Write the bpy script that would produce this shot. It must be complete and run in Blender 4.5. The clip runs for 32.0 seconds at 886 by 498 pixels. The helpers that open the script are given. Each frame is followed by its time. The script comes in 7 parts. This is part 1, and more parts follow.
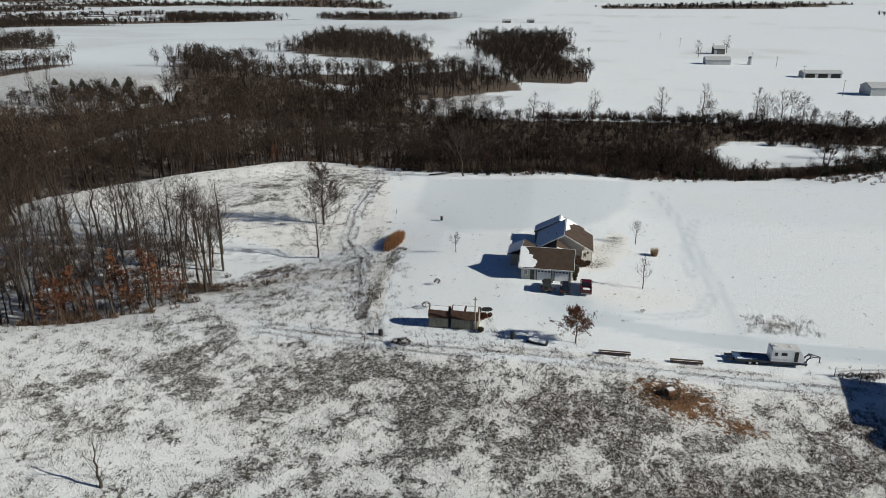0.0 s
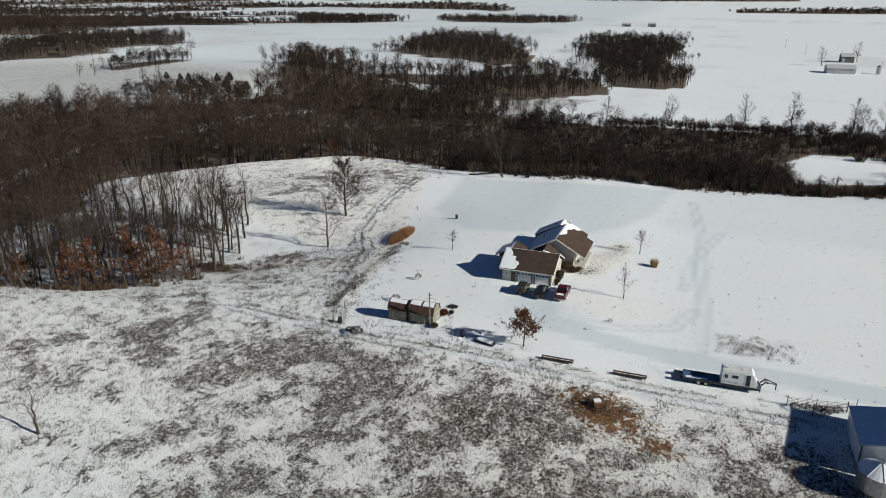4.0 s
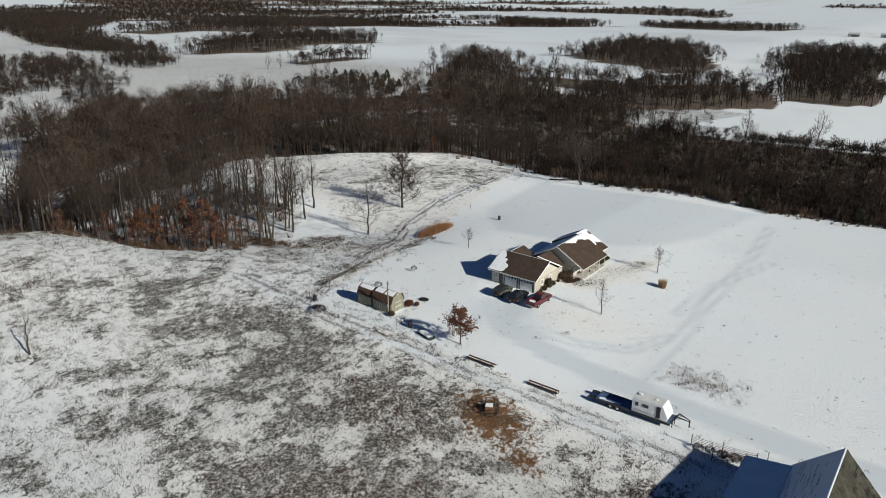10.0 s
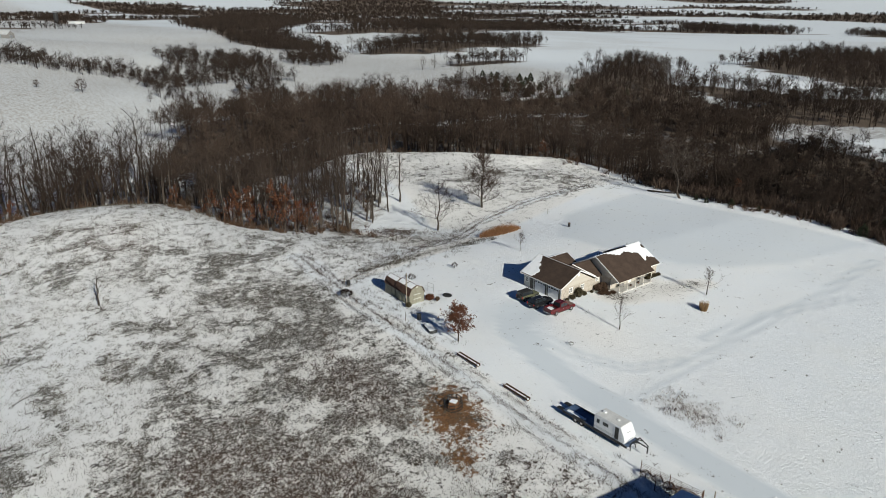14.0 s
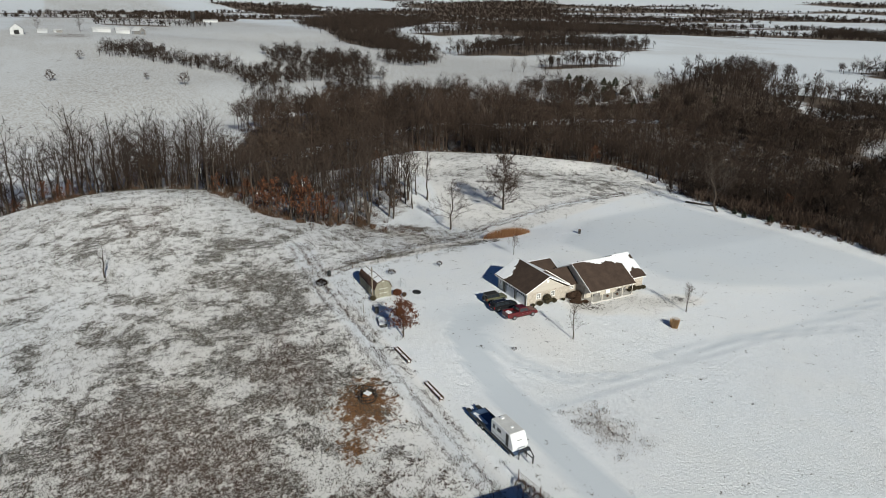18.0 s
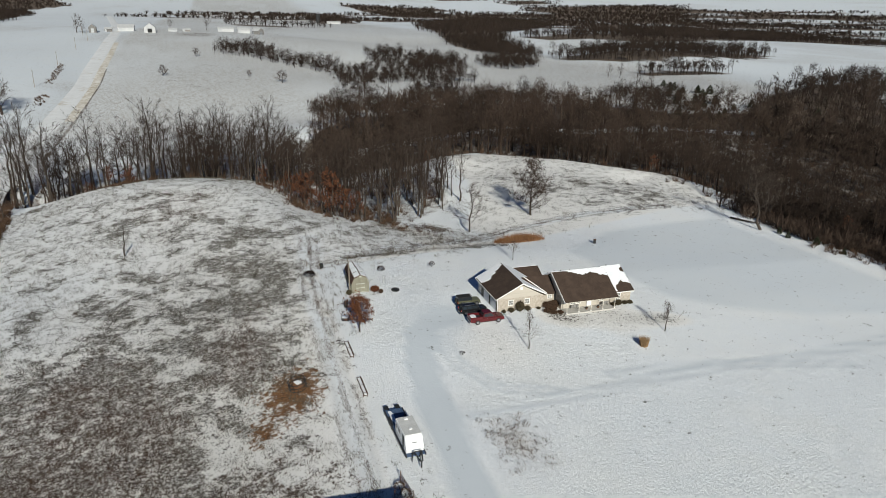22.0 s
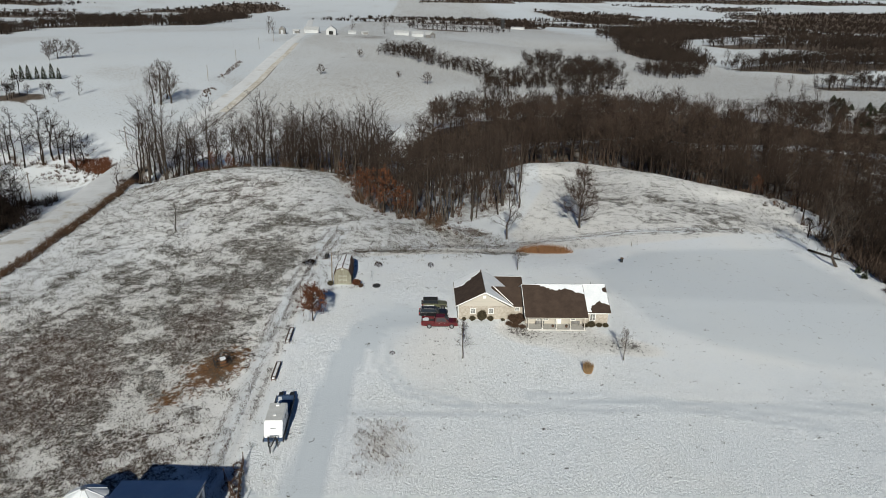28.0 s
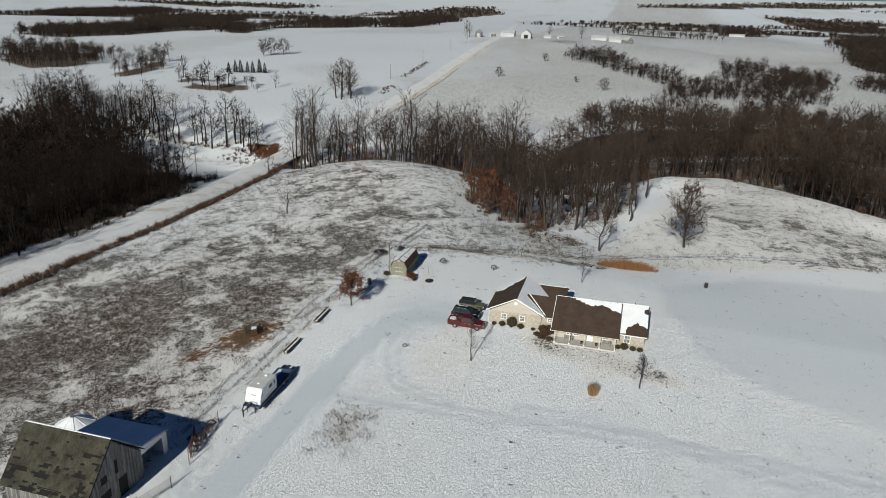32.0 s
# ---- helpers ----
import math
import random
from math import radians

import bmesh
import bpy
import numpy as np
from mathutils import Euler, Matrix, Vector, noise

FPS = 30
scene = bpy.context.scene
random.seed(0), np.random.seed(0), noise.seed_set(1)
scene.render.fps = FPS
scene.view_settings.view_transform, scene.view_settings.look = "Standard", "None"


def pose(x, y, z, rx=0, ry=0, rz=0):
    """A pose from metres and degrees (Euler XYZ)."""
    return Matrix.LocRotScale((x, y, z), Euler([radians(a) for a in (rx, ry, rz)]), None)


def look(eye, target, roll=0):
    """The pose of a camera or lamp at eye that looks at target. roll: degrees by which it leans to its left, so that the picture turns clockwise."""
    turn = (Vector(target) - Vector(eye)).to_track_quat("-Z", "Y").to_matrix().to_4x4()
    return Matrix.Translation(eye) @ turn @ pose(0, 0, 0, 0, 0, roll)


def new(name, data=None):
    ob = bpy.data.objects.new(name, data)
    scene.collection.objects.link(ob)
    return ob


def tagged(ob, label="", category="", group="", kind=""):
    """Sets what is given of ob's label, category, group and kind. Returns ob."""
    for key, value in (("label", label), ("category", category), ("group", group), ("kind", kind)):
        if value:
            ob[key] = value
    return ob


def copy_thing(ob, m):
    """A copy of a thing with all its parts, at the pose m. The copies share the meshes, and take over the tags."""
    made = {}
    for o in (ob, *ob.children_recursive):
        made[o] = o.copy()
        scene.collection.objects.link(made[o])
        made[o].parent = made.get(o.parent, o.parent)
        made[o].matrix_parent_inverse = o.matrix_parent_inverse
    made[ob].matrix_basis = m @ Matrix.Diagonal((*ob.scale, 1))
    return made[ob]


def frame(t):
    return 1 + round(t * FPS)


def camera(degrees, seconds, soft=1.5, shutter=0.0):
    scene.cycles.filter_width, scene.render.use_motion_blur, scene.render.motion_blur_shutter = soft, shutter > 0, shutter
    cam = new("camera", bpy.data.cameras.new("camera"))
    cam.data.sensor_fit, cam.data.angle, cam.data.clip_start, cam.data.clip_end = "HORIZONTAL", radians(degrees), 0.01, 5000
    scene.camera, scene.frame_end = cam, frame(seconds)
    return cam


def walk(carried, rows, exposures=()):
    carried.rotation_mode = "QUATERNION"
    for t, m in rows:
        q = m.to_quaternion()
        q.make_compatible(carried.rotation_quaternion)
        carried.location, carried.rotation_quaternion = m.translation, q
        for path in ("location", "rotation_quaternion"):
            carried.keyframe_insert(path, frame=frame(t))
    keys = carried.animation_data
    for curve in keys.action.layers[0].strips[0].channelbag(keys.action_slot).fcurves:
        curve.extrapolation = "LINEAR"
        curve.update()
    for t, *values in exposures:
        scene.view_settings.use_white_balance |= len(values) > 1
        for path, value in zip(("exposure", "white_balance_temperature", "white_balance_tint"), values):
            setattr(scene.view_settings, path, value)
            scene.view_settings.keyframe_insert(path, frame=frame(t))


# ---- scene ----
cam = camera(65.4, 32.0, soft=0.5)
METRES, EYE, TILT, LEAN, TURN = 203.0, 54.0, 0.0, 0.0, 10.8
ROWS = [
    (0.0, 0.0, 0.0, 0.0, -0.04, -20.74, 0.1),
    (0.5, 0.0156, -0.0008, -0.0005, 0.92, -20.71, 0.08),
    (1.0, 0.0315, -0.0011, -0.0008, 1.99, -20.7, 0.07),
    (1.5, 0.0474, -0.0009, -0.001, 3.06, -20.7, 0.04),
    (2.0, 0.0633, -0.0007, -0.0016, 4.14, -20.65, 0.04),
    (2.5, 0.0794, -0.0002, -0.002, 5.25, -20.64, 0.04),
    (4.5, 0.1425, 0.0051, -0.004, 12.38, -20.47, -0.04),
    (5.0, 0.1583, 0.0073, -0.0046, 14.67, -20.42, -0.03),
    (5.5, 0.1736, 0.0098, -0.0049, 16.79, -20.39, -0.08),
    (6.0, 0.1895, 0.0128, -0.0053, 18.79, -20.36, -0.07),
    (6.5, 0.2053, 0.0161, -0.0056, 19.75, -20.34, -0.09),
    (7.0, 0.2205, 0.0199, -0.0058, 20.67, -20.33, -0.13),
    (7.5, 0.2358, 0.0239, -0.0059, 21.68, -20.32, -0.17),
    (8.0, 0.2509, 0.0284, -0.0061, 22.71, -20.3, -0.21),
    (8.5, 0.2646, 0.0328, -0.0061, 23.72, -20.28, -0.24),
    (9.0, 0.2806, 0.0383, -0.0062, 24.93, -20.27, -0.29),
    (9.5, 0.2941, 0.0435, -0.0063, 25.97, -20.25, -0.31),
    (10.0, 0.3095, 0.0499, -0.0065, 27.19, -20.23, -0.33),
    (10.5, 0.3228, 0.0557, -0.0066, 28.23, -20.23, -0.35),
    (11.0, 0.338, 0.0631, -0.0069, 29.46, -20.19, -0.36),
    (11.5, 0.3507, 0.0694, -0.0067, 30.49, -20.19, -0.4),
    (12.0, 0.3657, 0.0773, -0.0069, 31.79, -20.16, -0.39),
    (12.5, 0.3772, 0.0838, -0.0071, 34.58, -20.09, -0.44),
    (13.0, 0.3923, 0.0934, -0.0074, 37.63, -20.06, -0.42),
    (13.5, 0.4043, 0.1014, -0.0076, 39.61, -20.04, -0.46),
    (14.0, 0.4183, 0.1117, -0.0079, 41.95, -20.01, -0.46),
    (14.5, 0.4298, 0.1208, -0.0081, 43.82, -20.01, -0.5),
    (16.5, 0.477, 0.1643, -0.0079, 47.29, -20.01, -0.66),
    (17.0, 0.4886, 0.1765, -0.008, 48.14, -20.0, -0.71),
    (17.5, 0.4976, 0.1866, -0.0081, 49.6, -19.99, -0.76),
    (18.0, 0.5083, 0.2001, -0.0086, 51.82, -19.95, -0.78),
    (18.5, 0.517, 0.2111, -0.0086, 52.97, -19.94, -0.82),
    (19.0, 0.5266, 0.2244, -0.0087, 54.31, -19.94, -0.87),
    (19.5, 0.5347, 0.2359, -0.0088, 55.45, -19.91, -0.89),
    (20.0, 0.5441, 0.2496, -0.009, 56.79, -19.9, -0.92),
    (20.5, 0.5516, 0.2614, -0.0092, 57.95, -19.89, -0.95),
    (21.0, 0.5599, 0.2756, -0.0094, 59.32, -19.86, -0.98),
    (21.5, 0.5667, 0.2875, -0.0095, 60.48, -19.86, -1.02),
    (22.0, 0.5742, 0.3016, -0.0097, 61.87, -19.83, -1.05),
    (22.5, 0.5805, 0.3137, -0.0099, 63.0, -19.8, -1.05),
    (23.0, 0.5874, 0.328, -0.0101, 64.32, -19.76, -1.09),
    (23.5, 0.5928, 0.3401, -0.0104, 65.45, -19.76, -1.12),
    (24.0, 0.5989, 0.3546, -0.0105, 66.78, -19.75, -1.14),
    (24.5, 0.6038, 0.3672, -0.0106, 67.93, -19.75, -1.17),
    (25.0, 0.6091, 0.3823, -0.0107, 69.27, -19.75, -1.17),
    (25.5, 0.6133, 0.3954, -0.0108, 70.41, -19.74, -1.2),
    (27.5, 0.6291, 0.4549, -0.0109, 75.56, -19.71, -1.22),
    (28.0, 0.6328, 0.4708, -0.011, 77.61, -19.68, -1.26),
    (28.5, 0.6354, 0.485, -0.0111, 80.37, -19.67, -1.29),
    (29.0, 0.6381, 0.5025, -0.0113, 82.94, -19.66, -1.31),
    (29.5, 0.6401, 0.5174, -0.0114, 84.84, -19.68, -1.34),
    (30.0, 0.6418, 0.5338, -0.0115, 86.92, -19.67, -1.36),
    (30.5, 0.643, 0.5502, -0.0116, 88.92, -19.68, -1.38),
    (31.0, 0.6437, 0.5667, -0.0116, 90.94, -19.7, -1.42),
    (31.5, 0.6438, 0.5836, -0.0117, 92.95, -19.71, -1.44),
    (32.0, 0.6431, 0.601, -0.0117, 94.82, -19.73, -1.47),
]
EXPOSURES = [(0.0, 0.10, 6550, 8), (12.0, 0.09, 6550, 8), (16.0, 0.05, 6550, 8), (24.0, -0.05, 6550, 8), (32.0, -0.14, 6550, 8)]
walk(cam, [(t, pose(0, 0, EYE, TILT, LEAN, TURN) @ pose(METRES * x, METRES * y, METRES * z, 90 + pitch, roll, yaw)) for t, x, y, z, yaw, pitch, roll in ROWS],
     exposures=EXPOSURES)

# ---- world, sun ----
SUN_ELEV, SUN_AZ = radians(27), radians(-5)      # azimuth from +x towards +y
world = bpy.data.worlds.new("world")
scene.world = world
world.use_nodes = True
wn = world.node_tree
sky = wn.nodes.new("ShaderNodeTexSky")
sky.sky_type, sky.sun_disc = "NISHITA", False
sky.sun_elevation, sky.sun_rotation = SUN_ELEV, radians(90) - SUN_AZ
sky.air_density, sky.dust_density, sky.ozone_density = 1.0, 0.1, 3.0
tint = wn.nodes.new("ShaderNodeMix")
tint.data_type, tint.blend_type = "RGBA", "MULTIPLY"
tint.inputs[0].default_value = 1.0
tint.inputs[7].default_value = (0.72, 0.95, 1.32, 1)
wn.links.new(sky.outputs[0], tint.inputs[6])
wn.links.new(tint.outputs[2], wn.nodes["Background"].inputs[0])
wn.nodes["Background"].inputs[1].default_value = 0.0245
sun_data = bpy.data.lights.new("sun", "SUN")
sun_data.energy, sun_data.angle, sun_data.color = 5.0, radians(0.55), (0.974, 0.957, 0.868)
sun = new("sun", sun_data)
sun.matrix_world = look((200 * math.cos(SUN_AZ), 200 * math.sin(SUN_AZ), 200 * math.tan(SUN_ELEV)), (0, 0, 0))


# ---- materials ----
def nodes_of(name):
    m = bpy.data.materials.new(name)
    m.use_nodes = True
    n, l = m.node_tree.nodes, m.node_tree.links
    return m, n, l, n["Principled BSDF"]


def noise_node(n, l, coord, scale, detail=4.0, rough=0.6, stretch=None):
    t = n.new("ShaderNodeTexNoise")
    t.inputs["Scale"].default_value, t.inputs["Detail"].default_value, t.inputs["Roughness"].default_value = scale, detail, rough
    if stretch:
        mp = n.new("ShaderNodeMapping")
        mp.inputs["Scale"].default_value = stretch
        l.new(coord, mp.inputs[0])
        coord = mp.outputs[0]
    l.new(coord, t.inputs["Vector"])
    return t.outputs[0]


def ramp(n, l, fac, a, b):
    r = n.new("ShaderNodeMapRange")
    r.interpolation_type = "SMOOTHSTEP"
    r.inputs[1].default_value, r.inputs[2].default_value = a, b
    l.new(fac, r.inputs[0])
    return r.outputs[0]


def mixc(n, l, fac, a, b):
    m = n.new("ShaderNodeMix")
    m.data_type = "RGBA"
    for sock, v in ((m.inputs[0], fac), (m.inputs[6], a), (m.inputs[7], b)):
        if isinstance(v, tuple):
            sock.default_value = (*v, 1)
        elif isinstance(v, (int, float)):
            sock.default_value = v
        else:
            l.new(v, sock)
    return m.outputs[2]


def math_node(n, l, op, a, b):
    m = n.new("ShaderNodeMath")
    m.operation = op
    for sock, v in zip(m.inputs, (a, b)):
        if isinstance(v, (int, float)):
            sock.default_value = v
        else:
            l.new(v, sock)
    return m.outputs[0]


def add_bump(n, l, bsdf, height, strength, distance):
    b = n.new("ShaderNodeBump")
    b.inputs["Strength"].default_value, b.inputs["Distance"].default_value = strength, distance
    l.new(height, b.inputs["Height"])
    l.new(b.outputs[0], bsdf.inputs["Normal"])


def surface(name, a, b, scale=2.0, fine=12.0, rough=0.8, metal=0.0, bump=0.3, dist=0.01, stretch=None, spec=0.3, vary=0.0, dirt=None):
    """Two tones mixed by coarse and fine grain, with relief; vary: by object; dirt: a third tone in stains."""
    m, n, l, p = nodes_of(name)
    co = n.new("ShaderNodeTexCoord").outputs["Object"]
    big = noise_node(n, l, co, scale, 5, 0.65, stretch)
    small = noise_node(n, l, co, fine, 4, 0.7, stretch)
    fac = math_node(n, l, "ADD", math_node(n, l, "MULTIPLY", big, 0.6), math_node(n, l, "MULTIPLY", small, 0.4))
    col = mixc(n, l, ramp(n, l, fac, 0.35, 0.65), a, b)
    if dirt:
        col = mixc(n, l, ramp(n, l, noise_node(n, l, co, scale * 0.6, 6, 0.7), 0.55, 0.72), col, dirt)
    if vary:
        info = n.new("ShaderNodeObjectInfo")
        hsv = n.new("ShaderNodeHueSaturation")
        v = n.new("ShaderNodeMapRange")
        v.inputs[3].default_value, v.inputs[4].default_value = 1 - vary, 1 + vary
        l.new(info.outputs["Random"], v.inputs[0])
        l.new(v.outputs[0], hsv.inputs["Value"])
        l.new(col, hsv.inputs["Color"])
        col = hsv.outputs[0]
    l.new(col, p.inputs["Base Color"])
    p.inputs["Roughness"].default_value, p.inputs["Metallic"].default_value = rough, metal
    p.inputs["Specular IOR Level"].default_value = spec
    if bump:
        add_bump(n, l, p, small, bump, dist)
    return m


def glass_dark(name, tone=(0.02, 0.025, 0.03)):
    m, n, l, p = nodes_of(name)
    p.inputs["Base Color"].default_value = (*tone, 1)
    p.inputs["Roughness"].default_value = 0.06
    p.inputs["Specular IOR Level"].default_value = 0.7
    return m


def tree_material(name, dark, light):
    """Bark and twigs, toned tree by tree by the mesh's own tone, or by object."""
    m, n, l, p = nodes_of(name)
    at = n.new("ShaderNodeAttribute")
    at.attribute_name = "tone"
    co = n.new("ShaderNodeTexCoord").outputs["Object"]
    gr = noise_node(n, l, co, 0.9, 3, 0.6)
    f = math_node(n, l, "ADD", math_node(n, l, "MULTIPLY", at.outputs["Fac"], 0.75), math_node(n, l, "MULTIPLY", gr, 0.35))
    l.new(mixc(n, l, f, dark, light), p.inputs["Base Color"])
    p.inputs["Roughness"].default_value = 0.9
    p.inputs["Specular IOR Level"].default_value = 0.15
    return m


SNOW = (0.80, 0.82, 0.85)


def ground_material():
    m, n, l, p = nodes_of("snow_and_dead_grass")
    pos = n.new("ShaderNodeNewGeometry").outputs["Position"]

    def attr(k):
        a = n.new("ShaderNodeAttribute")
        a.attribute_name = k
        return a.outputs["Fac"]
    n_fine = noise_node(n, l, pos, 2.3, 6, 0.8)
    n_mid = noise_node(n, l, pos, 0.33, 5, 0.65)
    n_big = noise_node(n, l, pos, 0.045, 4, 0.6)
    speck = noise_node(n, l, pos, 5.0, 3, 0.7)
    # dead grass: patches a few metres wide, broken by fine grain, and single tufts between them
    grain = math_node(n, l, "ADD", math_node(n, l, "MULTIPLY", n_fine, 0.58),
                      math_node(n, l, "ADD", math_node(n, l, "MULTIPLY", n_mid, 0.32), math_node(n, l, "MULTIPLY", n_big, 0.10)))
    density = attr("grass")
    n_patch = noise_node(n, l, pos, 0.26, 8, 0.78, (1.0, 0.65, 1.0))
    lean = math_node(n, l, "ADD", math_node(n, l, "MULTIPLY", density, 0.34), math_node(n, l, "MULTIPLY", n_big, 0.35))
    patch = ramp(n, l, math_node(n, l, "ADD", n_patch, lean), 0.86, 0.93)
    broken = ramp(n, l, math_node(n, l, "ADD", n_fine, math_node(n, l, "MULTIPLY", speck, 0.5)), 0.70, 0.82)
    lone = ramp(n, l, math_node(n, l, "ADD", n_fine, math_node(n, l, "MULTIPLY", density, 0.27)), 0.640, 0.690)
    stand = attr("patch")
    n_clump = noise_node(n, l, pos, 0.75, 5, 0.72, (1.0, 0.7, 1.0))
    patch = math_node(n, l, "MAXIMUM", patch, ramp(n, l, math_node(n, l, "ADD", math_node(n, l, "MULTIPLY", stand, 0.66), math_node(n, l, "ADD", math_node(n, l, "MULTIPLY", math_node(n, l, "SUBTRACT", n_clump, 0.5), 2.6), math_node(n, l, "MULTIPLY", math_node(n, l, "SUBTRACT", n_fine, 0.5), 1.6))), 0.39, 0.60))
    show = math_node(n, l, "MINIMUM", math_node(n, l, "ADD", math_node(n, l, "MULTIPLY", patch, math_node(n, l, "ADD", math_node(n, l, "MULTIPLY", broken, 0.85), 0.34)), lone), 0.96)
    grass = mixc(n, l, ramp(n, l, n_mid, 0.38, 0.62), (0.032, 0.029, 0.025), (0.090, 0.079, 0.066))
    grass = mixc(n, l, ramp(n, l, n_big, 0.5, 0.68), grass, (0.085, 0.060, 0.042))
    grass = mixc(n, l, attr("weed"), grass, mixc(n, l, ramp(n, l, n_fine, 0.35, 0.65), (0.038, 0.025, 0.019), (0.115, 0.076, 0.056)))
    hay = mixc(n, l, ramp(n, l, speck, 0.35, 0.65), (0.085, 0.040, 0.020), (0.29, 0.15, 0.066))
    n_hay = noise_node(n, l, pos, 0.9, 7, 0.8)
    hgap = math_node(n, l, "SUBTRACT", math_node(n, l, "ADD", math_node(n, l, "ADD", n_hay, math_node(n, l, "MULTIPLY", math_node(n, l, "SUBTRACT", n_fine, 0.5), 0.55)), math_node(n, l, "MULTIPLY", attr("hay"), 0.45)), 0.768)
    hshow = ramp(n, l, hgap, -0.02, 0.08)
    snow = mixc(n, l, ramp(n, l, n_fine, 0.3, 0.7), (0.80, 0.835, 0.875), (0.87, 0.895, 0.925))
    snow = mixc(n, l, ramp(n, l, n_big, 0.35, 0.7), snow, (0.85, 0.865, 0.875))
    earth = mixc(n, l, ramp(n, l, n_fine, 0.35, 0.65), (0.065, 0.049, 0.037), (0.17, 0.13, 0.098))
    egap = math_node(n, l, "SUBTRACT", math_node(n, l, "ADD", grain, math_node(n, l, "MULTIPLY", attr("earth"), 0.5)), 0.75)
    eshow = ramp(n, l, egap, -0.05, 0.12)
    snow = mixc(n, l, ramp(n, l, density, 0.04, 0.18), snow, (0.875, 0.865, 0.85))
    snow = mixc(n, l, math_node(n, l, "MULTIPLY", ramp(n, l, density, 0.12, 0.42), 0.5), snow, (0.60, 0.57, 0.515))
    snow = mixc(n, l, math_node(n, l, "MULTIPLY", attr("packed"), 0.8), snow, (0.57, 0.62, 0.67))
    n_stub = noise_node(n, l, pos, 0.7, 6, 0.8)
    stub = math_node(n, l, "MULTIPLY", attr("stubble"), math_node(n, l, "ADD", math_node(n, l, "MULTIPLY", ramp(n, l, n_stub, 0.46, 0.60), 0.62), 0.14))
    snow = mixc(n, l, stub, snow, (0.27, 0.225, 0.175))
    col = mixc(n, l, show, snow, grass)
    col = mixc(n, l, eshow, col, earth)
    col = mixc(n, l, hshow, col, hay)
    l.new(col, p.inputs["Base Color"])
    p.inputs["Roughness"].default_value = 0.75
    p.inputs["Specular IOR Level"].default_value = 0.2
    lumps = noise_node(n, l, pos, 2.6, 6, 0.8)
    h = math_node(n, l, "ADD", math_node(n, l, "MULTIPLY", n_fine, 0.25),
                  math_node(n, l, "ADD", math_node(n, l, "MULTIPLY", lumps, 0.45), math_node(n, l, "MULTIPLY", n_mid, 0.4)))
    packed = attr("packed")
    h = math_node(n, l, "MULTIPLY", math_node(n, l, "SUBTRACT", h, 0.6), math_node(n, l, "SUBTRACT", 1.0, math_node(n, l, "MULTIPLY", packed, 0.85)))
    add_bump(n, l, p, h, 1.0, 0.36)
    return m


M_GROUND = ground_material()
M_SNOW = surface("packed_snow", (0.74, 0.765, 0.80), (0.84, 0.85, 0.87), 0.5, 3.0, 0.7, bump=0.4, dist=0.05)
M_ROAD = surface("snowy_gravel_road", (0.66, 0.665, 0.67), (0.76, 0.77, 0.78), 0.15, 1.5, 0.8, bump=0.3, dist=0.04, dirt=(0.52, 0.48, 0.42))
M_BARK = tree_material("grey_brown_bark", (0.022, 0.018, 0.015), (0.088, 0.070, 0.058))
M_TWIG = tree_material("brown_twigs", (0.0105, 0.0076, 0.0059), (0.080, 0.055, 0.042))
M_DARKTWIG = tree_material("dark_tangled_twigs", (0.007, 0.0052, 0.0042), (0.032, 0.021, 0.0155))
M_FARTWIG = tree_material("grey_brown_distant_twigs", (0.012, 0.0088, 0.0070), (0.062, 0.044, 0.0345))
M_BRUSH = tree_material("red_brown_brush", (0.035, 0.022, 0.015), (0.12, 0.072, 0.046))
M_RUST = tree_material("rusty_oak_leaves", (0.050, 0.019, 0.011), (0.160, 0.064, 0.032))
M_CEDAR = tree_material("dark_cedar_needles", (0.012, 0.018, 0.010), (0.045, 0.052, 0.030))
M_GRASS = tree_material("dead_grass_blades", (0.042, 0.038, 0.031), (0.145, 0.128, 0.102))
M_WEED = tree_material("brown_weed_stalks", (0.030, 0.020, 0.015), (0.115, 0.074, 0.053))
# painted near-black so gaps in the shingles read as shaded holes
M_DECK = surface("hole_shade_deck", (0.006, 0.0055, 0.005), (0.016, 0.014, 0.012), 2.0, 9.0, 0.9)
M_TAN = tree_material("tan_ornamental_grass", (0.17, 0.10, 0.05), (0.42, 0.28, 0.15))
M_REED = tree_material("orange_reeds", (0.14, 0.066, 0.033), (0.34, 0.18, 0.09))
M_SHINGLE = surface("brown_shingles", (0.044, 0.029, 0.022), (0.070, 0.047, 0.035), 0.8, 9.0, 0.9, bump=0.5, dist=0.02)
M_BRICK = surface("tan_stone_veneer", (0.31, 0.27, 0.225), (0.50, 0.445, 0.38), 2.2, 7.0, 0.85, bump=0.5, dist=0.02, dirt=(0.33, 0.275, 0.22))
M_SIDING = surface("beige_siding", (0.43, 0.39, 0.335), (0.50, 0.455, 0.395), 0.5, 5.0, 0.6, bump=0.1, stretch=(0.2, 0.2, 3))
M_TRIM = surface("white_trim", (0.74, 0.73, 0.70), (0.82, 0.81, 0.79), 1.0, 8.0, 0.5, bump=0.05)
M_CREAM = surface("cream_paint", (0.52, 0.48, 0.42), (0.62, 0.58, 0.51), 1.0, 8.0, 0.5, bump=0.05)
M_WHITE = surface("white_panel", (0.70, 0.71, 0.72), (0.80, 0.81, 0.82), 0.6, 5.0, 0.4, bump=0.05, dirt=(0.58, 0.58, 0.57))
M_PANE = surface("curtained_window_glass", (0.13, 0.13, 0.125), (0.27, 0.265, 0.25), 1.5, 6.0, 0.12, bump=0.0, spec=0.6)
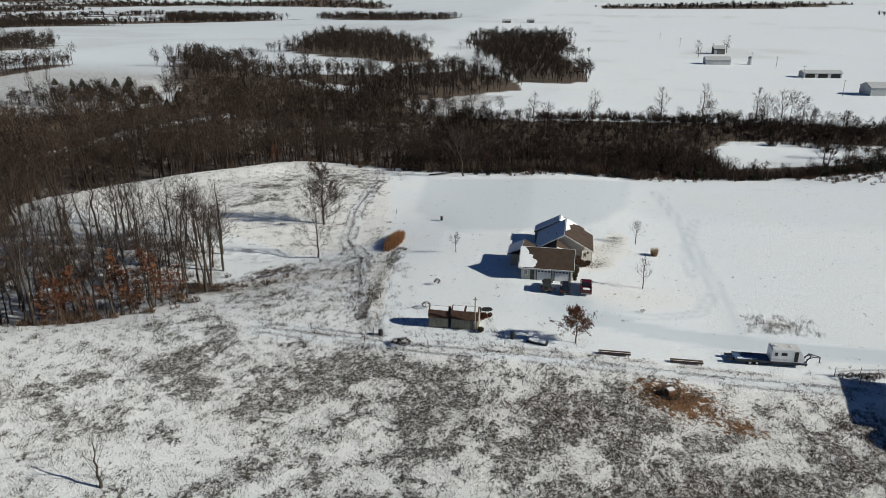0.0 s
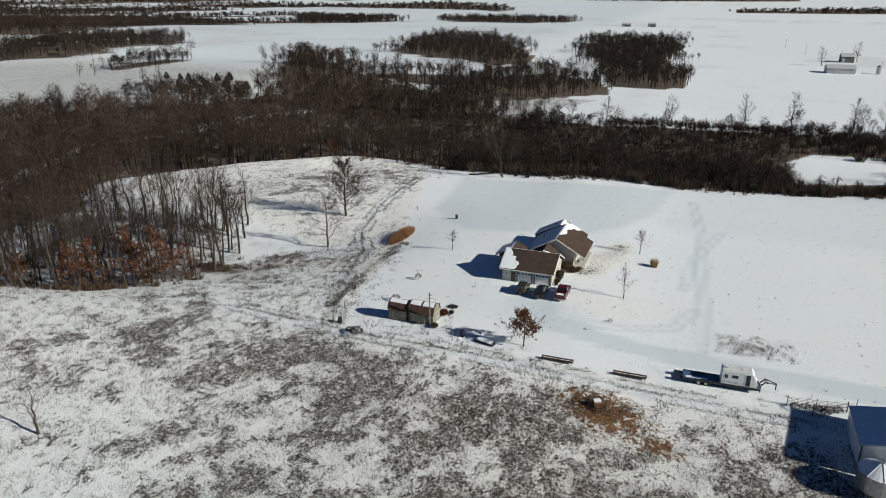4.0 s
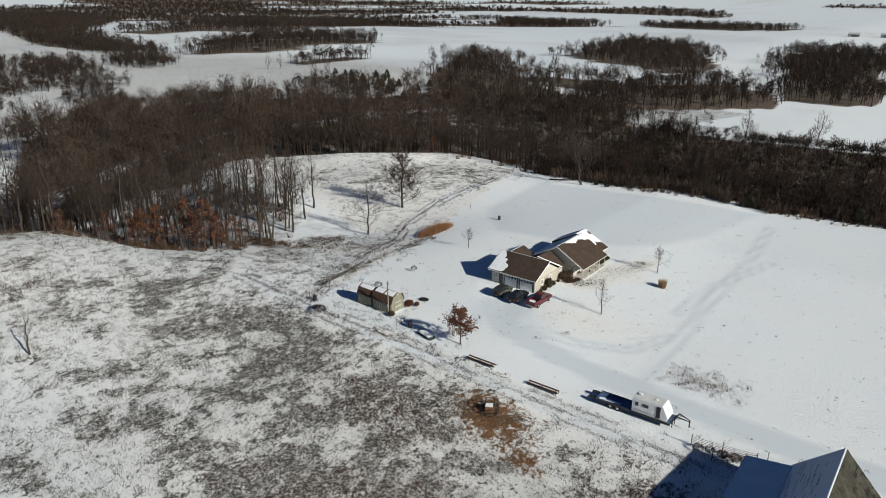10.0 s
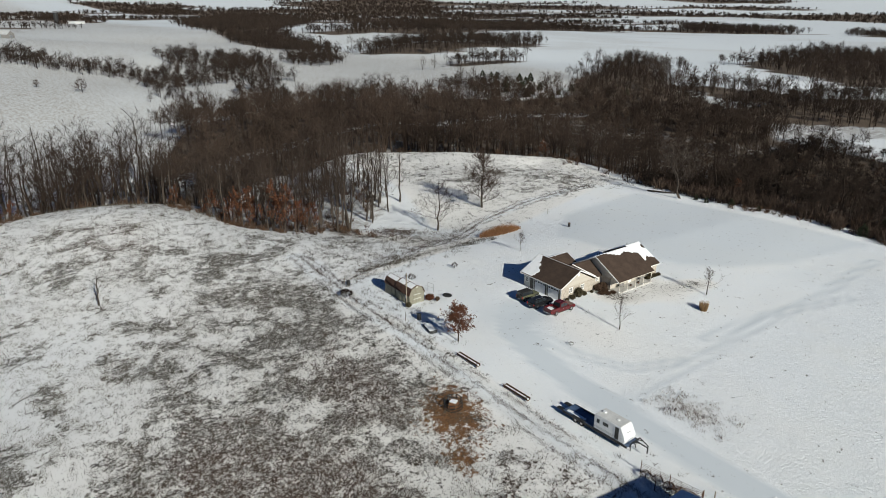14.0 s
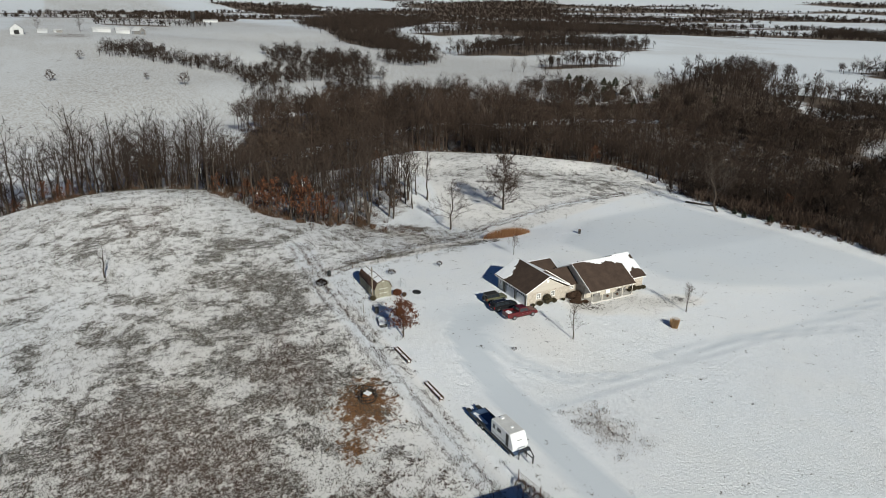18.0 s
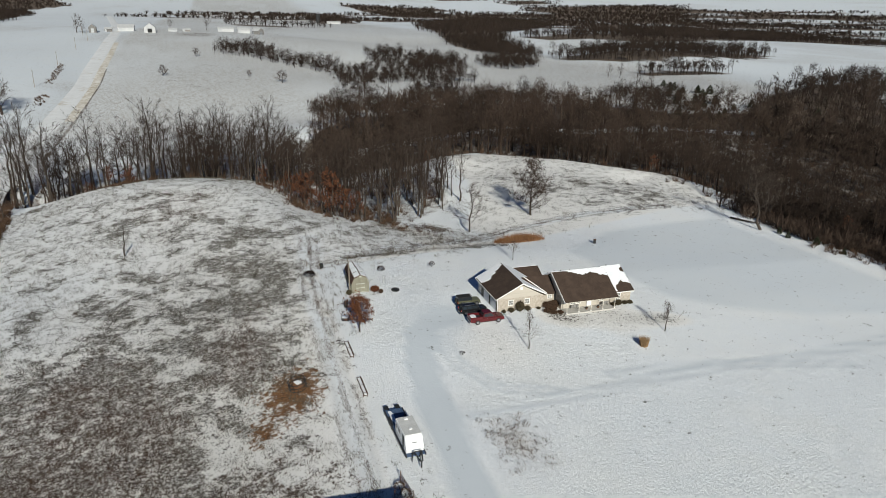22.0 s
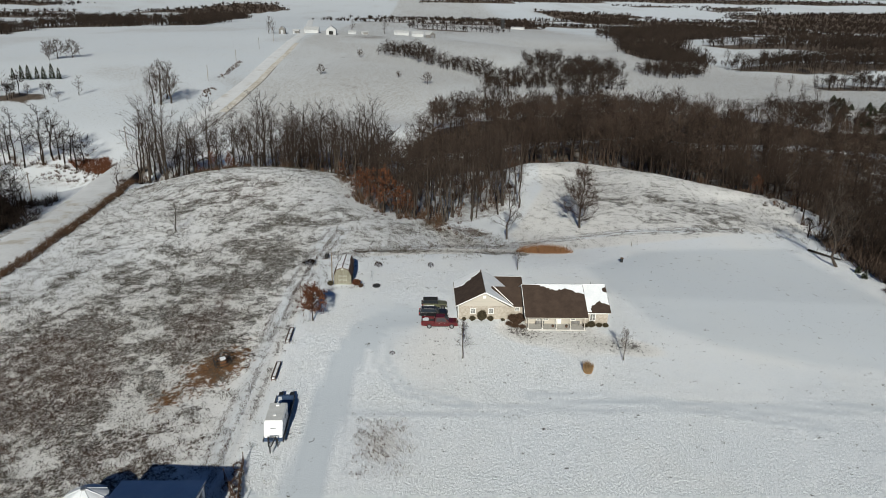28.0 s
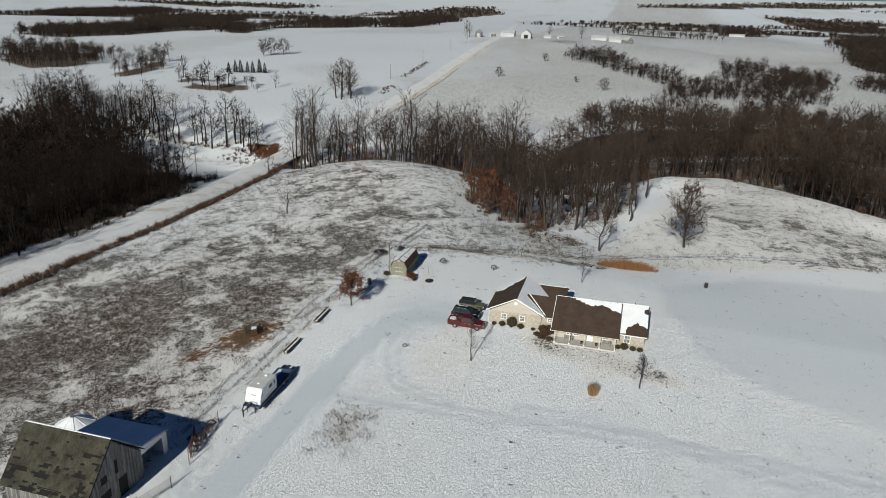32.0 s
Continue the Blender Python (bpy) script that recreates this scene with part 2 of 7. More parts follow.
M_OLIVESHRUB = tree_material("brown_olive_shrub", (0.030, 0.025, 0.015), (0.105, 0.085, 0.05))
M_GLASS = glass_dark("dark_window_glass")
M_DOOR = surface("dark_door_paint", (0.06, 0.055, 0.045), (0.10, 0.09, 0.075), 2.0, 9.0, 0.5)
M_OLDWOOD = surface("weathered_grey_boards", (0.09, 0.085, 0.08), (0.27, 0.26, 0.25), 1.5, 7.0, 0.9, bump=0.5, stretch=(3, 3, 0.25), vary=0.3)
M_MOSSROOF = surface("mossy_wood_shingles", (0.022, 0.021, 0.015), (0.084, 0.077, 0.058), 0.7, 9.0, 0.95, bump=0.7, dist=0.04, vary=0.08, dirt=(0.066, 0.062, 0.044))
M_SHEDWALL = surface("tan_shed_boards", (0.17, 0.16, 0.12), (0.29, 0.275, 0.215), 1.5, 8.0, 0.8, stretch=(3, 3, 0.3), vary=0.12)
M_SHEDROOF = surface("brown_shed_roof", (0.055, 0.030, 0.022), (0.11, 0.062, 0.045), 1.5, 9.0, 0.9, bump=0.4)
M_GALV = surface("galvanised_steel", (0.34, 0.35, 0.36), (0.50, 0.51, 0.52), 2.0, 10.0, 0.4, metal=0.8, bump=0.1)
M_RUSTY = surface("rusty_steel", (0.055, 0.035, 0.025), (0.14, 0.075, 0.045), 3.0, 12.0, 0.8, bump=0.3)
M_BLACKST = surface("black_steel", (0.015, 0.015, 0.016), (0.04, 0.04, 0.04), 3.0, 12.0, 0.5, bump=0.1)
M_TYRE = surface("tyre_rubber", (0.012, 0.012, 0.012), (0.03, 0.03, 0.03), 4.0, 20.0, 0.9, bump=0.2)
M_CHROME = surface("steel_rim", (0.35, 0.35, 0.36), (0.5, 0.5, 0.5), 4.0, 12.0, 0.3, metal=0.9, bump=0.05)
M_RED = surface("red_car_paint", (0.075, 0.006, 0.008), (0.10, 0.009, 0.011), 1.0, 6.0, 0.25, bump=0.0, spec=0.6)
M_BLACKP = surface("black_car_paint", (0.008, 0.008, 0.009), (0.016, 0.016, 0.017), 1.0, 6.0, 0.22, bump=0.0, spec=0.6)
M_OLIVE = surface("olive_car_paint", (0.085, 0.088, 0.050), (0.12, 0.122, 0.072), 1.0, 6.0, 0.35, bump=0.0, spec=0.5)
# blue of snow lying in the camper's shade, put into the deck's colour
M_BLUEDECK = surface("shade_blue_deck", (0.035, 0.060, 0.12), (0.09, 0.14, 0.23), 1.5, 9.0, 0.5, bump=0.1)
M_SOFTTOP = surface("black_vinyl_top", (0.014, 0.014, 0.014), (0.03, 0.03, 0.03), 2.0, 14.0, 0.8)
M_CONC = surface("concrete", (0.40, 0.38, 0.35), (0.52, 0.50, 0.47), 1.0, 8.0, 0.9, bump=0.2)
M_LAMPRED = surface("red_lamp_glass", (0.3, 0.01, 0.01), (0.4, 0.02, 0.02), 2, 9, 0.2, bump=0)
M_LAMPW = surface("clear_lamp_glass", (0.6, 0.6, 0.58), (0.7, 0.7, 0.68), 2, 9, 0.15, bump=0)
M_POLEWOOD = surface("grey_pole_wood", (0.16, 0.13, 0.10), (0.29, 0.25, 0.20), 1.0, 8.0, 0.9, stretch=(3, 3, 0.3))
# white cladding darkened in its base colour to take down sunlit glare
M_FARWALL = surface("dimmed_metal_cladding", (0.40, 0.405, 0.41), (0.50, 0.505, 0.51), 0.4, 3.0, 0.5, bump=0.05)
M_VERGE = surface("tan_verge_grass", (0.42, 0.36, 0.27), (0.78, 0.76, 0.73), 0.2, 0.7, 0.9, bump=0.4, dist=0.08, dirt=(0.70, 0.68, 0.63))
M_GREYSIDE = surface("grey_green_siding", (0.40, 0.41, 0.37), (0.50, 0.51, 0.47), 0.5, 5.0, 0.6, bump=0.1)


# ---- the lie of the land ----
def seg_dist(x, y, pts):
    """Distance from each place to a line of points."""
    best = np.full(np.shape(x), 1e9)
    for (x0, y0), (x1, y1) in zip(pts, pts[1:]):
        dx, dy = x1 - x0, y1 - y0
        t = np.clip(((x - x0) * dx + (y - y0) * dy) / (dx * dx + dy * dy), 0, 1)
        best = np.minimum(best, np.hypot(x - x0 - t * dx, y - y0 - t * dy))
    return best


def sstep(a, b, v):
    t = np.clip((v - a) / (b - a), 0, 1)
    return t * t * (3 - 2 * t)


def bump2(x, y, cx, cy, sx, sy, turn=0.0):
    c, s = math.cos(radians(turn)), math.sin(radians(turn))
    u, v = (x - cx) * c + (y - cy) * s, -(x - cx) * s + (y - cy) * c
    return np.exp(-(u / sx) ** 2 - (v / sy) ** 2)


CREEK = [(-150, -160), (-158, -60), (-152, 5), (-168, 70), (-175, 130), (-150, 215), (-90, 268), (-10, 285), (60, 272), (180, 310), (420, 330)]
RAVINE = [(-36, 147), (-58, 136), (-90, 125), (-130, 122), (-172, 110)]
ROAD = [(900, 10), (400, 18), (60, 22), (0, 22), (-45, 20.5), (-77, 17.2), (-110, 12.5), (-150, 5), (-200, 2), (-260, 1), (-320, 1), (-380, 0), (-440, -4), (-530, -8), (-630, -13), (-700, -17), (-900, -40), (-1600, -140)]
GRADE = [(-700, 14.0), (-620, 12.0), (-520, 6.5), (-420, 0.0), (-320, -5.5), (-260, -9.0), (-200, -10.6), (-150, -10.5), (-100, -8.4), (-50, -5.8), (0, -4.6), (60, -3.8), (200, -3.0)]
BROW = [(-140, 163), (-153, 178), (-143, 193), (-128, 199), (-111, 214), (-104, 229), (-84, 231), (-60, 228)]
# rises and hollows of the country beyond the creek: x, y, reach, rise
HILLS = [(-1000, -180, 420, 8.5), (-790, 650, 280, 5.0), (-685, -45, 280, 12.8), (-280, 150, 90, -6.5), (-270, 420, 140, 5.0), (-1310, -130, 420, 14.0), (-510, 490, 80, 12.0), (-620, 430, 180, -8.9),
         (180, 610, 280, -4.8), (-420, -150, 140, 5.6), (-660, 200, 120, 4.1), (-770, 270, 80, -7.9), (-460, 200, 60, -6.9), (-240, 90, 75, -7.0), (-790, 650, 420, 9.7), (-680, 320, 80, 3.9),
         (-340, 230, 90, -4.4), (-340, 560, 80, -2.4), (-500, 250, 60, 2.4), (-264, 364, 38, 3.5), (-585, 385, 45, 4.0)]


def swell(x, y):
    """Slow random rise and fall of far country."""
    return (np.sin(x * 0.0083 + 1.3) * np.cos(y * 0.0071 + 0.4) + 0.6 * np.sin(x * 0.017 - y * 0.012 + 2.0) + 0.35 * np.sin(x * 0.031 + y * 0.027)) / 1.6


def height(x, y):
    x, y = np.asarray(x, float), np.asarray(y, float)
    west = np.maximum(-10 - x, 0)
    south = np.maximum(96 - y, 0)
    north = np.maximum(y - 150, 0)
    z = 0.85 - 5.0 * np.tanh(west * 0.047 / 5.0) - 8.0 * np.tanh(south * 0.085 / 8.0) - 4.5 * np.tanh(north * 0.033 / 4.5)
    z = z - 0.55 * sstep(4, 26, x) * (1 - sstep(150, 230, y) * 0.3)
    z = z + 3.2 * bump2(x, y, -85, 60, 45, 36)
    z = z + 2.2 * bump2(x, y, -85, 195, 42, 26, 20)
    # the meadow's rounded brow, the hollow of the copse, and the fall to the creek behind the brow
    z = z + 5.1 * bump2(x, y, -134.8, 45.2, 25.0, 64.5, -43.9) - 5.0 * bump2(x, y, -102.5, 109.1, 28.6, 20.0)
    z = z - 8.7 * sstep(-125.4, -147.6, x) * sstep(-166, -140, x) * sstep(160, 105, y) * sstep(-30, 10, y)
    r = np.hypot(x + 20, y - 120)
    far = sstep(180, 420, r)
    zf = -5.5 + 0.8 * swell(x, y) * sstep(250, 600, r) - 4.0 * sstep(500, 1100, y)
    z = z * (1 - far) + zf * far
    z = z - 7.0 * np.exp(-(seg_dist(x, y, CREEK) / 40.0) ** 2) * (1 - 0.35 * sstep(20, 120, x))
    z = z - 3.6 * np.exp(-(seg_dist(x, y, RAVINE) / 21.0) ** 2) * sstep(-22, -68, x)
    # the tree field runs level to its brow and then falls to the creek
    z = z + 5.4 * np.exp(-(seg_dist(x, y, BROW) / 17.0) ** 2) * sstep(-62, -104, x) + 1.2 * bump2(x, y, -129, 180, 11, 8)
    open_land = sstep(170, 300, r)
    for cx, cy, size, rise in HILLS:
        z = z + open_land * rise * bump2(x, y, cx, cy, size, size)
    bed = np.interp(x, [a for a, _ in GRADE], [b for _, b in GRADE])
    on = np.exp(-(seg_dist(x, y, ROAD) / 12.5) ** 2) * sstep(-760, -690, x) * sstep(200, 120, x)
    z = z * (1 - on) + bed * on
    rim = sstep(1800, 4800, r)
    z = z + 125 * rim ** 1.5
    return z


def hz(x, y):
    return float(height(x, y))


def spread(lo, hi, centre_lo, centre_hi, step, growth, cap):
    """Grid lines, close over the middle and ever wider outwards."""
    mid = list(np.arange(centre_lo, centre_hi + step / 2, step))
    for way, edge, out in ((1, hi, mid), (-1, lo, None)):
        s, v = step, (mid[-1] if way == 1 else mid[0])
        extra = []
        while (edge - v) * way > 0:
            s = min(s * growth, cap)
            v += way * s
            extra.append(v)
        mid = mid + extra if way == 1 else extra[::-1] + mid
    return np.array(mid)


def in_poly(x, y, poly):
    inside = np.zeros(np.shape(x), bool)
    for (x0, y0), (x1, y1) in zip(poly, poly[1:] + poly[:1]):
        if y0 != y1:
            inside ^= ((y0 > y) != (y1 > y)) & (x < (x1 - x0) * (y - y0) / (y1 - y0) + x0)
    return inside


def edge_dist(x, y, poly):
    """Distance inside a polygon, negative outside."""
    d = seg_dist(x, y, poly + poly[:1])
    return np.where(in_poly(x, y, poly), d, -d)


def lattice(x, y, seed):
    """Smooth random values between 0 and 1 over the plane."""
    xi, yi = np.floor(x).astype(np.int64), np.floor(y).astype(np.int64)
    u, v = x - xi, y - yi
    u, v = u * u * (3 - 2 * u), v * v * (3 - 2 * v)

    def h(a, b):
        k = (a * 374761393 + b * 668265263 + seed * 974634541) & 0x7FFFFFFF
        k = ((k ^ (k >> 13)) * 1274126177) & 0x7FFFFFFF
        return ((k ^ (k >> 16)) & 0xFFFF) / 65535.0
    return (h(xi, yi) * (1 - u) + h(xi + 1, yi) * u) * (1 - v) + (h(xi, yi + 1) * (1 - u) + h(xi + 1, yi + 1) * u) * v


def layered(x, y, size, seed):
    """Lattice noise in four layers, spread to about 0.1 to 0.9."""
    f = sum(w * lattice(x / size * k, y / size * k, seed + i) for i, (k, w) in enumerate(((1, 0.42), (2.1, 0.29), (4.3, 0.18), (8.7, 0.11))))
    return np.clip((f - 0.5) * 1.5 + 0.5, 0, 1)


def weedy(x, y):
    """Where brown weeds stand rather than grey grass."""
    w = bump2(x, y, 10, 59, 12, 9) + bump2(x, y, 35, 57, 20, 12) + bump2(x, y, 21, 70, 9, 5) + bump2(x, y, 3, 81, 12, 5) + bump2(x, y, 35, 87, 8, 6) + bump2(x, y, 38.6, 79, 5, 4)
    w = w + 0.45 * bump2(x, y, 6.5, 140, 6, 16) + bump2(x, y, -66, 129, 11, 6, 40) + 0.8 * bump2(x, y, -84, 69, 14, 9)
    return 0.75 * np.clip(w, 0, 1)


def growth(x, y, meadow, field):
    """How thickly dead grass stands: in ragged patches some metres wide."""
    d = 0.31 + 0.32 * weedy(x, y) + 0.34 * bump2(x, y, -3, 74, 30, 14) + 0.46 * bump2(x, y, -24, 86, 22, 9) + 0.25 * bump2(x, y, -52, 81, 22, 9) + 0.32 * bump2(x, y, 30, 46, 40, 20)
    d = d + 0.22 * bump2(x, y, 36, 86, 10, 7) + 0.34 * bump2(x, y, 42, 60, 17, 15)
    d = d + 0.26 * bump2(x, y, 48, 80, 11, 9) + 0.12 * bump2(x, y, -20, 50, 60, 25)
    d = sstep(-1.0, 2.5, edge_dist(x, y, meadow)) * d
    inf = sstep(-2, 4, edge_dist(x, y, field))
    d = np.maximum(d, inf * (0.20 + 0.36 * bump2(x, y, -78, 195, 26, 20) + 0.2 * bump2(x, y, -90, 172, 25, 12)))
    d = np.maximum(d, 0.75 * np.exp(-(seg_dist(x, y, [(-34.5, 104), (-36, 125), (-37, 141)]) / 1.3) ** 2))
    d = np.maximum(d, 0.85 * bump2(x, y, -65, 130, 11, 5, 40))
    d = np.maximum(d, 0.42 * np.exp(-(seg_dist(x, y, [(-30, 96.9), (0, 96.6), (30, 96.2)]) / 0.8) ** 2))
    d = d - 0.35 * np.exp(-(seg_dist(x, y, [(-50, 98), (-20, 95.2), (10, 94.4), (46, 94.6)]) / 1.6) ** 2)
    d = np.maximum(d, 0.66 * bump2(x, y, 5.4, 134.4, 2.2, 2.6)) + 0.55 * bump2(x, y, 10.6, 151, 2.0, 4.6, -15) + 0.42 * bump2(x, y, 8, 136.5, 1.8, 2.4) + 0.36 * bump2(x, y, 6.9, 142, 0.9, 6.0)
    return (0.22 * sstep(0.15, 0.5, d) + 0.72 * sstep(0.76, 1.0, 0.66 * layered(x, y, 4.6, 3) + 0.34 * layered(x, y, 12.0, 9) + 0.62 * d)) * sstep(0.02, 0.1, d)


# ---- building helpers ----
def mesh_of(name, verts, faces, mat, attrs=None, smooth=False):
    me = bpy.data.meshes.new(name)
    if isinstance(faces, np.ndarray) and faces.ndim == 2:
        k = faces.shape[1]
        me.vertices.add(len(verts))
        me.vertices.foreach_set("co", np.asarray(verts, np.float32).ravel())
        me.loops.add(faces.size)
        me.loops.foreach_set("vertex_index", faces.astype(np.int32).ravel())
        me.polygons.add(len(faces))
        me.polygons.foreach_set("loop_start", np.arange(0, faces.size, k, dtype=np.int32))
        me.update(calc_edges=True)
    else:
        me.from_pydata([tuple(v) for v in verts], [], [tuple(f) for f in faces])
    for key, val in (attrs or {}).items():
        a = me.attributes.new(key, "FLOAT", "POINT")
        a.data.foreach_set("value", np.asarray(val, np.float32))
    if smooth:
        me.polygons.foreach_set("use_smooth", np.ones(len(me.polygons), bool))
    if mat:
        me.materials.append(mat)
    return me


def thing(name, x, y, z=None, turn=0.0, label="", category="", group="", kind=""):
    e = new(name)
    e.matrix_world = pose(x, y, hz(x, y) if z is None else z, 0, 0, turn)
    return tagged(e, label, category, group, kind)


def part(name, bm, material, parent, label="", smooth=False):
    me = bpy.data.meshes.new(name)
    bm.to_mesh(me)
    bm.free()
    if smooth:
        me.polygons.foreach_set("use_smooth", np.ones(len(me.polygons), bool))
    me.materials.append(material)
    ob = new(name, me)
    ob.parent = parent
    return tagged(ob, label)


def part_mesh(name, me, parent, label="", m=None):
    ob = new(name, me)
    ob.parent = parent
    if m is not None:
        ob.matrix_basis = m
    return tagged(ob, label)


def box(x0, x1, y0, y1, z0, z1, bevel=0.0, bm=None):
    """A box between two corners, its edges rounded; added to bm where one is given."""
    b = bmesh.new()
    bmesh.ops.create_cube(b, size=1)
    for v in b.verts:
        v.co = Vector((x0 if v.co.x < 0 else x1, y0 if v.co.y < 0 else y1, z0 if v.co.z < 0 else z1))
    if bevel:
        bmesh.ops.bevel(b, geom=b.edges[:], offset=bevel, segments=1, affect="EDGES")
    if bm is None:
        return b
    me = bpy.data.meshes.new("tmp")
    b.to_mesh(me)
    b.free()
    bm.from_mesh(me)
    bpy.data.meshes.remove(me)
    return bm


def rod(a, b, r0, r1=None, sides=6, bm=None):
    """A tapered bar from a to b."""
    bm = bm or bmesh.new()
    a, b = Vector(a), Vector(b)
    r1 = r0 if r1 is None else r1
    q = (b - a).to_track_quat("Z", "Y").to_matrix()
    rings = []
    for p, r in ((a, r0), (b, r1)):
        rings.append([bm.verts.new(p + q @ Vector((r * math.cos(6.2832 * i / sides), r * math.sin(6.2832 * i / sides), 0))) for i in range(sides)])
    for i in range(sides):
        j = (i + 1) % sides
        bm.faces.new((rings[0][i], rings[0][j], rings[1][j], rings[1][i]))
    bm.faces.new(rings[0][::-1])
    bm.faces.new(rings[1])
    return bm


def prism(profile, axis, a, b, bm=None):
    """A closed outline drawn along an axis: 'x' takes (y, z) outlines, 'y' takes (x, z), 'z' takes (x, y)."""
    bm = bm or bmesh.new()

    def at(p, w):
        return {"x": (w, p[0], p[1]), "y": (p[0], w, p[1]), "z": (p[0], p[1], w)}[axis]
    r0 = [bm.verts.new(at(p, a)) for p in profile]
    r1 = [bm.verts.new(at(p, b)) for p in profile]
    n = len(profile)
    f = [bm.faces.new((r0[i], r0[(i + 1) % n], r1[(i + 1) % n], r1[i])) for i in range(n)]
    f += [bm.faces.new(r0[::-1]), bm.faces.new(r1)]
    bmesh.ops.recalc_face_normals(bm, faces=f)
    return bm


# ---- where woods stand ----
COPSE = [(-137, 60), (-128, 88), (-112, 92), (-86, 104), (-71, 118), (-71, 132), (-81, 145), (-104, 151), (-130, 151), (-150, 138), (-160, 100), (-156, 60)]
CREEK_WOOD = [(-150, 95), (-156, 140), (-138, 150), (-160, 166), (-163, 184), (-149, 199), (-131, 206), (-117, 218), (-113, 232), (-100, 239), (-84, 235), (-64, 228), (-44, 217.5), (-22, 218), (0, 218), (26, 221), (50, 227), (76, 236), (58, 262),
              (56, 290), (66, 305), (120, 308), (200, 322), (330, 330), (330, 350), (180, 352), (110, 352), (49, 338), (-25, 334), (-60, 345), (-100, 345), (-125, 345), (-165, 325), (-190, 292), (-196, 250), (-218, 222), (-200, 175), (-178, 110)]
CREEK_STRIP = [(-131, 16), (-136, 62), (-150, 100), (-178, 110), (-172, 60), (-160, 12)]
EDGE_WOOD = [(72, 240), (100, 250), (140, 268), (260, 300), (260, 312), (130, 290), (95, 270)]
SOUTH_WOOD = [(20, 14), (-45, 15), (-76, 10.5), (-96, 3), (-106, -12), (-125, -35), (-150, -60), (-185, -140), (-120, -190), (-50, -120), (20, -50)]
CREEK_LINE = [(-168, -14), (-179, -14), (-183, -55), (-193, -95), (-206, -135), (-212, -165), (-190, -170), (-182, -125), (-172, -60)]
LOW_WOOD = [(-50, 219), (-22, 219), (0, 219), (26, 222), (50, 228), (78, 238), (140, 268), (260, 302), (260, 312), (130, 290), (95, 272), (58, 264), (56, 290), (66, 303), (200, 322), (330, 332), (330, 350), (110, 350), (49, 338), (-25, 334), (-60, 343), (-75, 300)]
FAR_WOODS, HILL_WOODS, FARTHER_WOODS, HORIZON_WOODS = [], [], [], []
# woods behind the creek, islands in the north field, the knoll's back
FAR_WOODS.append([(-385, 640), (-366, 619), (-305, 578), (-281, 537), (-228, 476), (-190, 440), (-160, 419), (-134, 406), (-123, 432), (-117, 470), (-97, 465), (-98, 400), (-92, 375), (-72, 342), (-60, 335), (-82, 320), (-165, 318), (-207, 344), (-244, 391), (-300, 480), (-340, 560)])
FAR_WOODS.append([(-108, 356), (-89, 387), (-69, 403), (-53, 421), (-31, 442), (-35, 473), (-50, 520), (-86, 545), (-106, 532), (-130, 486), (-134, 458), (-130, 398)])
FAR_WOODS.append([(-40, 478), (-8, 480), (11, 506), (7, 588), (-10, 680), (-18, 740), (-8, 892), (-20, 980), (-90, 985), (-138, 900), (-105, 755), (-85, 690), (-66, 600)])
FAR_WOODS.append([(-289, 657), (-240, 623), (-200, 608), (-176, 601), (-151, 575), (-128, 600), (-135, 685), (-202, 826), (-260, 940), (-330, 940), (-323, 851), (-309, 740)])
FAR_WOODS.append([(-543, 400), (-504, 403), (-484, 424), (-456, 433), (-452, 469), (-462, 522), (-513, 645), (-535, 655), (-599, 620), (-638, 551), (-638, 497), (-590, 440)])
FAR_WOODS.append([(-374, 392), (-369, 418), (-364, 451), (-379, 485), (-402, 464), (-411, 433), (-400, 400)])
FAR_WOODS.append([(-205, 445), (-155, 424), (-122, 436), (-116, 475), (-150, 488), (-190, 470)])
# hedges and draws on the farm hill
HILL_WOODS.append([(-519, 79), (-508, 103), (-490, 122), (-471, 138), (-458, 152), (-427, 165), (-359, 158), (-354, 174), (-420, 198), (-466, 200), (-485, 188), (-504, 155), (-522, 134), (-563, 118), (-590, 94), (-560, 78)])
HILL_WOODS.append([(-403, 193), (-425, 225), (-398, 251), (-392, 262), (-450, 272), (-481, 281), (-530, 274), (-570, 250), (-562, 228), (-531, 207), (-465, 198)])
HILL_WOODS.append([(-330, 206), (-316, 226), (-331, 230), (-369, 243), (-394, 243), (-392, 225), (-373, 208)])
HILL_WOODS.append([(-486, 236), (-459, 246), (-469, 270), (-497, 292), (-520, 281), (-517, 252)])
HILL_WOODS.append([(-453, 300), (-438, 320), (-475, 345), (-513, 357), (-555, 387), (-634, 423), (-700, 425), (-800, 412), (-850, 395), (-795, 373), (-731, 372), (-657, 364), (-532, 324), (-472, 305)])
HOLLOW = ([(-180, 106), (-200, 112), (-292, 150), (-312, 200), (-320, 232), (-300, 270), (-255, 300), (-225, 318), (-195, 290), (-200, 250), (-215, 220), (-200, 175)])
KNOLL_FOOT = [(-234, 303), (-222, 322), (-213, 345), (-206, 366), (-186, 364), (-166, 332), (-190, 292), (-205, 288)]
HILL_WOODS.append([(-225, 312), (-262, 312), (-300, 318), (-300, 330), (-250, 345), (-225, 345)])
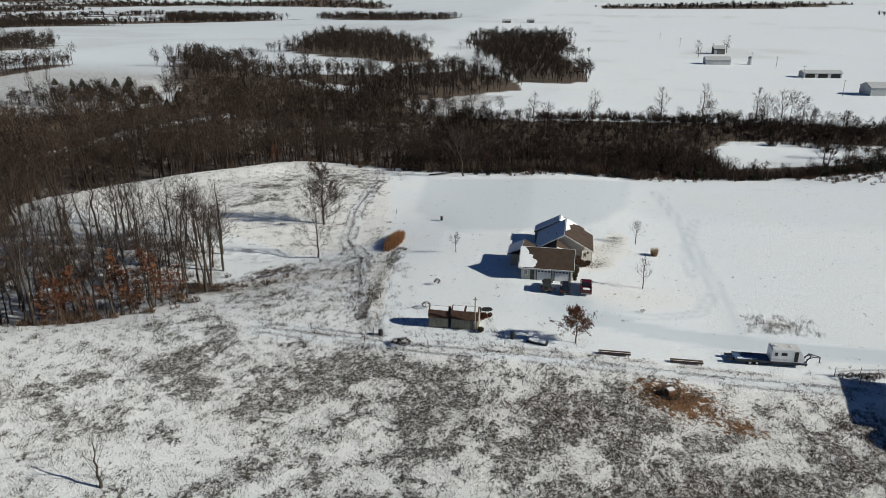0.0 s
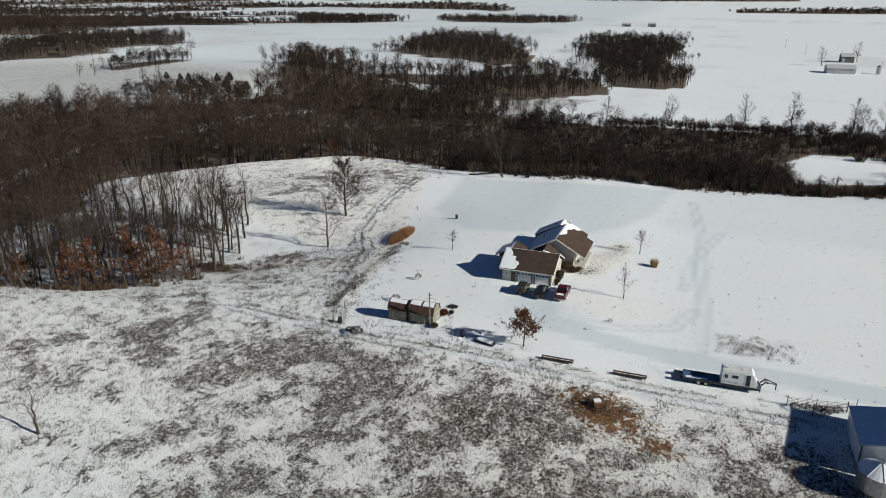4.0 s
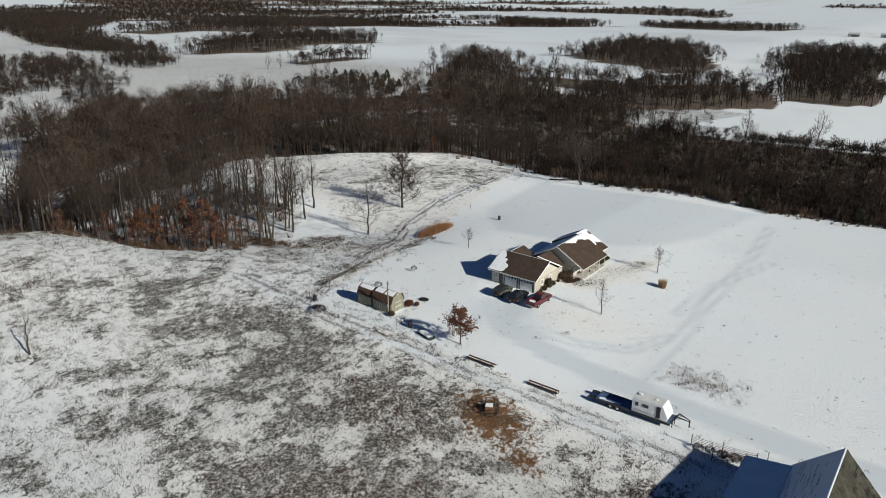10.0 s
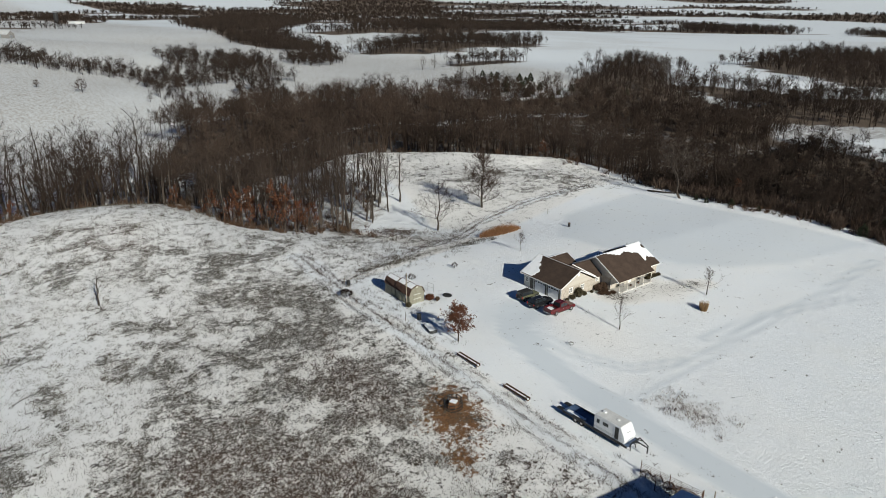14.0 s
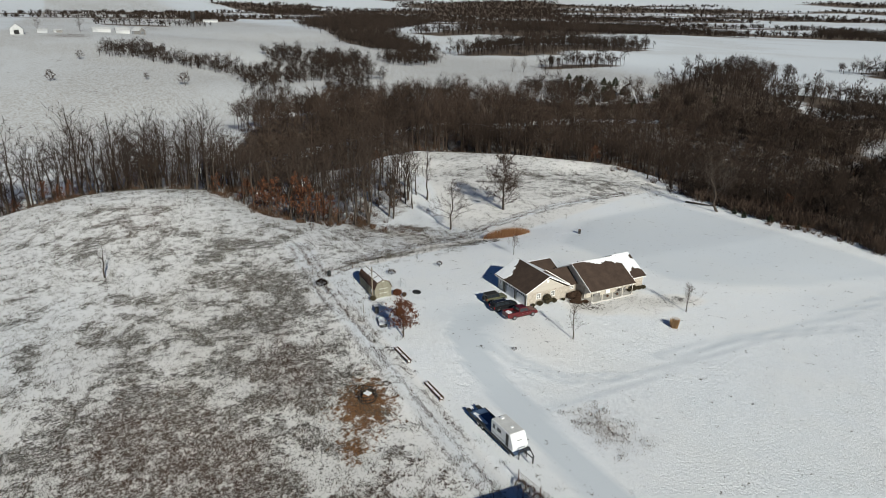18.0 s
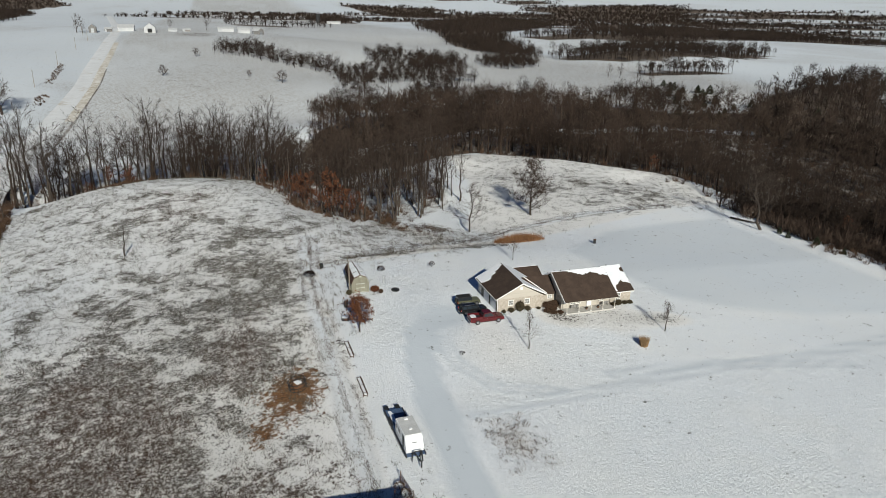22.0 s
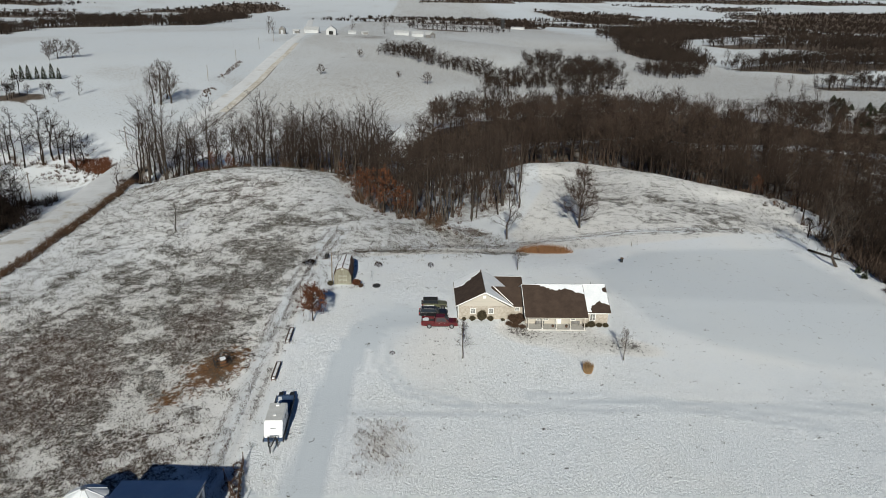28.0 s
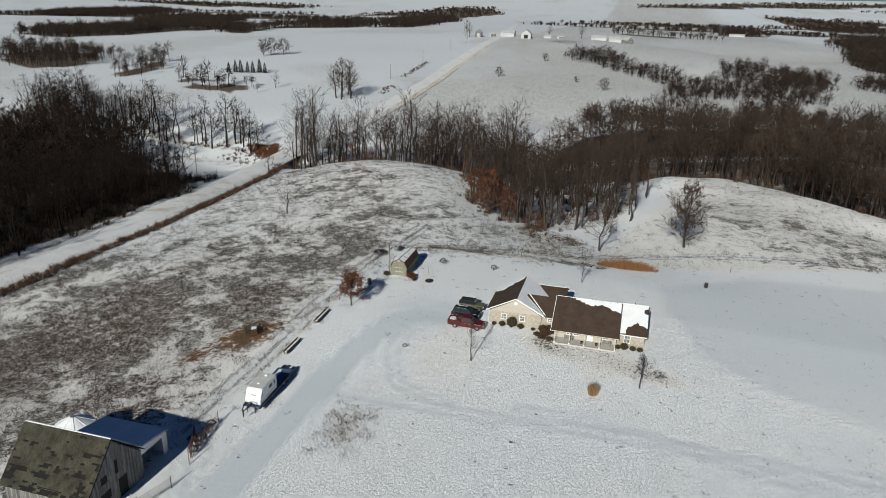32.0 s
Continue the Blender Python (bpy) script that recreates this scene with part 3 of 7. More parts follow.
# south of the road
FAR_WOODS.append([(-270, -136), (-272, -110), (-275, -92), (-291, -84), (-298, -100), (-288, -134)])
FAR_WOODS.append([(-283, -152), (-294, -124), (-304, -122), (-308, -150)])
FAR_WOODS.append([(-300, -206), (-283, -182), (-308, -184), (-335, -186), (-381, -210), (-376, -232), (-335, -214)])
FAR_WOODS.append([(-316, -290), (-323, -266), (-340, -258), (-400, -290), (-440, -330), (-470, -400), (-420, -430), (-350, -350)])
SW_WOODS = [[(-753, -374), (-800, -430), (-883, -486), (-810, -530), (-705, -524), (-640, -560), (-680, -680), (-800, -720), (-950, -640), (-1000, -540), (-880, -400)],
            [(-850, -440), (-925, -391), (-892, -290), (-1000, -270), (-1100, -330), (-1060, -420), (-960, -450)],
            [(-905, -250), (-915, -196), (-935, -190), (-1150, -215), (-1500, -250), (-1480, -330), (-1150, -300)],
            [(-1330, -1200), (-1540, -1215), (-1960, -1300), (-2000, -1450), (-1700, -1500), (-1380, -1350)],
            [(-1050, -700), (-1250, -680), (-1500, -820), (-1400, -960), (-1150, -860)]]
FARTHER_WOODS.append([(-804, 476), (-765, 514), (-755, 580), (-694, 611), (-718, 730), (-800, 880), (-905, 1040), (-780, 1160), (-1036, 1240), (-1300, 1300), (-1388, 1132), (-1100, 830), (-914, 640), (-840, 500)])
FARTHER_WOODS.append([(-640, 345), (-716, 351), (-868, 379), (-1150, 440), (-1525, 530), (-2150, 880), (-2030, 1020), (-1547, 873), (-1000, 540), (-800, 455), (-660, 430)])
FARTHER_WOODS.append([(-1082, 93), (-1064, 151), (-1075, 184), (-1096, 264), (-1128, 262), (-1115, 185), (-1105, 145), (-1118, 93)])
FARTHER_WOODS.append([(-995, 1636), (-815, 1333), (-707, 1339), (-640, 1500), (-760, 1640)])
FARTHER_WOODS.append([(-560, 1500), (-420, 1440), (-300, 1500), (-250, 1620), (-420, 1700), (-600, 1640)])
HORIZON_WOODS.append([(-2641, 1425), (-2019, 2543), (-1925, 2360), (-2400, 1450)])
HORIZON_WOODS.append([(-1703, 2233), (-1360, 2461), (-1011, 2835), (-718, 2606), (-593, 2217), (-793, 2292), (-1344, 2255)])
HORIZON_WOODS.append([(-2235, -841), (-3045, -694), (-3109, -528), (-2761, -400), (-2300, -480)])
HORIZON_WOODS.append([(-1500, 300), (-2000, 330), (-2300, 480), (-1900, 430), (-1560, 400)])
HORIZON_WOODS.append([(-3005, 1412), (-2856, 2225), (-1981, 1605), (-2552, 1540), (-2658, 1266)])
HORIZON_WOODS.append([(-3083, 597), (-2932, 1001), (-2109, 740), (-2239, 640)])
HORIZON_WOODS.append([(60, 2300), (600, 2350), (900, 2600), (500, 2700), (60, 2500)])
HORIZON_WOODS.append([(700, 1900), (1300, 2000), (1500, 2300), (900, 2200)])
HORIZON_WOODS.append([(-500, 3000), (300, 3100), (300, 3300), (-500, 3200)])
HORIZON_WOODS.append([(-3600, 100), (-4000, 900), (-3900, 1900), (-3400, 2500), (-3200, 2500), (-3700, 1200), (-3400, 100)])

# ragged belts of woods in the far north-west and south-west
rw = random.Random(17)
for count, lo, hi, near_r, far_r in ((30, 28, 66, 1500, 3700), (10, 66, 92, 1900, 3800), (8, 112, 142, 1700, 3300)):
    for k in range(count):
        a, d = radians(rw.uniform(lo, hi)), near_r + (far_r - near_r) * rw.random()
        cx, cy = 40 - d * math.sin(a), 60 + d * math.cos(a)
        L, W, tilt = rw.uniform(160, 480), rw.uniform(45, 120), a + rw.uniform(-0.35, 0.35)
        HORIZON_WOODS.append([(cx + L * math.cos(q) * math.cos(tilt) - W * math.sin(q) * math.sin(tilt), cy + L * math.cos(q) * math.sin(tilt) + W * math.sin(q) * math.cos(tilt)) for q in (0, 0.8, 1.6, 2.4, 3.14, 3.9, 4.7, 5.5)])

# ---- ground ----
YARD = [(-30, 97.5), (-33, 112), (-37, 130), (-40, 150), (-48, 180), (-61, 222), (-15, 236), (40, 228), (100, 240), (300, 300), (400, -50), (96, -20), (84, 60), (72, 86), (48, 97)]
MEADOW = [(48, 97), (72, 86), (84, 60), (92, 26), (-110, 16), (-140, 40), (-136, 62), (-125, 90), (-88, 106), (-60, 130), (-40, 140), (-33, 112), (-30, 97.5)]
TREE_FIELD = [(-40, 146), (-48, 180), (-61, 222), (-84, 231), (-102, 234), (-112, 216), (-130, 202), (-146, 195), (-154, 178), (-140, 160), (-105, 156), (-80, 148), (-60, 140)]
DRIVE = [(0.5, 117), (1, 113), (5, 109.5), (15, 107), (26, 106), (42, 105.3), (62, 105), (95, 103), (180, 96), (320, 70)]
TRACKS = [[(29, 108), (28.5, 127), (27.5, 146), (27, 170), (24, 200)], [(25, 134), (26, 150), (31, 172)], [(-30, 97), (-37, 112), (-45, 138), (-52, 150), (-56, 170), (-58, 200)], [(-50, 98), (-20, 95.2), (10, 94.4), (46, 94.6)], [(66, 104.8), (57, 102.5), (51, 99.5), (47.5, 97)], [(60, 105), (54, 103), (49.5, 100.5), (46, 99.5)], [(8, 112), (16, 112.5), (24, 116), (27, 124)]]
gx = spread(-4900, 4900, -150, 112, 1.05, 1.055, 130)
gy = spread(-4900, 4900, 0, 262, 1.05, 1.055, 130)
GX, GY = np.meshgrid(gx, gy)
GZ = height(GX, GY)
rng = np.random.default_rng(7)
near = sstep(260, 150, np.hypot(GX + 20, GY - 120))
yard_d, mead_d = edge_dist(GX, GY, YARD), edge_dist(GX, GY, MEADOW)
grass = 0.0 + 0 * GX
grass = grass + 0.42 * sstep(-1.5, 2.0, mead_d) * (0.26 + 0.36 * bump2(GX, GY, 4, 80, 42, 18) + 0.46 * bump2(GX, GY, 34, 52, 34, 26) + 0.10 * bump2(GX, GY, -70, 60, 40, 30) - 0.10 * bump2(GX, GY, -40, 30, 40, 40))
grass = grass + sstep(-2, 3, edge_dist(GX, GY, TREE_FIELD)) * 0.20
verge = np.exp(-(seg_dist(GX, GY, [(-31, 99), (-36, 125), (-39, 140)]) / 3.0) ** 2) + np.exp(-(seg_dist(GX, GY, [(-34, 125), (-52, 127), (-70, 122)]) / 3.0) ** 2)
grass = grass + 0.16 * verge
grass = grass + 0.10 * np.exp(-(seg_dist(GX, GY, [(-30, 96.5), (0, 96), (45, 95.5)]) / 2.0) ** 2)
for tr in TRACKS:
    d = seg_dist(GX, GY, tr)
    GZ = GZ - (0.0 if tr in TRACKS[4:] else 0.025 if tr[0][0] > 0 else 0.10) * np.exp(-((d - 0.8) / 0.35) ** 2) * near
    grass = grass - 0.25 * np.exp(-(d / 1.9) ** 2) + 0.18 * np.exp(-((d - 0.8) / 0.4) ** 2)
yard = sstep(0, 2.5, yard_d)
grass = grass * (1 - yard) + yard * (-0.02 + 0.14 * bump2(GX, GY, 36.4, 113.8, 5.5, 3.6, 20) + 0.30 * bump2(GX, GY, 6, 143, 9, 5) + 0.35 * bump2(GX, GY, 5.0, 134, 3.2, 3.0) + 0.42 * bump2(GX, GY, 10.8, 151, 2.6, 5.5, -15) + 0.30 * bump2(GX, GY, 8, 136.5, 2.4, 3.0) + 0.18 * bump2(GX, GY, 12, 120, 14, 8))
drive_d = seg_dist(GX, GY, DRIVE)
grass = grass * (1 - sstep(3.2, 1.8, drive_d)) - 0.25 * sstep(3.2, 1.8, drive_d)
GZ = GZ - 0.07 * sstep(2.6, 1.9, drive_d) * near
hay = bump2(GX, GY, 18.0, 87.2, 9.2, 6.6) * 0.74 + bump2(GX, GY, 16.0, 87.8, 3.5, 3.0) * 0.3 + bump2(GX, GY, 25.3, 82.6, 3.4, 2.4) * 0.56 + bump2(GX, GY, 11, 90.5, 6, 3) * 0.3

def seg_y(x):
    """The road's middle line at x."""
    pts = sorted(ROAD)
    return np.interp(x, [a for a, _ in pts], [b for _, b in pts])


earth = 0.62 * np.exp(-((seg_dist(GX, GY, ROAD) - 6.5) / 2.4) ** 2) * sstep(-200, -150, GX) * (GY > 10) + 0.75 * np.exp(-((seg_dist(GX, GY, ROAD[8:13]) - 10.0) / 1.1) ** 2) * (GY > seg_y(GX))
earth = earth + 0.75 * bump2(GX, GY, -74, 122, 14, 6, -20) + 0.5 * np.exp(-(seg_dist(GX, GY, [(-152, 5), (-158, -60)]) / 9) ** 2)
earth = earth + 0.55 * sstep(0, 6, edge_dist(GX, GY, [(-100, 332), (-40, 335), (-45, 372), (-30, 420), (-110, 430)]))
earth = earth + 0.6 * bump2(GX, GY, -700, 60, 60, 40) + 0.5 * bump2(GX, GY, -1000, 150, 200, 60) + 0.35 * np.maximum(0, swell(GX * 3.1, GY * 2.3) - 0.55) * sstep(900, 1400, np.hypot(GX, GY))
# leaf litter on the woods' floors, thickened to stand in for tree shade too
for poly, litter_shade in [(q, 0.55) for q in (COPSE, CREEK_STRIP, CREEK_LINE)] + [(q, 0.72) for q in (CREEK_WOOD, EDGE_WOOD)] + [(LOW_WOOD, 0.95)] + [(SOUTH_WOOD, 0.85)] + [(q, 0.86) for q in [HOLLOW, KNOLL_FOOT] + SW_WOODS + FAR_WOODS + FARTHER_WOODS + HORIZON_WOODS]:
    earth = np.maximum(earth, litter_shade * sstep(-1, 5, edge_dist(GX, GY, poly)))
earth = earth + 0.5 * bump2(GX, GY, 4.2, 134.2, 2.2, 2.0) + 0.45 * np.exp(-(seg_dist(GX, GY, [(6.4, 136), (6.4, 146)]) / 0.8) ** 2) + 0.5 * bump2(GX, GY, 2.5, 100.0, 1.6, 1.6)
earth = earth + 0.4 * np.exp(-(seg_dist(GX, GY, [(-222, -70), (-212, 0), (-205, 60)]) / 2.5) ** 2) + 0.45 * np.exp(-(seg_dist(GX, GY, [(-300, -120), (-235, -60)]) / 2.5) ** 2)
for line in (((-400, -180), (-425, -165), (-450, -125)), ((-640, -190), (-680, -130), (-700, -60)), ((-215, -125), (-225, -80), (-235, -40))):
    earth = earth + 0.5 * np.exp(-(seg_dist(GX, GY, list(line)) / 2.2) ** 2)
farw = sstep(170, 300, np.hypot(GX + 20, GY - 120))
hilly = np.clip(bump2(GX, GY, -310, 375, 110, 65, 10) + bump2(GX, GY, -420, 370, 100, 70, 20) + bump2(GX, GY, -400, 80, 190, 115) + 0.8 * bump2(GX, GY, -700, 260, 300, 200), 0, 1)
hilly = np.maximum(hilly, 0.92 * sstep(-170, -260, GX) * sstep(470, 360, GY)) * (0.25 + 0.75 * sstep(-12, 6, GY))
grass = grass * (1 - farw) + farw * (-0.12 + 0.37 * hilly)
stubble = farw * np.clip(hilly * (0.45 + 0.8 * layered(GX, GY, 90.0, 33)), 0, 1) + 0.5 * farw * sstep(0.62, 0.8, layered(GX, GY, 160.0, 35))
stubble = np.clip(stubble + 0.5 * bump2(GX, GY, -310, 375, 90, 60, 10) + 0.3 * bump2(GX, GY, -420, 330, 90, 60), 0, 1)
# drive and tracks are packed; far fields only borrow the grey-blue, most westward
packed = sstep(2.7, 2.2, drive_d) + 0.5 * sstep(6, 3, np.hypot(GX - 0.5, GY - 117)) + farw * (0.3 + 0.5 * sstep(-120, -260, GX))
packed = np.clip(packed + (0.15 + 0.5 * (GX > -5)) * sum(np.exp(-((seg_dist(GX, GY, tr) - 0.8) / 0.5) ** 2) for tr in TRACKS), 0, 1)
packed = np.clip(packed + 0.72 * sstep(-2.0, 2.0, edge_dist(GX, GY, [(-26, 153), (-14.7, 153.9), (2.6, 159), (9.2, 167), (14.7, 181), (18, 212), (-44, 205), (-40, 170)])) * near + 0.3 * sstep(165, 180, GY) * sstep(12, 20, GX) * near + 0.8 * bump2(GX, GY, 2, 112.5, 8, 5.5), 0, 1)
patch, weed = growth(GX, GY, MEADOW, TREE_FIELD) * near, weedy(GX, GY)
NX, NY = len(gx), len(gy)
idx = np.arange(NX * NY).reshape(NY, NX)
quads = np.stack([idx[:-1, :-1], idx[:-1, 1:], idx[1:, 1:], idx[1:, :-1]], -1).reshape(-1, 4)
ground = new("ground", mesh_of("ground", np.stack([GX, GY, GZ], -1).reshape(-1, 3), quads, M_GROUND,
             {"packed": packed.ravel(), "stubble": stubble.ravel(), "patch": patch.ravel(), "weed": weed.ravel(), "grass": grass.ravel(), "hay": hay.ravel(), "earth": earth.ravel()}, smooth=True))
tagged(ground, "snow-covered rolling farmland with dead grass showing through", "ground", kind="structure")


def strip(name, line, half, lift, mat, step=4.0):
    """A road laid along a line over the ground, with sloping edges."""
    pts = []
    for (x0, y0), (x1, y1) in zip(line, line[1:]):
        k = max(1, int(math.hypot(x1 - x0, y1 - y0) / step))
        pts += [(x0 + (x1 - x0) * i / k, y0 + (y1 - y0) * i / k) for i in range(k)]
    pts.append(line[-1])
    p = np.array(pts)
    for _ in range(6):
        p[1:-1] = (p[:-2] + 2 * p[1:-1] + p[2:]) / 4
    t = np.gradient(p, axis=0)
    t /= np.linalg.norm(t, axis=1)[:, None]
    nrm = np.stack([-t[:, 1], t[:, 0]], 1)
    zc = height(p[:, 0], p[:, 1])
    rows = []
    for off, dz in ((-half - 1.2, -0.4), (-half, lift), (-half * 0.45, lift + 0.03), (half * 0.45, lift + 0.03), (half, lift), (half + 1.2, -0.4)):
        q = p + nrm * off
        rows.append(np.column_stack([q, np.maximum(zc, height(q[:, 0], q[:, 1])) + dz]))
    v = np.stack(rows, 1)
    n, k = v.shape[:2]
    ii = np.arange(n * k).reshape(n, k)
    f = np.stack([ii[:-1, :-1], ii[1:, :-1], ii[1:, 1:], ii[:-1, 1:]], -1).reshape(-1, 4)
    ob = new(name, mesh_of(name, v.reshape(-1, 3), f, mat, smooth=True))
    return ob


tagged(strip("road", ROAD, 4.5, 0.18, M_ROAD), "straight snow-packed gravel road between fields", "road", kind="structure")
VERGE = [(-278, 8.4), (-320, 8.4), (-380, 7.4), (-440, 3.6), (-530, -0.6), (-600, -5.0)]
tagged(strip("verge", VERGE, 1.9, 0.10, M_VERGE), "strip of tan grass beside the far road", "verge", kind="structure")


# ---- trees: templates of trunk and crown ----
class Tris:
    """Triangles gathered in lists."""
    def __init__(self):
        self.v, self.f = [], []

    def tube(self, pts, radii, sides):
        base = len(self.v)
        n = len(pts)
        for i, (p, r) in enumerate(zip(pts, radii)):
            d = pts[min(i + 1, n - 1)] - pts[max(i - 1, 0)]
            d = d / (np.linalg.norm(d) + 1e-9)
            u = np.cross(d, (0.31, 0.95, 0.05))
            u /= np.linalg.norm(u) + 1e-9
            w = np.cross(d, u)
            for k in range(sides):
                a = 6.2832 * k / sides
                self.v.append(p + r * (math.cos(a) * u + math.sin(a) * w))
        for i in range(n - 1):
            for k in range(sides):
                a, b = base + i * sides + k, base + i * sides + (k + 1) % sides
                c, d = a + sides, b + sides
                self.f += [(a, b, d), (a, d, c)]

    def spike(self, a, b, w, r):
        """A twig: one thin triangle."""
        base = len(self.v)
        d = b - a
        u = np.cross(d, r.normal(size=3))
        u = u / (np.linalg.norm(u) + 1e-9) * w
        self.v += [a - u, a + u, b]
        self.f.append((base, base + 1, base + 2))

    def leaf(self, c, s, r):
        base = len(self.v)
        u, w = r.normal(size=3), r.normal(size=3)
        u, w = u / np.linalg.norm(u) * s, w / np.linalg.norm(w) * s
        self.v += [c - u, c + w, c + u, c - w]
        self.f += [(base, base + 1, base + 2), (base, base + 2, base + 3)]

    def arrays(self):
        return np.array(self.v), np.array(self.f, np.int32)


def unit(v):
    return v / (np.linalg.norm(v) + 1e-9)


def grow(seed, H=12.0, trunk_r=0.17, clear=0.3, reach=0.34, limbs=11, subs=4, twigs=6, tw=0.028, rise=0.75, lean=0.05, leaves=0, leaf_s=0.16, light=False, forks=True, crook=0.05):
    """A bare tree: trunk, limbs, side branches and twigs; leaves: dead leaves left on each branch."""
    r = np.random.default_rng(seed)
    T, C, L = Tris(), Tris(), Tris()
    n = 4 if light else 7
    top = np.array([r.normal() * lean * H, r.normal() * lean * H, H])
    pts = [top * (i / n) + (np.array([r.normal(), r.normal(), 0]) * H * crook * 0.35 * (0 < i)) for i in range(n + 1)]
    pts[0] = pts[0] - np.array([0, 0, 0.5])
    rad = [trunk_r * (1.35 if i == 0 else (1 - i / n) ** 0.8 + 0.10) for i in range(n + 1)]
    T.tube(pts, rad, 4 if light else 6)

    def along(f):
        f = min(max(f, 0), 0.999) * n
        i = int(f)
        return pts[i] + (pts[i + 1] - pts[i]) * (f - i)
    for k in range(limbs):
        f = clear + (0.97 - clear) * (k + r.random() * 0.8) / limbs
        a = along(f)
        ang = k * 2.4 + r.normal() * 0.5
        ln = H * reach * (1.15 - 0.75 * (f - clear) / (1 - clear)) * (0.75 + 0.5 * r.random())
        d = unit(np.array([math.cos(ang), math.sin(ang), rise * (0.5 + 0.9 * r.random())]))
        lp = [a]
        m = 2 if light else 3
        for j in range(m):
            d = unit(d + np.array([r.normal() * 0.22, r.normal() * 0.22, 0.13 + r.normal() * 0.12]))
            lp.append(lp[-1] + d * ln / m)
        lr = trunk_r * 0.42 * (1 - 0.6 * f)
        C.tube(lp, [lr * (1 - 0.28 * j) for j in range(m + 1)], 3)
        for s in range(subs):
            g = (0.25 + 0.75 * (s + r.random()) / subs) * m
            i = min(int(g), m - 1)
            b = lp[i] + (lp[i + 1] - lp[i]) * (g - i)
            sd = unit(unit(lp[i + 1] - lp[i]) * 0.7 + r.normal(size=3) * 0.6 + np.array([0, 0, 0.1 if light else 0.32]))
            sl = ln * (0.32 + 0.3 * r.random())
            e = b + sd * sl
            if light:
                C.spike(b, e, lr * 0.45, r)
            else:
                C.tube([b, e], [lr * 0.36, lr * 0.10], 3)
            for w in range(twigs):
                h = b + (e - b) * (0.2 + 0.8 * (w + r.random()) / twigs)
                wd = unit(sd * 0.6 + r.normal(size=3) * 0.6 + np.array([0, 0, 0.25]))
                wl = sl * (0.35 + 0.45 * r.random())
                C.spike(h, h + wd * wl, tw, r)
                for q in range(leaves):
                    L.leaf(h + wd * wl * r.random() + r.normal(size=3) * 0.18, leaf_s * (0.6 + 0.8 * r.random()), r)
    return T.arrays(), C.arrays(), L.arrays() if L.f else None


def cedar_shape(seed, H=5.0, R=1.5, n=420):
    r = np.random.default_rng(seed)
    T, C = Tris(), Tris()
    T.tube([np.array([0, 0, -0.3]), np.array([0, 0, H * 0.5]), np.array([0, 0, H])], [0.12, 0.08, 0.01], 4)
    for i in range(n):
        f = r.random() ** 1.3
        z = H * (0.06 + 0.92 * f)
        rr = R * (1 - f ** 1.6) ** 0.7 * (0.6 + 0.5 * r.random())
        a = r.random() * 6.2832
        d = np.array([math.cos(a), math.sin(a), 0])
        p = d * rr * (0.35 + 0.4 * r.random()) + np.array([0, 0, z])
        C.spike(p, p + d * rr * 0.55 + np.array([0, 0, 0.15 + 0.3 * r.random()]) + r.normal(size=3) * 0.12, 0.13 + 0.1 * r.random(), r)
    return T.arrays(), C.arrays(), None


def brush_shape(seed, H=1.8, R=1.3, n=70, w=0.03):
    r = np.random.default_rng(seed)
    C = Tris()
    for i in range(n):
        a, q = r.random() * 6.2832, R * 0.5 * math.sqrt(r.random())
        p = np.array([q * math.cos(a), q * math.sin(a), -0.1])
        e = p + np.array([math.cos(a) * R * 0.7 * r.random(), math.sin(a) * R * 0.7 * r.random(), H * (0.45 + 0.55 * r.random())]) + r.normal(size=3) * 0.15
        C.spike(p, e, w, r)
        for k in range(2):
            h = p + (e - p) * (0.35 + 0.5 * r.random())
            C.spike(h, h + (e - p) * 0.35 + r.normal(size=3) * H * 0.16, w * 0.7, r)
    return C.arrays()


def joined(name, shapes, places, mat, label, category, tones, tilt=0.0):
    """Many copies of some shapes as one mesh. shapes: (verts, tris); places: rows of x, y, z, scale, turn, which."""
    V, F, A, base = [], [], [], 0
    for i, (sv, sf) in enumerate(shapes):
        sel = places[:, 5].astype(int) == i
        P = places[sel]
        if not len(P):
            continue
        c, s = np.cos(P[:, 4])[:, None], np.sin(P[:, 4])[:, None]
        x = (sv[None, :, 0] * c - sv[None, :, 1] * s) * P[:, 3:4] + P[:, 0:1]
        y = (sv[None, :, 0] * s + sv[None, :, 1] * c) * P[:, 3:4] + P[:, 1:2]
        z = sv[None, :, 2] * P[:, 3:4] + P[:, 2:3]
        V.append(np.stack([x, y, z], -1).reshape(-1, 3))
        n = len(sv)
        F.append((sf[None] + (np.arange(len(P)) * n)[:, None, None]).reshape(-1, 3) + base)
        A.append(np.repeat(tones[sel], n))
        base += n * len(P)
    ob = new(name, mesh_of(name, np.concatenate(V), np.concatenate(F), mat, {"tone": np.concatenate(A)}))
    return tagged(ob, label, category, kind="stuff")


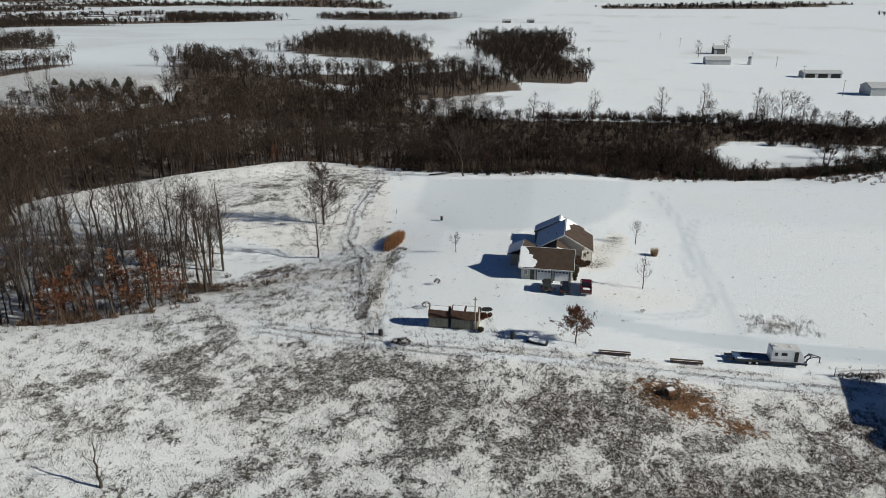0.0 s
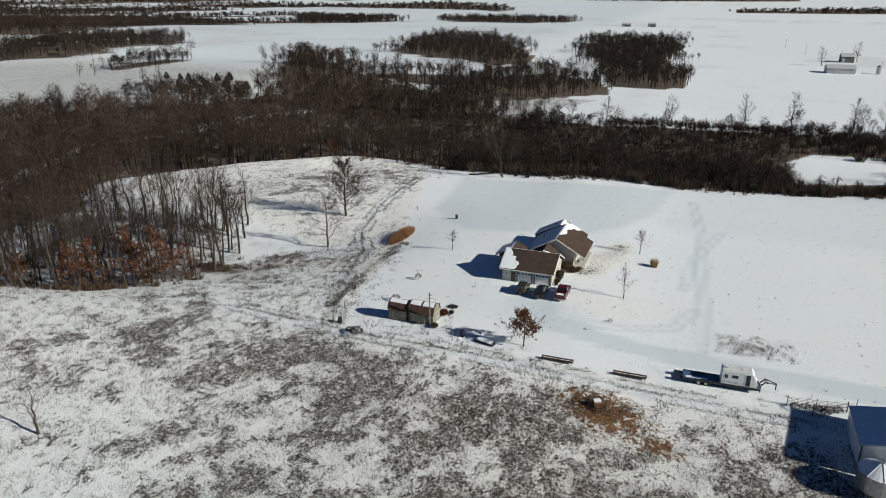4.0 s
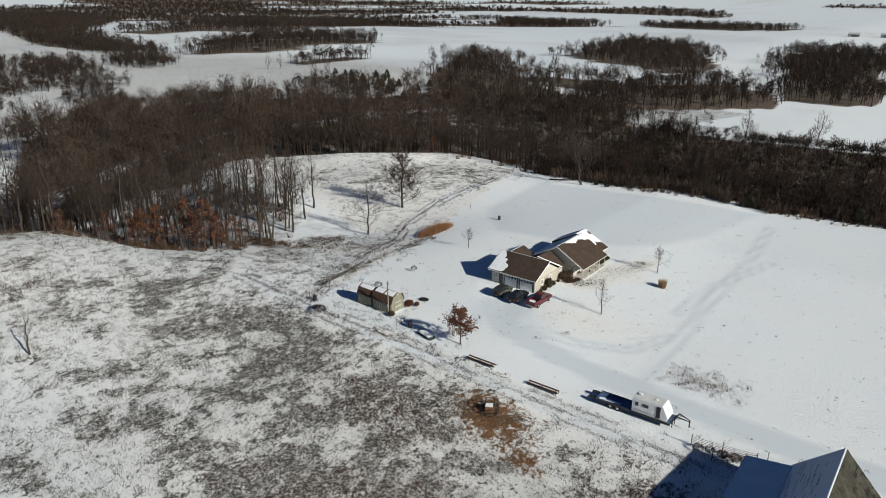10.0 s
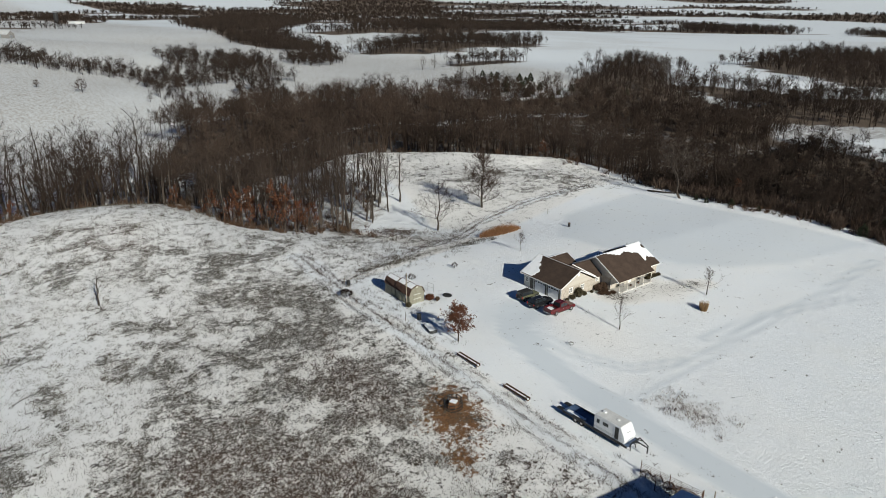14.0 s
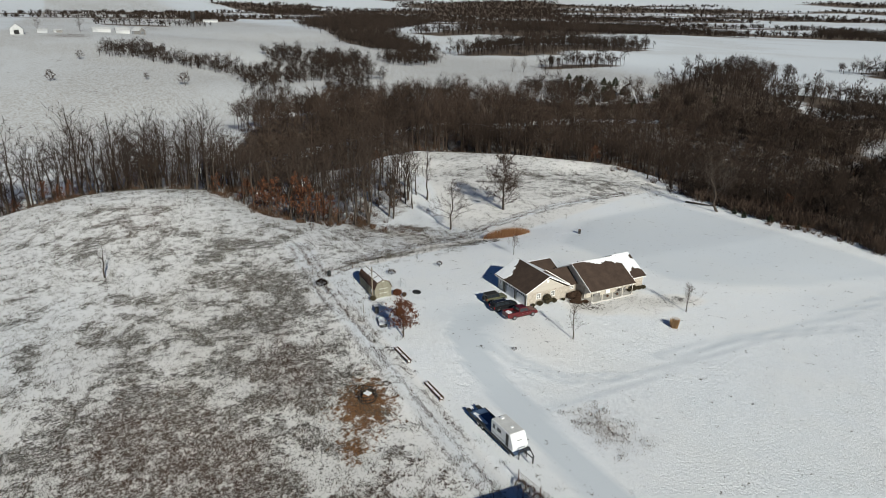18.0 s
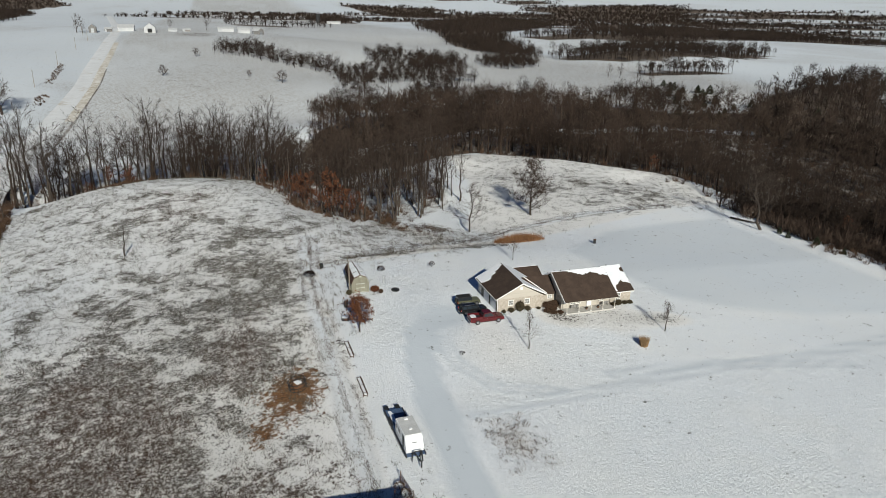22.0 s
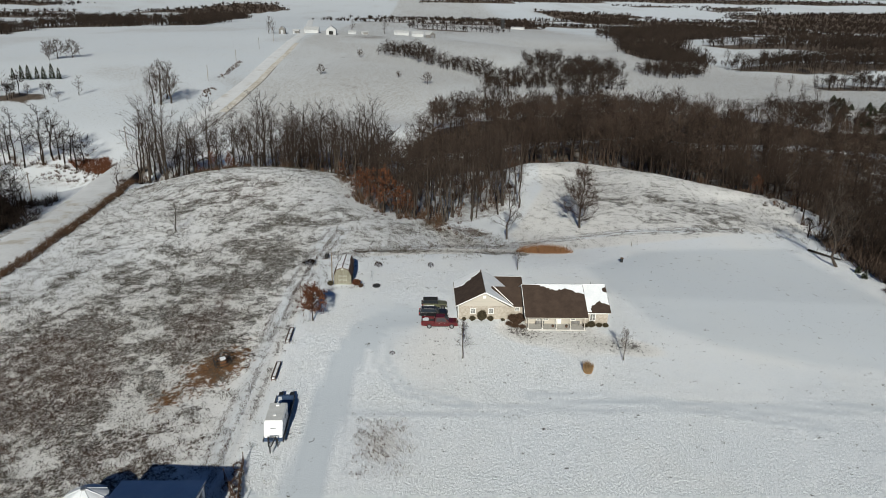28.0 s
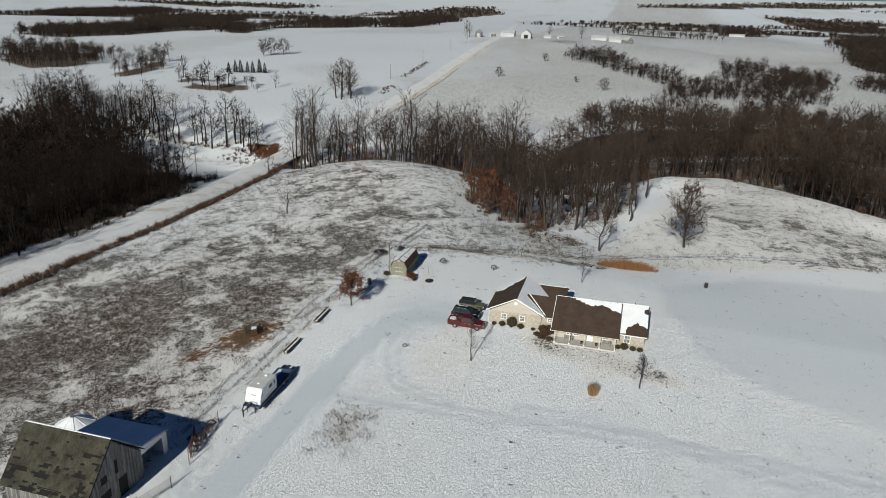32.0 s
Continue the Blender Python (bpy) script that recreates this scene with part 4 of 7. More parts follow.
def scatter(poly, gap, r, keep=1.0, inset=0.0, rag=1.0):
    """Jittered places in a polygon."""
    xs, ys = [p[0] for p in poly], [p[1] for p in poly]
    X, Y = np.meshgrid(np.arange(min(xs), max(xs), gap), np.arange(min(ys), max(ys), gap))
    X = X + r.uniform(-0.85, 0.85, X.shape) * gap
    Y = Y + r.uniform(-0.85, 0.85, Y.shape) * gap
    size = math.sqrt((max(xs) - min(xs)) * (max(ys) - min(ys)))
    wave = min(size * 0.06, 14.0)
    k = 1.0 / max(wave * 1.8, 3.0)
    ragged_edge = wave * (np.sin(X * k * 1.3 + Y * k * 0.7) + np.sin(Y * k * 1.1 - X * k * 0.8 + 1.7) + r.normal(size=X.shape) * 0.45) * 0.6
    m = edge_dist(X, Y, poly) + (ragged_edge * rag if wave > 2.5 and inset == 0 else 0) > inset
    m &= r.random(X.shape) < keep
    return np.column_stack([X[m], Y[m]])


def places_of(xy, r, kinds, lo=0.8, hi=1.2):
    n = len(xy)
    return np.column_stack([xy, height(xy[:, 0], xy[:, 1]), r.uniform(lo, hi, n), r.uniform(0, 6.283, n), r.integers(0, kinds, n)])


TALL = [grow(100 + i, H=13.0 + 1.2 * (i % 3), trunk_r=0.16 + 0.03 * (i % 3), clear=0.30 + 0.06 * (i % 3), reach=0.34, limbs=12, subs=4, twigs=5, tw=0.036, rise=0.95, crook=0.03) for i in range(6)]
MID = [grow(200 + i, H=9.5 + 1.7 * (i % 4), trunk_r=0.22, clear=0.26, reach=0.36, limbs=12, subs=5, twigs=6, tw=0.046, rise=0.5, light=True) for i in range(5)]


def plain_tree(seed, H=14.0, n=46, w=0.2, spread_r=0.34, centre=0.58, tall=0.40):
    """A tree for the distance: a stem, some limbs and a lumpy round crown of twigs."""
    r = np.random.default_rng(seed)
    C = Tris()
    lean = np.array([r.normal() * 0.04, r.normal() * 0.04, 0]) * H
    mid, top = np.array([0, 0, centre * H]) + lean, np.array([0, 0, 0.86 * H]) + lean
    R = H * spread_r * 0.92
    for k in range(2):
        C.spike(np.array([0, 0, -0.5]), top, w * 1.5, r)
    lobes = [unit(r.normal(size=3) + np.array([0, 0, 0.3])) for _ in range(5)]
    for k in range(n):
        d = unit(r.normal(size=3))
        if d[2] < -0.55:
            d[2] = -d[2]
        swell_out = 0.66 + 0.5 * max(0.0, max(float(d @ q) for q in lobes)) ** 4
        rho = (0.25 + 0.75 * r.random() ** 0.6) * swell_out
        p = mid + d * np.array([R, R, tall * H]) * rho * 0.86
        if k < 7:
            C.spike(mid * (0.4 + 0.08 * k), mid + d * np.array([R, R, tall * H]) * swell_out * 0.9, w * 0.9, r)
        e = unit(d * 0.75 + np.array([0, 0, 0.4]) + r.normal(size=3) * 0.5)
        C.spike(p - e * H * 0.03, p + e * H * r.uniform(0.07, 0.15), w * r.uniform(0.7, 1.25), r)
    return (np.zeros((0, 3)), np.zeros((0, 3), np.int32)), C.arrays(), None


FAR = [plain_tree(300 + i, 8.5 + 2.2 * (i % 4), 72, 0.16, 0.37) for i in range(5)]
FARTHER = [plain_tree(320 + i, 11 + 2 * (i % 3), 44, 0.34, 0.60, 0.42, 0.46) for i in range(4)]
BELT = [plain_tree(370 + i, 10 + 1.8 * i, 44, 0.34, 0.64, 0.42, 0.46) for i in range(4)]
HORIZON = [plain_tree(340 + i, 11, 19, 0.85, 1.05, 0.38, 0.44) for i in range(3)]
FINE = [plain_tree(380 + i, 10 + 1.8 * (i % 4), 130, 0.084, 0.33) for i in range(5)]
THICKET = [plain_tree(390 + i, 3.6 + 0.6 * i, 50, 0.10, 0.60, 0.46, 0.46) for i in range(4)]
RUSTY = [grow(400 + i, H=8.5, trunk_r=0.15, clear=0.12, reach=0.33, limbs=12, subs=4, twigs=5, tw=0.03, rise=0.5, leaves=2, leaf_s=0.17) for i in range(3)]
CEDARS = [cedar_shape(500 + i, 4.0 + 0.6 * i, 1.75 + 0.25 * i, 520) for i in range(3)]
BRUSH = [brush_shape(600 + i, 1.8, 1.5, 30, 0.06) for i in range(4)]


def thing_meshes(tag, shape, bark, twig, leaf=None):
    """The shared meshes of a tree that stands alone."""
    t, c, l = shape
    out = [("trunk", mesh_of(tag + "_trunk", t[0], t[1], bark, {"tone": np.full(len(t[0]), 0.55)}, smooth=True)),
           ("crown", mesh_of(tag + "_crown", c[0], c[1], twig, {"tone": np.repeat(np.random.default_rng(len(c[0])).uniform(0.3, 1.0, len(c[0]) // 3 + 1), 3)[:len(c[0])]}))]
    if l:
        r = np.random.default_rng(len(l[0]))
        out.append(("leaves", mesh_of(tag + "_leaves", l[0], l[1], leaf, {"tone": np.repeat(r.random(len(l[0]) // 4), 4)})))
    return out


def tree_at(name, meshes, x, y, label, scale=1.0, turn=0.0, group="", category="tree", dz=0.0):
    e = thing(name, x, y, None, 0, label, category, group)
    e.matrix_world = Matrix.Translation((x, y, hz(x, y) + dz)) @ Matrix.Rotation(turn, 4, "Z")
    for nm, me in meshes:
        o = part_mesh(nm, me, e)
        o.scale = (scale, scale, scale)
    return e


# ---- woods ----
r = np.random.default_rng(11)
NEAR_COPSE = 200
front = scatter(COPSE, 4.9, r, rag=0.15)
front = front[np.argsort(-(front[:, 0] + 0.25 * front[:, 1]))]
tall_meshes = [thing_meshes("tall_%d" % i, s, M_BARK, M_FARTWIG) for i, s in enumerate(TALL)]
first = {}
strip_trees = scatter(CREEK_STRIP, 6.3, np.random.default_rng(12))
for i, (x, y) in enumerate(np.concatenate([front[:NEAR_COPSE], strip_trees[:100]])):
    k = i % 6
    m = Matrix.Translation((x, y, hz(x, y))) @ Matrix.Rotation(r.uniform(0, 6.28), 4, "Z")
    if k not in first:
        first[k] = tree_at("bare_tree", tall_meshes[k], x, y, "tall bare grey-brown tree standing in the copse", 1.0, 0, "trees of the copse")
    e = copy_thing(first[k], m)
    s = r.uniform(0.72, 1.32) if i < NEAR_COPSE else r.uniform(1.35, 1.8)
    for o in e.children:
        o.scale = (s, s, s * r.uniform(0.9, 1.1))


def wood(name, polys, gap, shapes, label, seed, keep=1.0, lo=0.8, hi=1.2, extra=None, mat=M_TWIG):
    r = np.random.default_rng(seed)
    xy = np.concatenate([scatter(p, gap, r, keep) for p in polys] + ([extra] if extra is not None else []))
    pl = places_of(xy, r, len(shapes), lo, hi)
    # low brushy growth down the valley towards the north-east, tall timber in the creek bottom
    low = sstep(-75, -25, xy[:, 0]) * sstep(205, 225, xy[:, 1]) * sstep(430, 380, xy[:, 1]) * (r.random(len(xy)) < 0.9)
    tall = sstep(-112, -140, xy[:, 0]) * sstep(285, 235, xy[:, 1]) * sstep(-290, -250, xy[:, 0])
    pl[:, 3] *= (1 - 0.52 * low) * (1 + 0.32 * tall)
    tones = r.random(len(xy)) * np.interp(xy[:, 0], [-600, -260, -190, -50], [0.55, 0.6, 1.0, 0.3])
    merged = [(np.concatenate([t[0], c[0]]), np.concatenate([t[1], c[1] + len(t[0])])) for t, c, _ in shapes]
    return joined(name, merged, pl, mat, label, "woods", tones)


rw2 = np.random.default_rng(28)
cw = scatter(CREEK_WOOD, 5.7, rw2, rag=0.35)
cw = cw[(cw[:, 0] > -118) | (rw2.random(len(cw)) < 0.95)]
cw = np.concatenate([cw, scatter(CREEK_STRIP, 8.5, rw2), scatter(EDGE_WOOD, 5.6, rw2), front[NEAR_COPSE:], strip_trees[100:]])
close = (cw[:, 1] < 278) & (cw[:, 0] > -188)
wood("creek_woods", [], 1, MID, "dense bare grey-brown woods along the creek valley", 21, lo=0.85, hi=1.3, extra=cw[close])
wood("valley_woods", [HOLLOW, KNOLL_FOOT], 6.9, FINE, "bare woods on the far side of the creek valley", 27, lo=0.85, hi=1.25, extra=cw[~close])
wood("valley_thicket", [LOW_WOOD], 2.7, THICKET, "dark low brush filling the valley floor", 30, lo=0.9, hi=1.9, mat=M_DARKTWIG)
sw = scatter(SOUTH_WOOD, 5.3, rw2)
close = sw[:, 1] > -38
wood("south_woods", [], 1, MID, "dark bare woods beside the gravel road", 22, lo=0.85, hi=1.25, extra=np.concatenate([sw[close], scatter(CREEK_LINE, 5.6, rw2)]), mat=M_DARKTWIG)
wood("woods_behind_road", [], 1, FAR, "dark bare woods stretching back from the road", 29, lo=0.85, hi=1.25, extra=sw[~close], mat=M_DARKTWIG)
wood("far_woods", FAR_WOODS, 6.5, FAR, "distant bare woodlots between snowy fields", 23, lo=0.6, hi=1.25, mat=M_FARTWIG)
HILLY = [plain_tree(360 + i, 6.5 + 1.8 * i, 74, 0.145, 0.46, 0.46, 0.45) for i in range(4)]
wood("hill_thickets", HILL_WOODS, 4.3, HILLY, "broken bare hedges and thickets on the far hill", 26, keep=0.92, lo=0.5, hi=1.15, mat=M_FARTWIG)
wood("farther_woods", FARTHER_WOODS, 11.3, FARTHER, "wide bare woods beyond the far fields", 24, lo=0.6, hi=1.35, mat=M_FARTWIG)
wood("hillside_belts", SW_WOODS, 9.2, BELT, "broad dark bare woods across the far slopes", 32, lo=0.8, hi=1.4, mat=M_FARTWIG)
wood("horizon_woods", HORIZON_WOODS, 24, HORIZON, "wooded belts near the horizon", 25, lo=0.6, hi=1.4, mat=M_FARTWIG)

# undergrowth at the feet of the woods
r = np.random.default_rng(31)
xy = np.concatenate([scatter(COPSE, 4.8, r), scatter(CREEK_STRIP, 4.6, r), scatter(CREEK_WOOD, 7.4, r), scatter(EDGE_WOOD, 3.2, r), scatter(CREEK_LINE, 5.5, r)])
joined("undergrowth", BRUSH, places_of(xy, r, 4, 0.6, 1.5), M_BRUSH, "red-brown bare brush under the trees", "brush", r.random(len(xy)))

sx = np.concatenate([scatter(SOUTH_WOOD, 4.6, r), scatter([(20, 13), (-45, 14), (-76, 9.5), (-98, 2), (-112, -22), (-60, -22), (20, -20)], 2.9, r)])
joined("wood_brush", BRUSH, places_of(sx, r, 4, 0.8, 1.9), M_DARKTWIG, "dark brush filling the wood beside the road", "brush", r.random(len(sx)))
HEDGE = [(66, 300), (120, 303), (200, 317), (330, 326), (330, 352), (180, 356), (110, 354), (60, 340)]
hx = np.concatenate([scatter(HEDGE, 4.4, r), scatter([(20, 234), (58, 250), (56, 290), (20, 290)], 3.6, r), scatter([(-58, 222), (-44, 217), (-22, 217), (0, 217), (26, 220), (50, 226), (76, 236), (100, 250), (100, 258), (74, 246), (50, 238), (26, 231), (0, 228), (-40, 228)], 2.4, r, rag=0.4), scatter([(-20, 334), (60, 338), (60, 346), (-20, 342)], 3.0, r)])
joined("hedge_brush", BRUSH, places_of(hx, r, 4, 0.9, 2.3), M_TWIG, "dark tangled brush along the field hedge", "brush", r.random(len(hx)))

# ---- parts placed by world coordinates ----
def wpart(name, bm, material, parent, label="", smooth=False):
    ob = part(name, bm, material, parent, label, smooth)
    top = parent
    m = parent.matrix_basis.copy()
    while top.parent:
        top = top.parent
        m = top.matrix_basis @ m
    ob.matrix_parent_inverse = m.inverted() if not parent.parent else Matrix.Identity(4)
    return ob


def bevelled(bm, w, segments=1):
    bmesh.ops.bevel(bm, geom=[e for e in bm.edges if e.calc_face_angle(0) > 0.5], offset=w, segments=segments, affect="EDGES")
    return bm


def gable(axis, a0, a1, c, half, ze, zr, thick=0.16):
    """A gable roof of two slabs about a ridge along an axis."""
    prof = [(c - half, ze), (c, zr), (c + half, ze), (c + half, ze - thick), (c, zr - thick * 1.15), (c - half, ze - thick)]
    return prism(prof, axis, a0, a1)


def slab(o, u, v, outline, low=0.02, high=0.09):
    """A thin sheet on the plane at o spanned by u and v, in an outline of metres along them."""
    bm = bmesh.new()
    o, u, v = Vector(o), Vector(u).normalized(), Vector(v).normalized()
    n = u.cross(v).normalized()
    if n.z < 0:
        n = -n
    lo = [bm.verts.new(o + u * a + v * b + n * low) for a, b in outline]
    hi = [bm.verts.new(o + u * a + v * b + n * high) for a, b in outline]
    k = len(outline)
    f = [bm.faces.new((lo[i], lo[(i + 1) % k], hi[(i + 1) % k], hi[i])) for i in range(k)]
    f += [bm.faces.new(lo[::-1]), bm.faces.new(hi)]
    bmesh.ops.recalc_face_normals(bm, faces=f)
    bmesh.ops.triangulate(bm, faces=[q for q in bm.faces if len(q.verts) > 4])
    return bm


def ragged(pts, seed, amount=0.25, step=0.3):
    """An outline line made uneven, as melting snow is."""
    r = random.Random(seed)
    out = []
    for (x0, y0), (x1, y1) in zip(pts, pts[1:]):
        k = max(1, int(math.hypot(x1 - x0, y1 - y0) / step))
        for i in range(k):
            t = i / k
            out.append((x0 + (x1 - x0) * t + r.uniform(-amount, amount), y0 + (y1 - y0) * t + r.uniform(-amount, amount)))
    out.append(pts[-1])
    return out


def window(parent, face, a, z, w, h, at, out=1, muntins=1, panes=M_PANE, mat=None):
    """A framed window on a wall. face 'x': on a wall of constant x at `at`, a is y; face 'y' the other way round. out: which way it looks."""
    def bx(a0, a1, z0, z1, d0, d1, bm=None):
        lo, hi = sorted((at + out * d0, at + out * d1))
        return box(lo, hi, a0, a1, z0, z1, 0, bm) if face == "x" else box(a0, a1, lo, hi, z0, z1, 0, bm)
    win = wpart("window", bx(a - w / 2 + 0.05, a + w / 2 - 0.05, z - h / 2 + 0.05, z + h / 2 - 0.05, -0.06, 0.02), panes, parent)
    fr = bx(a - w / 2, a - w / 2 + 0.09, z - h / 2, z + h / 2, -0.05, 0.07)
    bx(a + w / 2 - 0.09, a + w / 2, z - h / 2, z + h / 2, -0.05, 0.07, fr)
    bx(a - w / 2, a + w / 2, z + h / 2 - 0.09, z + h / 2, -0.05, 0.075, fr)
    bx(a - w / 2, a + w / 2, z - h / 2, z - h / 2 + 0.10, -0.05, 0.09, fr)
    bx(a - w / 2, a + w / 2, z - 0.03, z + 0.03, -0.05, 0.05, fr)
    for k in range(muntins):
        q = a - w / 2 + w * (k + 1) / (muntins + 1)
        bx(q - 0.025, q + 0.025, z - h / 2, z + h / 2, -0.05, 0.045, fr)
    f = part("window_frame", fr, mat or M_TRIM, win)
    f.matrix_parent_inverse = win.matrix_parent_inverse.inverted() @ win.matrix_parent_inverse
    return win


# ---- the house ----
GZ0 = 0.85                                        # ground at the house
house = thing("house", -2, 137, GZ0, 0, "tan brick and beige siding house with brown shingle roof", "house")
# garage wing: ridge along x
W0, W1 = GZ0 - 0.4, 3.25
bm = box(-8.3, 1.35, 124.7, 133.3, W0, W1)
wpart("wall", bm, M_BRICK, house, "tan stone veneer garage wall")
wpart("wall", box(-8.25, 1.2, 124.64, 124.70, GZ0 + 0.1, W1 - 0.02), M_GREYSIDE, house, "pale grey-green siding")
wpart("gable_wall", prism([(124.75, W1), (133.25, W1), (129.0, 5.55)], "x", 1.12, 1.37), M_SIDING, house, "beige siding gable")
wpart("gable_wall", prism([(124.75, W1), (133.25, W1), (129.0, 5.55)], "x", -8.32, -8.05), M_SIDING, house, "beige siding gable")
wpart("roof", gable("x", -8.8, 1.75, 129.0, 4.85, 3.42, 5.95), M_SHINGLE, house, "brown shingle garage roof")
for x in (1.76, -8.88):
    for s in (-1, 1):
        bm = prism([(129 + s * 4.9, 3.30), (129 + s * 4.9, 3.46), (129, 6.0), (129, 5.82)], "x", x, x + 0.08)
        wpart("rake_board", bm, M_TRIM, house, "white rake board")
for y in (124.06, 133.86):
    wpart("gutter", box(-8.8, 1.75, y, y + 0.1, 3.24, 3.40, 0.02), M_TRIM, house, "white gutter")
wpart("downpipe", box(1.28, 1.38, 124.56, 124.64, GZ0, 3.25), M_TRIM, house)
# garage doors on the south wall
for xc in (-3.9, -0.5):
    d = wpart("garage_door", box(xc - 1.35, xc + 1.35, 124.52, 124.62, GZ0, GZ0 + 2.15, 0.02), M_WHITE, house, "white sectional garage door")
    for k in range(1, 4):
        part("door_groove", box(xc - 1.33, xc + 1.33, 124.505, 124.53, GZ0 + k * 0.54 - 0.02, GZ0 + k * 0.54 + 0.01), M_TRIM, d)
    for k in range(4):
        q = xc - 1.0 + k * 0.667
        part("door_light", box(q - 0.2, q + 0.2, 124.50, 124.53, GZ0 + 1.72, GZ0 + 2.02), M_GLASS, d)
    for s in (-1, 1):
        wpart("door_jamb", box(xc + s * 1.42 - 0.07, xc + s * 1.42 + 0.07, 124.5, 124.63, GZ0, GZ0 + 2.3), M_DOOR, house, "dark door jamb")
    wpart("door_head", box(xc - 1.49, xc + 1.49, 124.5, 124.63, GZ0 + 2.17, GZ0 + 2.32), M_TRIM, house)
d = wpart("side_door", box(-6.55, -5.75, 124.54, 124.63, GZ0, GZ0 + 2.05, 0.02), M_DOOR, house, "dark green side door")
part("door_handle", box(-5.87, -5.81, 124.49, 124.54, GZ0 + 0.95, GZ0 + 1.05), M_CHROME, d)
window(house, "y", -7.4, GZ0 + 1.45, 0.8, 1.0, 124.64, -1)
for y in (127.1, 130.2):
    window(house, "x", y, GZ0 + 1.55, 0.95, 1.05, 1.36, 1)
wpart("gable_vent", box(1.36, 1.42, 128.75, 129.25, 4.7, 5.2, 0.03), M_TRIM, house)
# link between garage and main block: ridge along y
wpart("wall", box(-5.0, 0.95, 133.3, 135.9, W0, 3.2), M_BRICK, house, "tan stone veneer wall")
wpart("roof", gable("y", 130.4, 135.75, -1.95, 3.3, 3.38, 5.55), M_SHINGLE, house, "brown shingle link roof")
window(house, "x", 134.7, GZ0 + 1.75, 0.85, 0.7, 0.96, 1)
wpart("valley_flashing", rod((1.30, 133.95, 3.52), (-1.9, 130.75, 5.62), 0.09, 0.09, 5), M_TRIM, house, "white metal roof valley")
# low back wing towards the west
wpart("wall", box(-11.0, -5.0, 131.4, 136.3, W0, 3.2), M_BRICK, house)
wpart("roof", gable("y", 131.0, 136.6, -8.6, 3.1, 3.3, 4.75), M_SHINGLE, house, "brown shingle back roof")
# main block: ridge along y, porch under the east slope
wpart("wall", box(-5.9, 3.2, 135.9, 145.6, W0, 3.3), M_BRICK, house, "tan stone veneer wall")
wpart("gable_wall", prism([(-5.8, 3.3), (3.6, 3.3), (3.6, 4.1), (-0.4, 6.3), (-5.8, 3.5)], "y", 135.92, 136.12), M_SIDING, house, "beige siding gable")
wpart("gable_wall", prism([(-5.8, 3.3), (3.6, 3.3), (3.6, 4.1), (-0.4, 6.3), (-5.8, 3.5)], "y", 145.3, 145.5), M_SIDING, house)
wpart("roof", gable("y", 135.45, 145.95, -0.4, 5.95, 3.25, 6.6), M_SHINGLE, house, "brown shingle main roof")
for s in (-1, 1):
    wpart("rake_board", prism([(-0.4 + s * 6.0, 3.05), (-0.4 + s * 6.0, 3.28), (-0.4, 6.65), (-0.4, 6.4)], "y", 135.36, 135.44), M_TRIM, house, "white rake board")
wpart("gutter", box(5.56, 5.64, 135.5, 145.9, 3.08, 3.18, 0.02), M_CREAM, house, "white gutter")
wpart("porch_floor", box(3.2, 5.5, 135.9, 145.7, W0, GZ0 + 0.18, 0.02), M_CONC, house, "concrete porch floor")
for y in (136.05, 138.4, 140.75, 143.1, 145.45):
    p = wpart("porch_post", box(5.26, 5.36, y - 0.05, y + 0.05, GZ0 + 0.18, 3.1, 0.015), M_CREAM, house, "cream porch post")
    part("post_base", box(5.20, 5.42, y - 0.11, y + 0.11, GZ0 + 0.18, GZ0 + 0.32, 0.01), M_TRIM, p)
wpart("porch_beam", box(5.22, 5.40, 135.9, 145.7, 2.98, 3.10), M_CREAM, house, "cream porch beam")
wpart("wall", box(3.05, 3.24, 135.9, 145.6, GZ0, 3.1), M_SIDING, house, "beige siding behind the porch")
d = wpart("front_door", box(3.22, 3.30, 141.0, 141.95, GZ0 + 0.18, GZ0 + 2.2, 0.02), M_TRIM, house, "white front door")
part("door_light", box(3.29, 3.32, 141.2, 141.75, GZ0 + 1.1, GZ0 + 2.0), M_GLASS, d)
for y in (138.2, 139.3, 143.9):
    window(house, "x", y, GZ0 + 1.45, 0.95, 1.3, 3.25, 1)
# north block
wpart("wall", box(-7.0, 3.3, 145.6, 149.8, W0, 3.25), M_BRICK, house, "tan stone veneer wall")
wpart("gable_wall", prism([(-6.8, 3.25), (3.1, 3.25), (-1.75, 5.75)], "y", 149.6, 149.82), M_SIDING, house)
wpart("roof", gable("y", 145.96, 150.2, -1.75, 5.45, 3.28, 6.15), M_SHINGLE, house, "brown shingle north roof")
wpart("gutter", box(3.72, 3.82, 146.0, 150.2, 3.08, 3.23, 0.02), M_TRIM, house, "white gutter")
window(house, "x", 147.2, GZ0 + 1.5, 1.0, 1.4, 3.32, 1)
for x, y, z in ((-4.0, 141.0, 5.2), (-3.0, 148.0, 6.0), (-2.2, 138.2, 6.1)):
    wpart("vent_pipe", rod((x, y, z - 0.6), (x, y, z + 0.02), 0.06, 0.06, 6), M_BLACKST, house)
